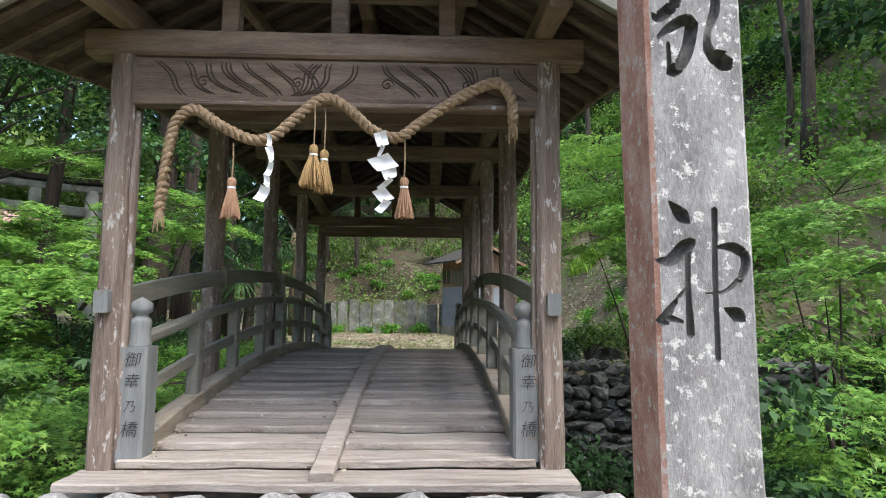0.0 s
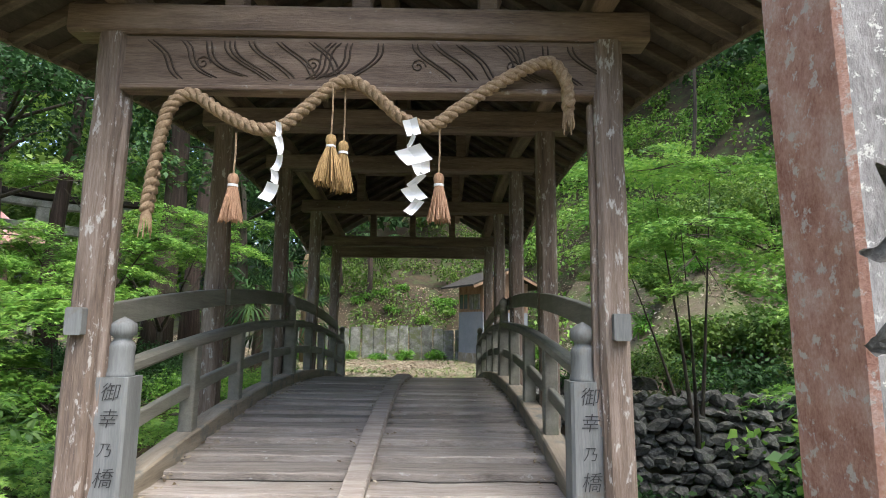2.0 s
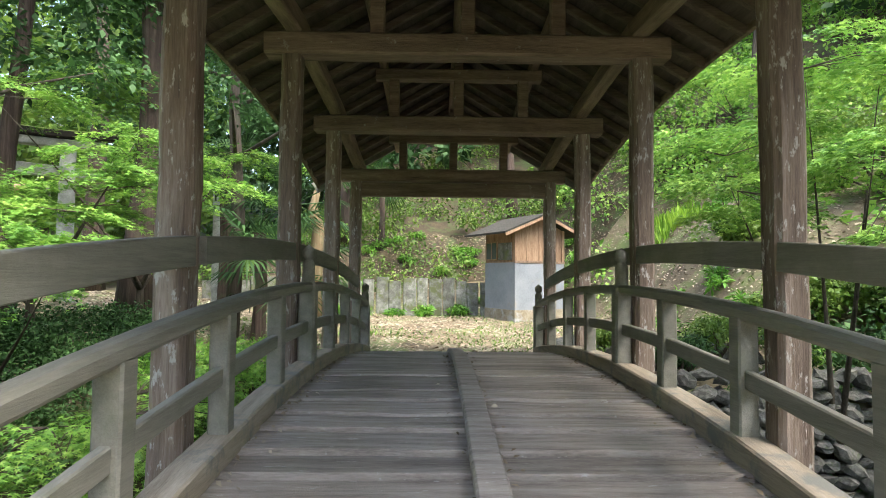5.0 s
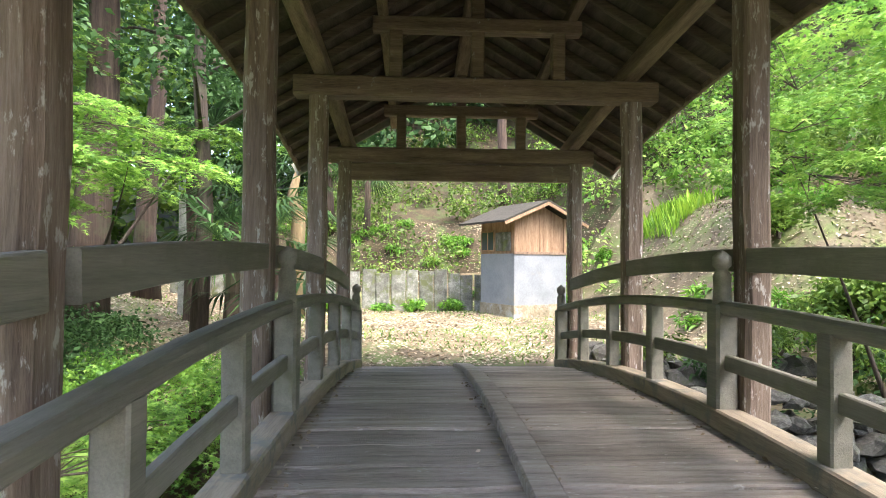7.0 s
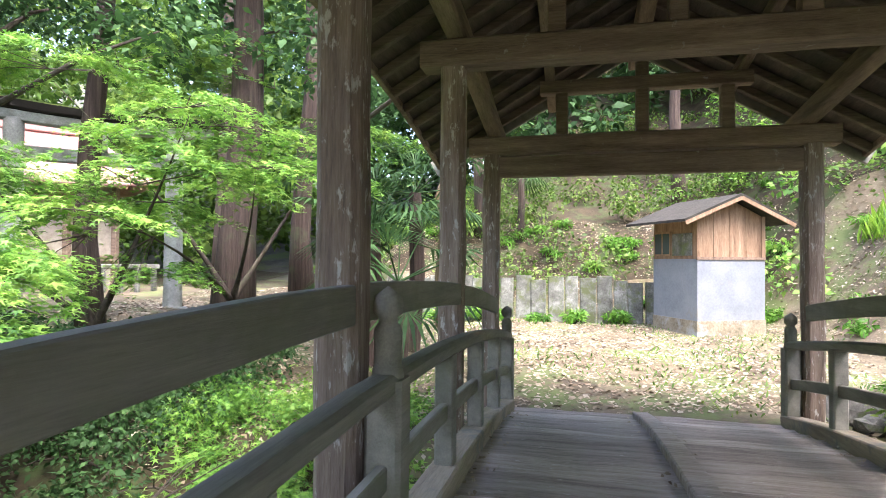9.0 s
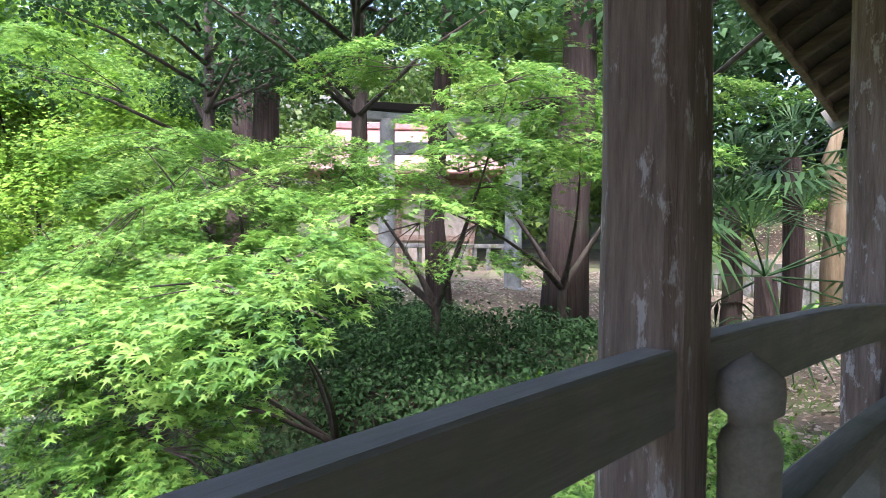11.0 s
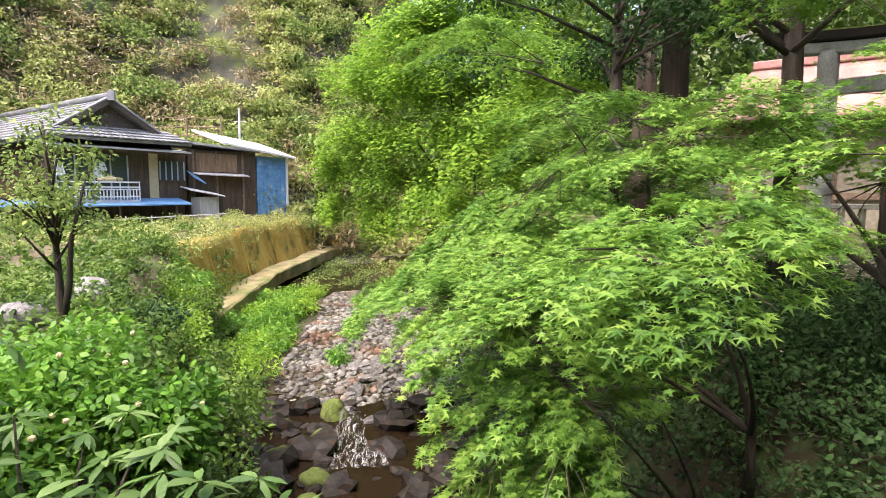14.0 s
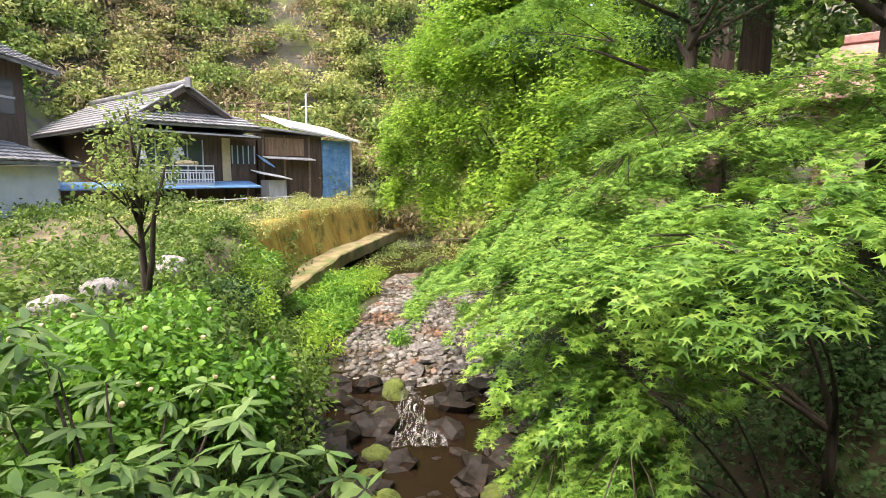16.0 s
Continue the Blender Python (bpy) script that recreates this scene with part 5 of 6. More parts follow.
part("ridge_end", beam(HOUSE @ Vector((0.8, 2.2, 6.0)), HOUSE @ Vector((0.8, 2.2, 6.42)), 0.34, 0.12, 0.05, (1, 0, 0)), M_TILE, house)
slab("eave_sheet", house, ((0.1, -0.5, 4.12), (1.15, -0.5, 3.98), (1.15, 5.6, 3.92), (0.1, 5.6, 4.06)), 0.07, M_GREY, "pale sheet canopy")
part("eave_beam", beam(HOUSE @ Vector((0.9, -0.4, 3.86)), HOUSE @ Vector((0.9, 5.5, 3.82)), 0.08, 0.1, 0.01), M_BROWN, house)
hb("door_panel", house, 0.0, 0.05, 3.15, 4.05, 1.66, 3.85, M_BROWN)
hb("cream_panel", house, 0.0, 0.06, 4.07, 4.5, 1.72, 3.85, M_CREAM)
w1 = hb("window", house, 0.0, 0.03, 4.62, 5.84, 2.57, 3.51, M_GLASS)
for y in (4.58, 4.87, 5.17, 5.47, 5.8):
    part("window_bar", box(bmesh.new(), 0.02, 0.07, y, y + 0.05, 2.55, 3.55, HOUSE), M_GREY, w1)
for z in (2.52, 3.5):
    part("window_frame", box(bmesh.new(), 0.02, 0.09, 4.56, 5.88, z, z + 0.06, HOUSE), M_BROWN, w1)
w2 = hb("window", house, 0.0, 0.03, 0.1, 3.1, 1.75, 3.65, M_GLASS, "wide dark sliding window")
for y in (0.1, 0.85, 1.6, 2.3, 3.05):
    part("window_bar", box(bmesh.new(), 0.02, 0.07, y, y + 0.06, 1.72, 3.68, HOUSE), M_GREY, w2)
bal = hb("balcony_floor", house, 0.0, 1.0, -0.25, 3.1, 1.55, 1.66, M_GREY)
for z in (1.78, 2.1, 2.2, 2.42):
    part("balcony_rail", box(bmesh.new(), 0.97, 1.03, -0.28, 3.12, z, z + 0.06, HOUSE), M_ENAMEL, bal, "white balcony rail")
    part("balcony_rail", box(bmesh.new(), 0.0, 0.97, 3.06, 3.12, z, z + 0.06, HOUSE), M_ENAMEL, bal, "white balcony rail")
    part("balcony_rail", box(bmesh.new(), 0.0, 0.97, -0.28, -0.22, z, z + 0.06, HOUSE), M_ENAMEL, bal, "white balcony rail")
for i in range(25):
    y = -0.26 + 3.36 * i / 24
    part("balcony_bar", box(bmesh.new(), 0.98, 1.02, y - 0.02, y + 0.02, 1.66, 2.16 if i % 6 else 2.46, HOUSE), M_ENAMEL, bal)
slab("awning", house, ((0.0, -3.4, 1.72), (1.55, -3.4, 1.48), (1.55, 5.3, 1.46), (0.0, 5.5, 1.72)), 0.06, M_TIN, "blue tin awning")
for y in (-3.0, -0.5, 2.0, 4.6):
    part("awning_post", beam(HOUSE @ Vector((1.4, y, -0.5)), HOUSE @ Vector((1.4, y, 1.45)), 0.08, 0.08, 0.01, (0, 1, 0)), M_BROWN, house)
hb("side_lean_to", house, -3.0, -0.3, -3.4, 0.0, -0.5, 1.66, M_BROWN)
M_CLOTH = surface("pale_washing", (0.5, 0.53, 0.58), (0.62, 0.65, 0.7), (0.72, 0.74, 0.77), rough=0.9, bump=0.2)
for y, z, h in ((0.1, 3.2, 0.5), (1.55, 3.15, 0.52), (1.75, 3.3, 0.35)):
    bm = bmesh.new()
    for k in range(2):
        for i in range(9):
            for j in range(7):
                u, w = i / 8 - 0.5, j / 6
                bm.verts.new(HOUSE @ Vector((0.55 + 0.05 * math.sin(u * 14 + y) * w + 0.012 * k, y + 0.36 * u * (0.6 + 0.5 * w), z - h * w)))
    bm.verts.ensure_lookup_table()
    for k in range(2):
        for i in range(8):
            for j in range(6):
                a = k * 63 + i * 7 + j
                bm.faces.new([bm.verts[q] for q in (a, a + 7, a + 8, a + 1)])
    tagged(part("laundry", bm, M_CLOTH), "pale washing hung to dry over the balcony", "laundry", "washing")
bm = bmesh.new()
bmesh.ops.create_icosphere(bm, subdivisions=2, radius=0.3)
for v in bm.verts:
    v.co = HOUSE @ (Vector((0.9 + v.co.x * 0.5, 1.9 + v.co.y * 1.9, 2.56 + v.co.z * 0.42)) + Vector(noise.noise_vector(v.co * 5)) * 0.06)
tagged(part("bedding", bm, M_CREAM), "folded pale bedding airing on the balcony rail", "bedding")

annex = thing("brown_annex", HOUSE @ Vector((-1.5, 8, 0)), "low brown board annex with a flat sheet roof", "shed")
hb("wall", annex, -3.5, 0, 6.1, 10.1, -0.2, 4.15, M_BROWN)
slab("roof", annex, ((0.45, 5.7, 4.52), (0.45, 10.2, 4.28), (-3.8, 10.2, 4.4), (-3.8, 5.7, 4.6)), 0.1, M_GREY)
slab("canopy", annex, ((0.0, 6.3, 3.02), (0.6, 6.3, 2.92), (0.6, 9.3, 2.86), (0.0, 9.3, 2.98)), 0.06, M_GREY)
hb("door_panel", annex, 0.0, 0.04, 6.5, 8.9, 3.05, 4.0, M_PLY)
for y in (6.3, 7.6, 9.2):
    hb("wall_post", annex, 0.0, 0.06, y, y + 0.1, 0.0, 4.15, M_LONG)
blue = thing("blue_tin_shed", HOUSE @ Vector((-1.5, 11, 0)), "blue tin shed with a pale sloping sheet roof", "shed")
hb("wall", blue, -3, 0, 10.2, 12.3, -0.5, 4.0, M_TIN)
slab("roof", blue, ((0.5, 7.8, 4.6), (0.5, 12.6, 4.02), (-2.6, 12.4, 4.95), (-2.6, 7.9, 5.45)), 0.1, M_PALE)
for i in range(7):
    hb("wall_seam", blue, 0.0, 0.025, 10.3 + 0.3 * i, 10.34 + 0.3 * i, -0.3, 3.95, M_TIN)
hb("corner_trim", blue, -0.02, 0.05, 12.2, 12.34, -0.5, 4.0, M_PALE)
lean = thing("pale_lean_to", HOUSE @ Vector((0.4, 6.6, 0)), "pale tin lean-to beside the house", "lean-to")
hb("wall", lean, 0.02, 0.8, 6.15, 7.2, -0.4, 1.75, M_GREY)
slab("roof", lean, ((0.02, 5.6, 2.3), (1.15, 5.5, 2.12), (1.15, 7.35, 1.82), (0.02, 7.35, 2.0)), 0.05, M_PALE)
slab("upper_sheet", lean, ((0.02, 5.97, 3.1), (0.7, 5.97, 2.75), (0.7, 6.6, 2.45), (0.02, 6.6, 2.8)), 0.05, M_TIN, "pale blue tin sheet")
house2 = thing("neighbour_house", (-22, -12, 0), "dark wooden house with tiled roof above a white wall", "house")
part("upper_wall", box(bmesh.new(), -25.2, -15, -17, -10.6, 2.4, 6.6), M_BROWN, house2)
part("lower_wall", box(bmesh.new(), -23.6, -15, -16, -8.3, -0.4, 2.35), M_ENAMEL, house2, "white lower wall")
w3 = part("window", box(bmesh.new(), -24.6, -23.4, -10.62, -10.57, 4.4, 5.7), M_GLASS, house2)
part("window_frame", box(bmesh.new(), -24.65, -23.35, -10.6, -10.54, 5.0, 5.08), M_GREY, w3)
HOUSE = Matrix.Identity(4)
tiled_slope(house2, (-26.5, -9.9, 6.3), (-14, -9.9, 6.9), (-14, -13.4, 8.6), (-26.2, -13.4, 8.0), 9, 34)
tiled_slope(house2, (-24.2, -7.8, 2.45), (-14, -7.8, 2.6), (-14, -10.6, 3.4), (-24.0, -10.6, 3.3), 6, 28)
pole = thing("utility_pole", (-37.7, -2.3, 0.6), "thin pale metal mast behind the sheds", "pole")
part("mast", tube(bmesh.new(), [(-37.7, -2.35, spot(-37.7, -2.3) - 0.1), (-37.7, -2.3, 7.0)], [0.08, 0.07], 8), M_GREY, pole)
part("cross_arm", beam((-37.7, -2.6, 6.2), (-37.7, -1.9, 6.2), 0.05, 0.05), M_GREY, pole)
frame_ob = thing("drying_frame", (-36, -4.4, 3), "weathered scaffold frame of grey pipes on the slope", "frame")
for z in (5.2, 5.7, 6.2):
    part("pipe", tube(bmesh.new(), [(-36, -6.6, z), (-36, -2.9, z)], [0.03, 0.03], 6), M_LONG, frame_ob)
for y in (-6.6, -4.8, -2.9):
    part("pipe", tube(bmesh.new(), [(-36, y, spot(-36, y) - 0.1), (-36, y, 6.4)], [0.045, 0.045], 6), M_LONG, frame_ob)
for i in range(4):
    w = thing("power_cable", (-45, -30, 12), "dark overhead cable along the hillside", "cable", "overhead cables")
    z0 = 11.5 + 0.9 * i
    part("cable", tube(bmesh.new(), [(-42 - 0.8 * k, -34 + 4.5 * k, z0 - 0.25 * k + 0.05 * (k - 5) ** 2) for k in range(11)], [0.02] * 11, 5), M_INK, w)
rail2 = thing("bank_fence", (-26, -3.4, 0.3), "thin grey pipe fence along the bank", "fence")
ROW = pose(-27.04, -7.23, 0, 0, 0, 50.07)
for i in range(7):
    part("fence_post", tube(bmesh.new(), [ROW @ Vector((2.3, -0.4 + 1.1 * i, -0.2)), ROW @ Vector((2.3, -0.4 + 1.1 * i, 1.0))], [0.03, 0.03], 6), M_GREY, rail2)
for z in (0.45, 0.85):
    part("fence_pipe", tube(bmesh.new(), [ROW @ Vector((2.3, -0.6, z)), ROW @ Vector((2.3, 6.6, z + 0.1))], [0.028, 0.028], 6), M_GREY, rail2)

# ---- maples ----
random.seed(11)
maple((-6.4, 10.2, spot(-6.4, 10.2)), [(-4.6, 8.7, 1.6), (-6.3, 8.2, 1.1), (-6.9, 8.4, 1.3), (-5.9, 9.2, 1.7)],
      [((-4.5, 8.8, 1.94), (0.45, 0.4)), ((-5.1, 8.6, 1.88), (0.9, 0.77)), ((-5.6, 8.3, 1.57), (0.9, 0.77)), ((-6.1, 7.9, 1.27), (0.8, 0.68)), ((-6.3, 7.6, 0.86), (0.55, 0.47)), ((-4.4, 8.6, 1.75), (0.5, 0.42)), ((-6.1, 8.7, 1.67), (0.75, 0.64)), ((-6.9, 8.3, 1.56), (0.75, 0.64)), ((-5.9, 9.6, 2.09), (0.75, 0.64)), ((-6.7, 9.4, 2.03), (1.1, 0.94)), ((-7.1, 7.6, 1.27), (0.8, 0.68))],
      size=0.056, density=1350, trunk=0.06, puff=0.05, slope=0.22, label="bright green maple spreading layered branches over the stream")
maple((-6.0, 9.6, spot(-6.0, 9.6)), [(-5.4, 8.2, 0.9), (-6.1, 7.8, 0.5), (-5.4, 8.7, 0.9)],
      [((-5.7, 8.3, 0.88), (0.8, 0.68)), ((-5.9, 7.9, 0.55), (0.75, 0.64)), ((-5.5, 8.4, 0.64), (0.6, 0.51)), ((-5.7, 8.0, 0.30), (0.6, 0.51)), ((-6.1, 7.8, 0.01), (0.55, 0.47)), ((-5.7, 7.9, -0.13), (0.6, 0.51)), ((-5.1, 8.1, 0.20), (0.45, 0.38)), ((-6.5, 9.3, 0.51), (0.5, 0.42))],
      size=0.054, density=1500, trunk=0.05, puff=0.06, slope=0.3, label="low maple branches hanging down toward the stream")
maple((-10.2, 11.0, spot(-10.2, 11.0)), [(-10.8, 8.0, 1.6), (-12.5, 6.6, 0.9), (-9.9, 9.3, 3.4), (-9.6, 10.4, 3.2)],
      [((-8.9, 8.4, 1.25), (1.2, 1)), ((-10.9, 7.7, 1.07), (1.3, 1.1)), ((-12.4, 7.0, 0.35), (1.1, 0.94)), ((-13.7, 6.6, 0.1), (0.8, 0.6)), ((-10.4, 7.7, 0.26), (0.9, 0.77)), ((-10.9, 8.3, 1.61), (1.5, 1.3)), ((-9.9, 9.4, 1.84), (1.4, 1.2)), ((-10.9, 9.1, 2.33), (1.5, 1.3)), ((-9.9, 10.0, 2.55), (1.4, 1.2)), ((-10.5, 10.7, 3.22), (1.4, 1.2)), ((-11.9, 10.1, 3.40), (1.5, 1.3)), ((-10.0, 11.5, 2.63), (1.3, 1.1)), ((-9.0, 11.7, 2.71), (1, 0.85))],
      size=0.07, density=800, trunk=0.11, puff=0.1, slope=0.45, label="broad green maple drooping in tiers over the gravel bank")
maple((-23.5, 10.2, spot(-23.5, 10.2)), [(-24.5, 7.0, 5.5), (-25.5, 5.8, 3.5), (-21.5, 9.5, 6.5), (-22.5, 8.5, 8.0)],
      [((-25.8, 5.2, 1.60), (1.8, 1.5)), ((-25.8, 4.7, 3.24), (1.7, 1.4)), ((-24.9, 6.2, 4.53), (2.4, 2)), ((-23.9, 7.5, 2.74), (2.3, 2)), ((-22.9, 8.5, 4.33), (2.5, 2.1)), ((-23.9, 6.9, 6.50), (2.5, 2.1)), ((-21.9, 8.8, 6.11), (2.6, 2.2)), ((-20.9, 10.2, 6.62), (2.6, 2.2)), ((-22.9, 8.1, 7.85), (2.6, 2.2)), ((-18.9, 10.2, 4.25), (2.2, 1.9)), ((-25.8, 5.7, 7.11), (1.7, 1.4)), ((-20.9, 9.6, 8.34), (2.8, 2.4)), ((-17.0, 11.0, 5.28), (2, 1.7)), ((-17.9, 10.1, 3.06), (2, 1.7)), ((-19.9, 8.7, 1.76), (1.8, 1.5)), ((-23.9, 6.9, 1.22), (1.6, 1.4))],
      M_YELLOW, "palm", 0.12, 480, 0.2, puff=0.7, label="tall yellow-green maple leaning over the stream bend")
maple((-7.4, 12.4, spot(-7.4, 12.4)), [(-5.3, 11.4, 3.5), (-7.6, 10.8, 3.1), (-6.1, 11.8, 2.6), (-9.3, 9.8, 3.3)],
      [((-5.3, 11.3, 3.65), (0.9, 0.8)), ((-4.8, 11.7, 3.35), (0.8, 0.7)), ((-6.0, 11.4, 3.4), (0.8, 0.7)), ((-7.7, 10.7, 3.2), (1.2, 1.0)), ((-7.2, 11.5, 2.9), (1.0, 0.85)), ((-6.1, 11.9, 2.7), (0.9, 0.8)), ((-6.6, 10.6, 1.9), (0.9, 0.8)), ((-5.8, 11.6, 1.9), (0.8, 0.7)), ((-9.3, 9.6, 3.4), (1.3, 1.1)), ((-10.6, 8.6, 4.6), (1.5, 1.3)), ((-7.8, 10.0, 2.6), (1.2, 1.0)), ((-7.8, 10.9, 3.0), (1.2, 1.0)), ((-8.8, 9.7, 2.6), (1.2, 1.0)), ((-8.8, 9.2, 2.1), (1.2, 1.0)), ((-8.8, 8.6, 1.6), (1.1, 0.9))],
      density=560, label="slim maple with bright layered crown before the stone gate")
maple((-5.6, 7.0, spot(-5.6, 7.0)), [(-3.8, 5.6, 0.3), (-4.3, 8.2, 0.3), (-4.0, 6.6, 0.0)],
      [((-3.6, 5.5, 0.5), (1.0, 0.9)), ((-3.4, 4.7, 0.2), (0.8, 0.7)), ((-3.9, 8.6, 0.2), (0.9, 0.7)), ((-4.0, 6.6, 0.2), (0.8, 0.7)), ((-4.2, 8.2, 0.3), (0.9, 0.7)), ((-3.5, 4.6, 0.6), (0.9, 0.7)), ((-3.8, 5.0, 0.9), (0.7, 0.6)), ((-3.9, 7.0, 0.2), (1.0, 0.85)), ((-3.7, 5.9, -0.2), (1.0, 0.85)), ((-4.1, 9.7, 0.25), (0.7, 0.7)), ((-4.0, 10.7, 0.35), (0.8, 0.8)), ((-3.5, 9.8, 0.15), (0.8, 0.7))],
      size=0.055, density=560, label="low green maple crowding the bridge railing")
maple((-6.6, 14.2, spot(-6.6, 14.2)), [(-5.0, 12.2, 3.0), (-5.8, 10.9, 2.4), (-7.7, 12, 4.2), (-5, 14.6, 4)],
      [((-5.0, 12.2, 3.15), (1.4, 1.2)), ((-5.9, 10.7, 2.5), (1.2, 1.0)), ((-7.7, 11.9, 4.5), (1.5, 1.3)), ((-7.6, 15.2, 5.8), (1.9, 1.6)), ((-5.6, 11.4, 3.1), (1.2, 1.0)), ((-4.8, 14.8, 4.1), (1.2, 1.0)), ((-8.0, 14.4, 5.4), (1.7, 1.5))],
      size=0.068, density=380, label="green maple with flat layered crown beside the court")
maple((4.4, 10.8, spot(4.4, 10.8)), [(3.3, 9.6, 3.9), (3.3, 8.6, 2.9), (4.4, 9.9, 4.0), (3.3, 11.4, 3.1)],
      [((3.3, 9.5, 4.2), (1.2, 1.0)), ((3.2, 10.1, 3.5), (1.2, 1.0)), ((3.4, 8.3, 3.0), (1.1, 1.0)), ((3.5, 9.3, 2.9), (1.3, 1.1)), ((4.4, 9.9, 4.2), (1.4, 1.2)), ((3.4, 11.6, 3.2), (1.2, 1.0)), ((3.5, 8.2, 2.1), (0.9, 0.8)), ((3.2, 10.6, 2.6), (1.1, 1.0)), ((3.4, 11.6, 3.8), (1.3, 1.1)), ((4.1, 12.3, 5.1), (1.5, 1.3))],
      size=0.066, density=390, label="green maple with flat layers beside the bridge")
maple((5.6, 7.6, spot(5.6, 7.6)), [(5.2, 6.9, 2.6), (4.4, 6.1, 1.6), (5.4, 8.4, 2.6)],
      [((5.2, 6.8, 2.7), (1.2, 1.0)), ((4.6, 6.5, 2.0), (1.2, 1.0)), ((3.9, 5.9, 1.1), (1.1, 1.0)), ((4.0, 5.2, 0.7), (1.1, 1.0)), ((5.4, 8.4, 2.7), (1.3, 1.1)), ((4.5, 5.4, 2.0), (0.9, 0.8)), ((3.6, 4.9, 0.2), (0.9, 0.8)), ((6.5, 7.5, 3.6), (1.5, 1.3)), ((7.5, 6.5, 2.6), (1.4, 1.2)), ((5.0, 6.4, -0.2), (1.2, 1.0))],
      size=0.066, density=390, label="green maple spreading over the dark ravine")

# ---- cedars and other tall trees ----
random.seed(12)
for x, y, h, r, c in ((-9.0, 14.0, 15, 0.2, 0.4), (-6.9, 14.8, 17, 0.33, 0.3), (-14.0, 13.2, 19, 0.36, 0.35), (-8.5, 20.5, 17, 0.3, 0.3), (-14, 25, 19, 0.4, 0.3), (-22, 16, 19, 0.45, 0.2), (-23, 22, 20, 0.45, 0.2), (-4.8, 27, 15, 0.22, 0.4), (2.5, 29, 16, 0.25, 0.45)):
    conifer(on(x, y), h, r, crown_from=c, n=2200)
for i in range(26):
    x, y = random.uniform(6.5, 22), random.uniform(1.0, 30)
    if x < 9 and 10 < y < 24:
        continue
    conifer(on(x, y), random.uniform(13, 19), random.uniform(0.1, 0.24), "dark slender forest tree on the slope", 0.5, 1300, M_DARK if i % 3 else M_GREEN, M_BARK)
M_FUNGUS = surface("yellowed_bare_trunk", (0.07, 0.05, 0.025), (0.15, 0.112, 0.056), (0.23, 0.183, 0.1), (4, 4, 0.5), 2, 12, 0.9, 0.6, (0.09, 0.1, 0.05), (0.55, 0.7), 3)
bare = thing("bare_trunk", on(-4.5, 20), "broken yellowish bare tree trunk behind the railing", "tree trunk")
part("trunk", tube(bmesh.new(), [(-4.45, 20, 0.1), (-4.5, 20, 1.5), (-4.42, 20, 3), (-4.6, 20, 3.6), (-4.45, 20, 4.2)], [0.24, 0.2, 0.17, 0.14, 0.08], 12, 0.3), M_FUNGUS, bare, smooth=True)


def palm(x, y, h, label):
    p = thing("palm_tree", on(x, y), label, "palm", "fan palms")
    z0 = spot(x, y)
    part("trunk", tube(bmesh.new(), [(x, y, z0 - 0.1), (x + 0.05, y, z0 + h * 0.5), (x, y, z0 + h)], [0.14, 0.13, 0.12], 10, 0.5), M_CEDAR, p)
    for i in range(13):
        a = i * 2.4
        el = random.uniform(-0.5, 1.0)
        tip = Vector((x, y, z0 + h)) + Vector((math.cos(a) * math.cos(el), math.sin(a) * math.cos(el), math.sin(el))) * random.uniform(0.7, 1.2)
        bm = tube(bmesh.new(), [(x, y, z0 + h), tip], [0.015, 0.01], 5)
        out = (tip - Vector((x, y, z0 + h))).normalized()
        side = out.cross(Vector((0, 0, 1))).normalized()
        for k in range(-7, 8):
            d = (out * math.cos(k * 0.2) + side * math.sin(k * 0.2)).normalized()
            w = d.cross(Vector((0, 0, 1))).normalized() * 0.03
            m1, m2 = tip + d * 0.45, tip + d * 0.85 + Vector((0, 0, -0.25))
            v = [bm.verts.new(q) for q in (tip, m1 + w, m1 - w, m2)]
            bm.faces.new((v[0], v[2], v[1]))
            bm.faces.new((v[1], v[2], v[3]))
        part("frond", bm, M_DARK, p)
    return p


palm(-4.7, 15.4, 2.3, "dark green fan palm beside the court")
palm(-3.9, 14.3, 1.5, "low fan palm with drooping dark fronds beside the bridge")
palm(-4.3, 16.6, 3.0, "dark fan palm at the edge of the court")
palm(-6.3, 17.6, 3.8, "tall fan palm beside the court")
palm(-3.2, 26.5, 2.6, "fan palm on the shaded slope")

# ---- evergreen canopy over the shaded bank ----
random.seed(17)
for bx0, by0, hh in ((-9.6, 12.6, 9.5), (-5.2, 15.2, 10.5), (-13.5, 11.6, 10.0)):
    ev = thing("evergreen_tree", on(bx0, by0), "dark broadleaf evergreen tree shading the bank", "tree", "evergreens")
    z0 = spot(bx0, by0)
    bm = tube(bmesh.new(), [(bx0, by0, z0 - 0.2), (bx0 + 0.1, by0, z0 + 2.5), (bx0 - 0.1, by0 + 0.1, z0 + 5), (bx0, by0, z0 + hh - 1)], [0.17, 0.14, 0.11, 0.03], 9, 0.2)
    sets = []
    for k in range(30):
        a = random.uniform(0, 6.283)
        q = random.uniform(0.6, 3.4)
        c = Vector((bx0 + q * math.cos(a), by0 + q * math.sin(a), z0 + random.uniform(4.3, hh)))
        tube(bm, [(bx0, by0, c.z - 0.8), Vector((bx0, by0, c.z - 0.5)).lerp(c, 0.6), c], [0.05, 0.03, 0.01], 5)
        p, o = blob_points(c, (1.1, 1.1, 0.5), 420, 0.1)
        sets.append(leaves(p, 0.12, "oval", o, 0.5))
    part("trunk", bm, M_BARK, ev, smooth=True)
    put("crown", crown_mesh("crown", sets), M_DARK, ev)

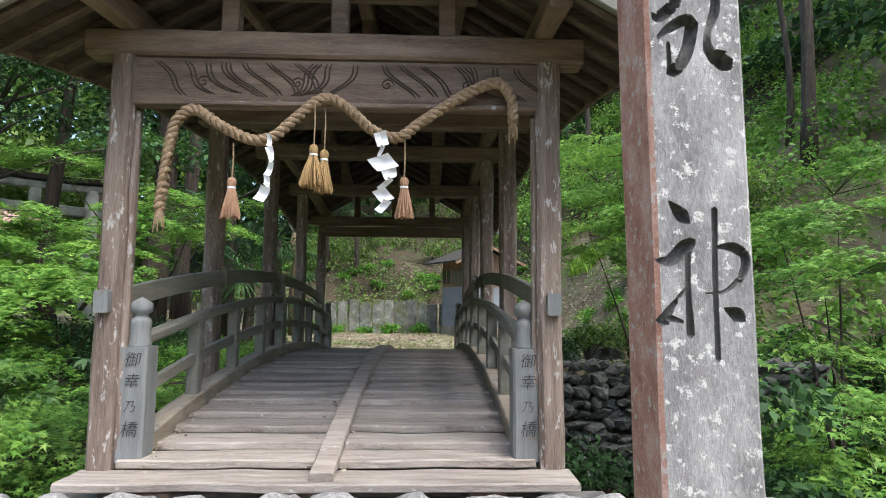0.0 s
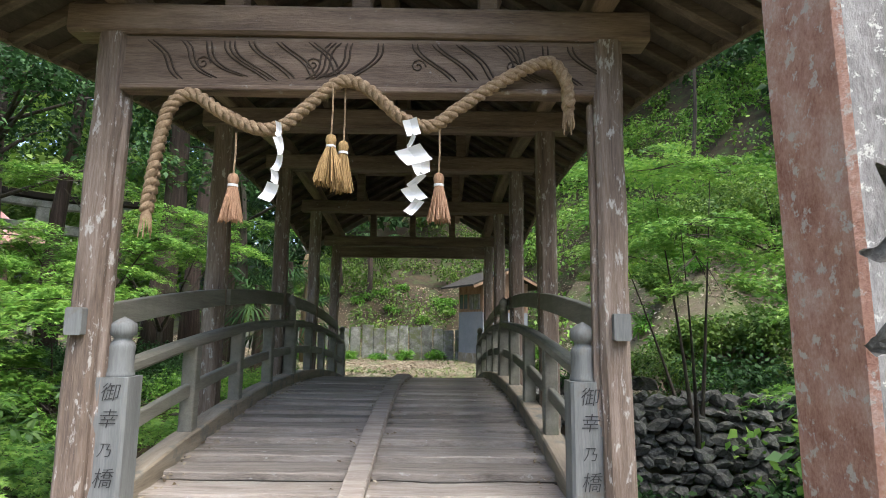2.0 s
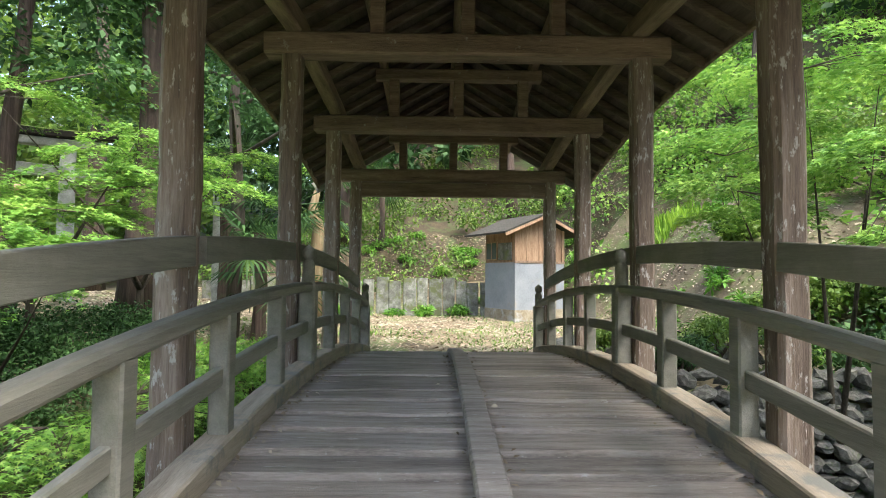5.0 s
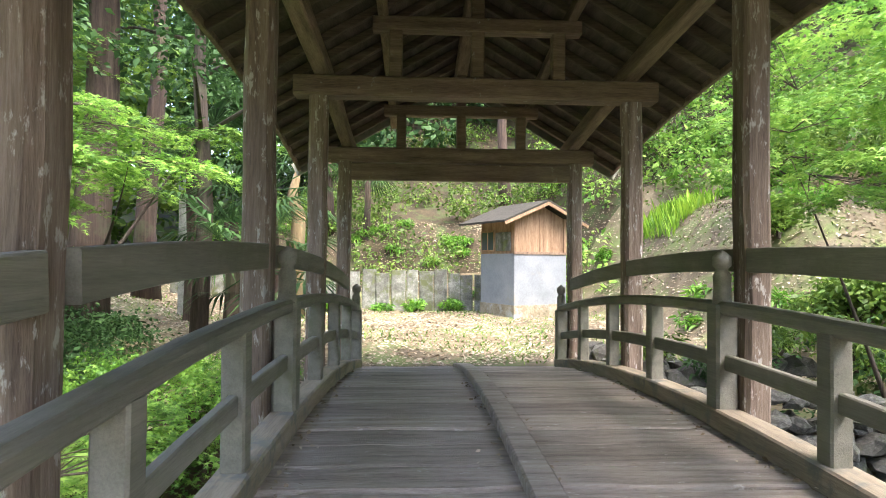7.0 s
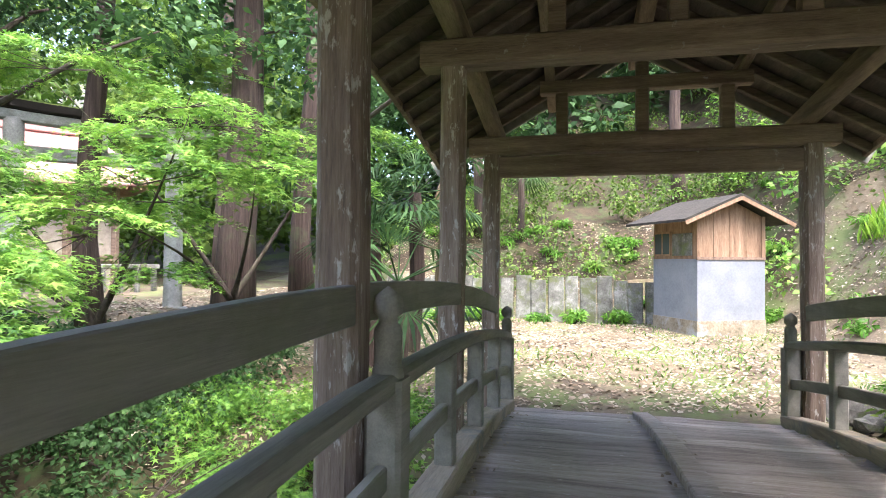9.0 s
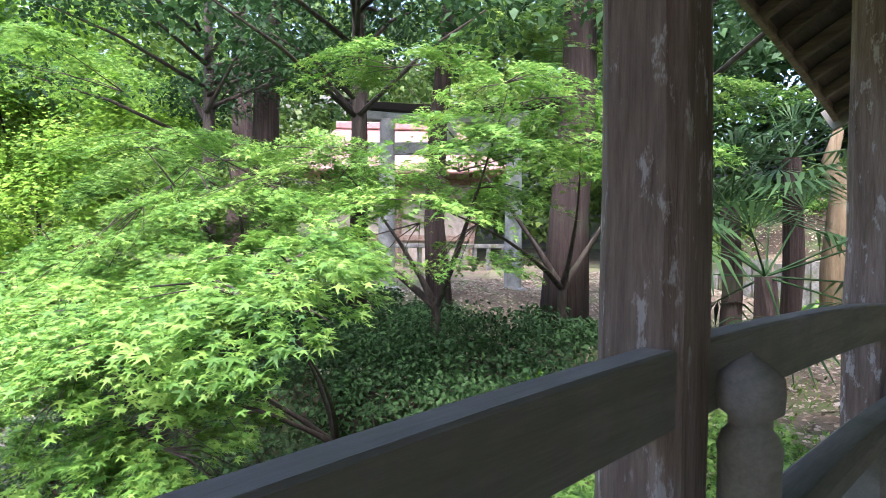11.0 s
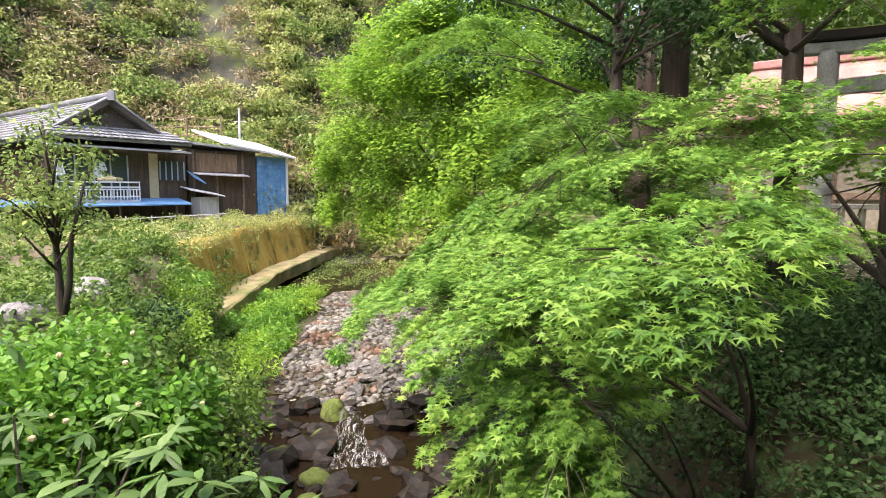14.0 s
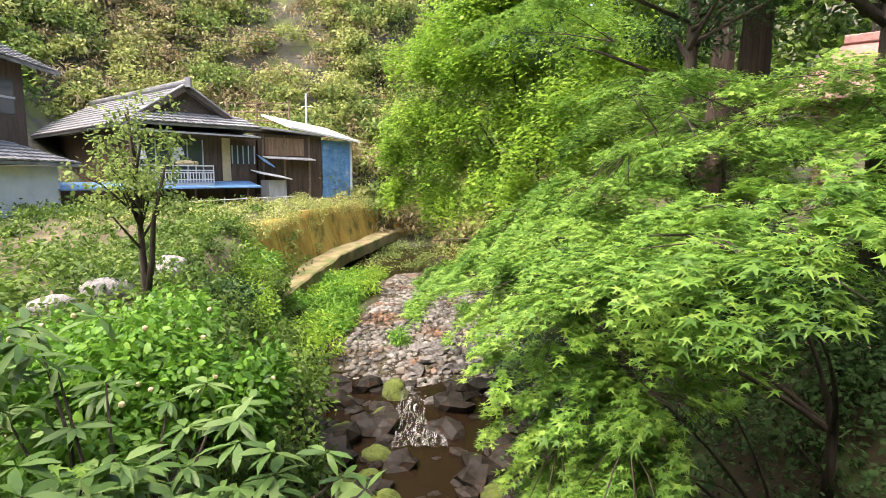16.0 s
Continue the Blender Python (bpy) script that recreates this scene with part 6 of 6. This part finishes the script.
# ---- shrubs of the banks ----
random.seed(13)
rh = thing("rhododendron", on(-4.3, 5.6), "rhododendron with whorls of long pale green leaves", "shrub")
sets, bm = [], bmesh.new()
M_RHODO = leafy("rhododendron_leaves", (0.05, 0.12, 0.03), (0.11, 0.215, 0.055), (0.22, 0.34, 0.11), 0.3, 0.45)
for k in range(120):
    c = Vector((-4.4 + random.gauss(0, 0.5), 5.55 + random.gauss(0, 0.42), 0.72 + random.uniform(-0.5, 0.22)))
    if k > 104:
        c = Vector((-4.5 + random.gauss(0, 0.2), 4.9 + random.gauss(0, 0.2), 1.3 + random.uniform(-0.4, 0.5)))
    n = 10
    a = np.arange(n) * 6.283 / n + random.uniform(0, 1)
    o = np.stack([np.cos(a), np.sin(a), 0 * a], 1)
    sets.append(leaves(np.tile(np.array(c), (n, 1)) + o * 0.01, 0.17, "long", o, 0.3, 0.2))
    if k % 5 == 0:
        tube(bm, [(c.x * 0.5 - 2.15, c.y * 0.5 + 2.75, -0.1), Vector((-4.3, 5.5, 0.0)).lerp(c, 0.6), c], [0.02, 0.012, 0.005], 5)
tagged(part("branch", bm, M_BARK, rh), kind="stuff")
put("foliage", crown_mesh("foliage", sets), M_RHODO, rh)
M_HYD = leafy("fresh_shrub_leaves", (0.045, 0.14, 0.015), (0.11, 0.28, 0.028), (0.22, 0.42, 0.055), 0.4, 0.45)
for x, y, z, r in ((-5.7, 4.6, 0.7, 0.75), (-6.0, 5.2, 0.5, 0.6), (-5.3, 4.0, 0.8, 0.7), (-6.5, 4.2, 0.6, 0.7), (-4.9, 4.7, 0.5, 0.6)):
    b = bush((x, y, z), (r, r, r * 0.8), 4400, M_HYD, "round", 0.066, "flowering_shrub", "bright green shrub dotted with pale pink flowers", "shrub", "flowering shrubs", 7)
    for k in range(6):
        a = random.uniform(0, 6.28)
        q = Vector((x + r * 0.95 * math.cos(a), y + r * 0.95 * math.sin(a), z + r * random.uniform(0.2, 0.75)))
        bm = bmesh.new()
        bmesh.ops.create_icosphere(bm, subdivisions=1, radius=0.02)
        for v in bm.verts:
            v.co = v.co + q
        part("flower", bm, M_CREAM, b, "small pale pink flower")
for x, y, z, r, m in ((-7.2, 4.6, 0.2, 0.7, M_GREEN), (-7.8, 3.9, 0.5, 0.8, M_GREEN), (-9.8, 3.4, 0.3, 0.8, M_GREEN), (-10.8, 3.3, 0.1, 0.6, M_DARK), (-11.8, 2.9, -0.6, 0.7, M_GREEN), (-13.2, 2.6, -0.7, 0.8, M_YELLOW), (-14.5, 2.2, -0.5, 0.8, M_GREEN), (-15.8, 1.9, -0.4, 0.8, M_YELLOW), (-17.0, 1.7, -0.5, 0.8, M_GREEN), (-13.0, 1.6, 0.2, 0.6, M_GREEN), (-8.6, 5.0, -0.7, 0.7, M_GREEN), (-10.2, 4.5, -0.9, 0.7, M_GREEN), (-6.6, 5.4, -0.4, 0.7, M_GREEN), (-12.2, 3.6, -1.0, 0.8, M_GREEN)):
    bush((x, y, z), (r, r, r * 0.85), 2200, m, "oval", 0.075, label="leafy green shrub on the stream bank", group="bank shrubs")
for k in range(40):
    x = random.uniform(-25, -12.6)
    y = float(stream_y(x)) - random.uniform(1.5, 3.8)
    bush((x, y, spot(x, y) + 0.25), (0.9, 0.7, 0.45), 900, M_YELLOW if k % 3 == 0 else M_HYD, "long", 0.14, label="low bright green growth on the gravel bank", group="bank shrubs", clumps=5)
for k in range(6):
    x = random.uniform(-22, -13.5)
    y = float(stream_y(x)) + random.uniform(-0.6, 1.2) + (2.0 if k % 3 == 0 else 0)
    bush((x, y, spot(x, y) + 0.15), (0.45, 0.35, 0.28), 500, M_HYD, "long", 0.12, label="tuft of bright green growth on the gravel", group="bank shrubs", clumps=4)
for k in range(8):
    x = -7.5 + k * 1.05 + random.uniform(-0.3, 0.3)
    bush((x, 22.65, 0.45), (0.32, 0.25, 0.25), 320, M_HYD, "long", 0.16, label="low fern growing along the stone fence", group="fence ferns", clumps=4)
for x, y, r in ((7.4, 17.2, 1.3), (8.6, 15.2, 1.4), (9.2, 18.6, 1.5), (5.9, 15.6, 0.6), (5.4, 13.2, 0.7), (6.6, 12.6, 0.9)):
    bush((x, y, spot(x, y) + r * 0.95), (r, r, r * 0.75), 3600, M_GREEN, "oval", 0.1, label="rounded green shrub on the littered slope", group="slope shrubs", clumps=9)
for k in range(60):
    x, y = (random.uniform(4.4, 9.5), random.uniform(12, 22)) if k % 2 else (random.uniform(-8.5, 7), random.uniform(23.6, 28))
    bush((x, y, spot(x, y) + 0.12), (0.35, 0.35, 0.22), 260, M_HYD, "long", 0.14, "fern", "small green fern on the littered slope", "fern", "slope ferns", 4)
for k in range(26):
    x, y = random.uniform(1.25, 4.2), random.uniform(11.0, 13.3)
    me = random.choice(wall_meshes)
    tagged(place("rock", me, on(x, y, 0.05), random.uniform(0.14, 0.36), random.uniform(0, 6)), "mossy grey boulder beside the bridge end", "rock", "bank boulders")
for x, y, r, m in ((1.9, 12.3, 0.4, M_GREEN), (2.7, 11.6, 0.5, M_DARK), (3.6, 12.4, 0.55, M_GREEN), (2.3, 13.3, 0.35, M_HYD), (3.3, 11.3, 0.5, M_DARK), (4.4, 12.0, 0.6, M_GREEN), (1.7, 11.3, 0.35, M_HYD), (4.2, 13.6, 0.5, M_GREEN)):
    bush((x, y, spot(x, y) + r * 0.8), (r, r, r * 0.8), 1300, m, "long", 0.1, label="straggling green shrub among the boulders", group="slope shrubs", clumps=6)
for k in range(26):
    x, y = random.uniform(-7.2, -4.4), random.uniform(8.9, 11.0)
    a, ln = random.uniform(0, 6.28), random.uniform(0.7, 1.6)
    z = spot(x, y)
    pts = [Vector((x + ln * t * math.cos(a + 0.5 * t), y + ln * t * math.sin(a + 0.5 * t), z + 0.05 + (0.9 * t - 0.75 * t * t) * ln * 0.7)) for t in (0, 0.25, 0.5, 0.75, 1.0)]
    bm = tube(bmesh.new(), pts, [0.016, 0.013, 0.01, 0.007, 0.003], 6, 0.3)
    tube(bm, [pts[2], pts[2] + Vector((0.1, -0.12, 0.16)), pts[2] + Vector((0.3, -0.2, 0.22))], [0.007, 0.005, 0.002], 5)
    tagged(part("dead_branch", bm, M_BARK), "bare brown twig arching over the shaded bank", "branch", "bare twigs")
for x, y in ((-6.5, 14.3), (-7.2, 14.3), (-6.2, 14.8), (-8.8, 13.6), (-9.4, 13.8)):
    bush((x, y, spot(x, y) + 0.15), (0.4, 0.4, 0.3), 420, M_DARK, "long", 0.16, "fern", "dark green fern at the foot of a cedar", "fern", "cedar ferns", 4)
sap = thing("young_tree", on(-8.5, 3.3), "slim young evergreen tree on the stream bank", "tree")
bm = tube(bmesh.new(), [on(-8.5, 3.3, -0.1), (-8.5, 3.32, 0.9), (-8.55, 3.28, 1.5), (-8.5, 3.25, 2.9)], [0.055, 0.045, 0.032, 0.01], 8, 0.2)
tube(bm, [(-8.5, 3.32, 0.6), (-8.5, 3.42, 1.1), (-8.45, 3.5, 1.6), (-8.4, 3.75, 2.4)], [0.04, 0.035, 0.025, 0.008], 8, 0.2)
sets = []
for k in range(46):
    c = Vector((-8.5 + random.gauss(0, 0.25), 3.35 + random.gauss(0, 0.3), 2.2 + random.gauss(0, 0.42)))
    if k % 3 == 0:
        tube(bm, [(-8.5, 3.3, c.z - 0.5), Vector((-8.5, 3.3, c.z - 0.3)).lerp(c, 0.6), c], [0.018, 0.011, 0.004], 5)
    p, o = blob_points(c, (0.22, 0.22, 0.17), 62, 0.2)
    sets.append(leaves(p, 0.055, "round", o, 0.6))
part("trunk", bm, M_BARK, sap, smooth=True)
put("crown", crown_mesh("crown", sets), M_HILL, sap)
for x, y, s in ((-10.5, 1.6, 0.36), (-11.5, 2.0, 0.3), (-9.8, 1.2, 0.3), (-12.5, 1.6, 0.3)):
    tagged(place("rock", kerb_meshes[0], on(x, y, 0.1), s, x), "pale boulder half hidden in the bank growth", "rock", "bank boulders")
tall = thing("sword_grass", on(6.7, 20.8), "patch of tall bright green sword-leaved grass", "grass", kind="stuff")
gp = np.stack([RNG.uniform(6.0, 7.4, 900), RNG.uniform(20.6, 23.5, 900)], 1)
gp = np.column_stack([gp, land(gp[:, 0], gp[:, 1])])
gv2, gf2 = leaves(gp, 0.45, "long", None, 0.25)
gv2 = gv2.reshape(900, 6, 3)
lift = np.linalg.norm(gv2[:, :, :2] - gp[:, None, :2], axis=2)
gv2[:, :, :2] = gp[:, None, :2] + (gv2[:, :, :2] - gp[:, None, :2]) * 0.4
gv2[:, :, 2] = gp[:, None, 2] + lift * 1.0
put("blades", mesh_np("blades", gv2.reshape(-1, 3), gf2), M_YELLOW, tall)


# ---- undergrowth and far woods ----
def woods(name, region, n, height, size, per, mat, label, seed, rad=1.2, kind="oval", keep=None):
    """A mass of leaf clumps over a stretch of land, from the ground up to a height."""
    rng = np.random.default_rng(seed)
    x = rng.uniform(region[0], region[1], n)
    y = rng.uniform(region[2], region[3], n)
    z = land(x, y) + rng.uniform(0.1, 1, n) ** 1.1 * height
    ok = np.ones(n, bool) if keep is None else keep(x, y, z)
    sets = []
    for a, b, c in zip(x[ok], y[ok], z[ok]):
        r = rad * rng.uniform(0.6, 1.3)
        p, o = blob_points((a, b, c), (r, r, r * 0.6), per, 0.25)
        sets.append(leaves(p, size, kind, o, 0.6))
    ob = put(name, crown_mesh(name, sets), mat)
    return tagged(ob, label, "woods", kind="stuff")


def open_court(x, y, z):
    return ~((x > -8) & (x < 4.5) & (y > 11) & (y < 24.5)) & ~((x > -24) & (x < -13) & (y > 16) & (y < 27)) & ~((x < -8) & (x > -14) & (y < 18.5) & (y > 13))


woods("undergrowth", (-9, 12, 24, 44), 230, 0.9, 0.14, 190, M_GREEN, "green undergrowth on the slope behind the fence", 1, 1.0, keep=open_court)
woods("undergrowth", (4.6, 22, 9, 34), 330, 1.5, 0.2, 150, M_MAPLE, "green undergrowth on the slope above the court", 2, 1.0, keep=lambda x, y, z: ~((x < 7.8) & (y < 23.5) & (y > 12)))
# Ravine growth takes the darkest leaves, which paint in the shade there.
woods("undergrowth", (2.6, 14, 4.2, 10.4), 260, 1.0, 0.11, 220, M_DARK, "ferny ravine growth, darkened in place of shade", 3, 0.6)
# Dark growth added to cover the pale bare ground above the wall.
woods("undergrowth", (4.6, 10, 9.4, 12.0), 110, 0.7, 0.1, 180, M_DARK, "dark cover growth added above the stone wall", 15, 0.55)
# Dark leaves cover the lit bank in place of its deep shade.
woods("undergrowth", (-14, -3.2, 8.2, 13.5), 520, 0.5, 0.066, 220, M_DARK, "ferny bank growth, its dark leaves standing in for deep shade", 4, 0.45, "oval", keep=lambda x, y, z: (y > stream_y(x) + 0.9) & ((x < -5.3) | (y < 9.3)))
woods("far_woods", (-14, 34, 32, 58), 800, 15, 0.45, 120, M_DARK, "dense dark wooded hillside", 5, 1.7)
woods("far_woods", (14, 44, -14, 34), 520, 15, 0.45, 120, M_DARK, "dense dark wooded hillside", 6, 1.7)
woods("far_woods", (-44, -12, 26, 48), 600, 18, 0.45, 110, M_GREEN, "dense wooded hillside behind the shrine hall", 7, 1.7, keep=open_court)
woods("far_woods", (-62, -30, 9, 30), 380, 18, 0.46, 110, M_GREEN, "dense woods along the far bank", 8, 1.6)
woods("hillside_growth", (-74, -36, -34, 14), 900, 3.4, 0.3, 150, M_HILL, "green scrub on the steep hillside behind the houses", 9, 1.15, keep=lambda x, y, z: np.sin(y * 0.5 + 1.4 * np.sin(x * 0.21)) + 0.7 * np.sin(y * 0.23 + x * 0.12) > -0.6)
woods("hillside_growth", (-74, -36, -34, 14), 1300, 3.0, 0.28, 170, M_SCRUB, "yellow-green young growth on the steep hillside", 10, 1.1, keep=lambda x, y, z: np.sin(y * 0.62 + 2.6 + 1.4 * np.sin(x * 0.24)) + 0.7 * np.sin(y * 0.19 - x * 0.1) > -0.75)
woods("hillside_growth", (-74, -36, -34, 14), 1000, 2.4, 0.36, 120, M_VINE, "dry tan vines and bare scrub on the steep hillside", 20, 1.2, "long")
woods("bank_growth", (-41, -26.5, 2, 12), 200, 0.3, 0.13, 120, M_HILL, "low green growth along the far stream bed", 22, 0.5, "long", keep=lambda x, y, z: (y > stream_y(x) - 2.6) & (y < stream_y(x) + 4))
woods("hillside_growth", (-54, -41.5, -3, 18), 330, 3.0, 0.25, 170, M_SCRUB, "yellow-green growth above the turn of the bank wall", 21, 1.0)
woods("hillside_growth", (-36, -12, -30, -17), 260, 3.0, 0.3, 150, M_GREEN, "green scrub behind the houses", 14, 1.4)
woods("bank_growth", (-46, -17, -3.5, 2.2), 170, 0.25, 0.11, 130, M_SCRUB, "grass and scrub above the bank wall", 11, 0.42, keep=lambda x, y, z: y < stream_y(x) - 4.6)
woods("bank_growth", (-24, -9, -10, 2), 170, 0.3, 0.12, 150, M_GREEN, "low green growth between bank and houses", 12, 0.7, keep=lambda x, y, z: y < stream_y(x) - 4.5)
woods("far_woods", (-30, 30, -40, -18), 180, 12, 0.5, 90, M_DARK, "woods behind the starting point", 13, 2.0, keep=lambda x, y, z: x > -14)

woods("bank_growth", (-18, -7, -2.0, 4.6), 330, 0.3, 0.09, 130, M_GREEN, "low green growth down the stream bank", 16, 0.42, keep=lambda x, y, z: (y < stream_y(x) - 2.3) & (y > stream_y(x) - 6.0))
woods("bank_growth", (-34, -12, 6.5, 15), 240, 0.5, 0.12, 120, M_GREEN, "shaded green growth of the far bank", 17, 0.55, keep=lambda x, y, z: (y > stream_y(x) + 2.8) & (y < stream_y(x) + 6.5))
woods("bank_growth", (-5.4, -2.9, 9.0, 12.3), 150, 0.25, 0.055, 130, M_MAPLE, "bright green small-leaved creeper beside the bridge", 19, 0.4, "star")
sets = []
for k in range(150):
    x, y = bank_line(k / 150)
    p, o = blob_points((x, y - 1.15 + random.uniform(-0.3, 0.35), 0.55 + 0.45 * math.sin(k * 1.7) * math.sin(k * 0.61) - random.uniform(0, 1) ** 2 * 0.7), (0.45, 0.4, 0.36), 120, 0.2)
    sets.append(leaves(p, 0.085, "oval", o, 0.6))
tagged(put("wall_growth", crown_mesh("wall_growth", sets), M_SCRUB), "grass and creepers hanging over the bank wall", "creeper", kind="stuff")

# ---- fallen leaves ----
M_LITTER = leafy("dry_fallen_leaves", (0.13, 0.092, 0.055), (0.3, 0.245, 0.17), (0.5, 0.45, 0.35), 0.1, 0.8)
n = 90000
lx, ly = RNG.uniform(-12, 13, n), RNG.uniform(11.0, 30, n)
lx, ly = lx[(np.abs(lx - CX) > 1.7) | (ly > 13.2)], ly[(np.abs(lx - CX) > 1.7) | (ly > 13.2)]
lp = np.column_stack([lx, ly, land(lx, ly) + 0.015])
lv, lf = leaves(lp, 0.085, "oval", None, 0.25)
tagged(put("fallen_leaves", mesh_np("fallen_leaves", lv, lf), M_LITTER), "dry fallen leaves strewn over the court", "leaf litter", kind="stuff")
n = 650
side = np.where(RNG.uniform(0, 1, n) < 0.5, -1, 1)
lx = CX + side * (1.32 - np.abs(RNG.normal(0, 0.07, n)))
mid_run = RNG.uniform(0, 1, n) < 0.3
lx = np.where(mid_run, CX + side * (0.09 + np.abs(RNG.normal(0, 0.05, n))), lx)
ly = RNG.uniform(4.0, 12.4, n)
lp = np.column_stack([lx, ly, 0.74 - 0.022 * (ly - YC) ** 2 + 0.014])
lv, lf = leaves(lp, 0.038, "oval", None, 0.4)
tagged(put("deck_leaves", mesh_np("deck_leaves", lv, lf), M_LITTER), "dry leaf scraps gathered along the deck edges", "leaf litter", kind="stuff")
gx2 = RNG.uniform(-9, 7, 9000)
gy2 = RNG.uniform(12.9, 24, 9000)
keepg = np.sin(gx2 * 1.1) + np.sin(gy2 * 0.9 + gx2 * 0.4) > -0.4
gp2 = np.column_stack([gx2, gy2, land(gx2, gy2)])[keepg]
lv, lf = leaves(gp2, 0.09, "long", None, 0.5)
lv = lv.reshape(len(gp2), 6, 3)
rise = np.linalg.norm(lv[:, :, :2] - gp2[:, None, :2], axis=2)
lv[:, :, 2] = gp2[:, None, 2] + rise * 0.8
tagged(put("court_grass", mesh_np("court_grass", lv.reshape(-1, 3), lf), M_GREEN), "thin green grass over the court", "grass", kind="stuff")
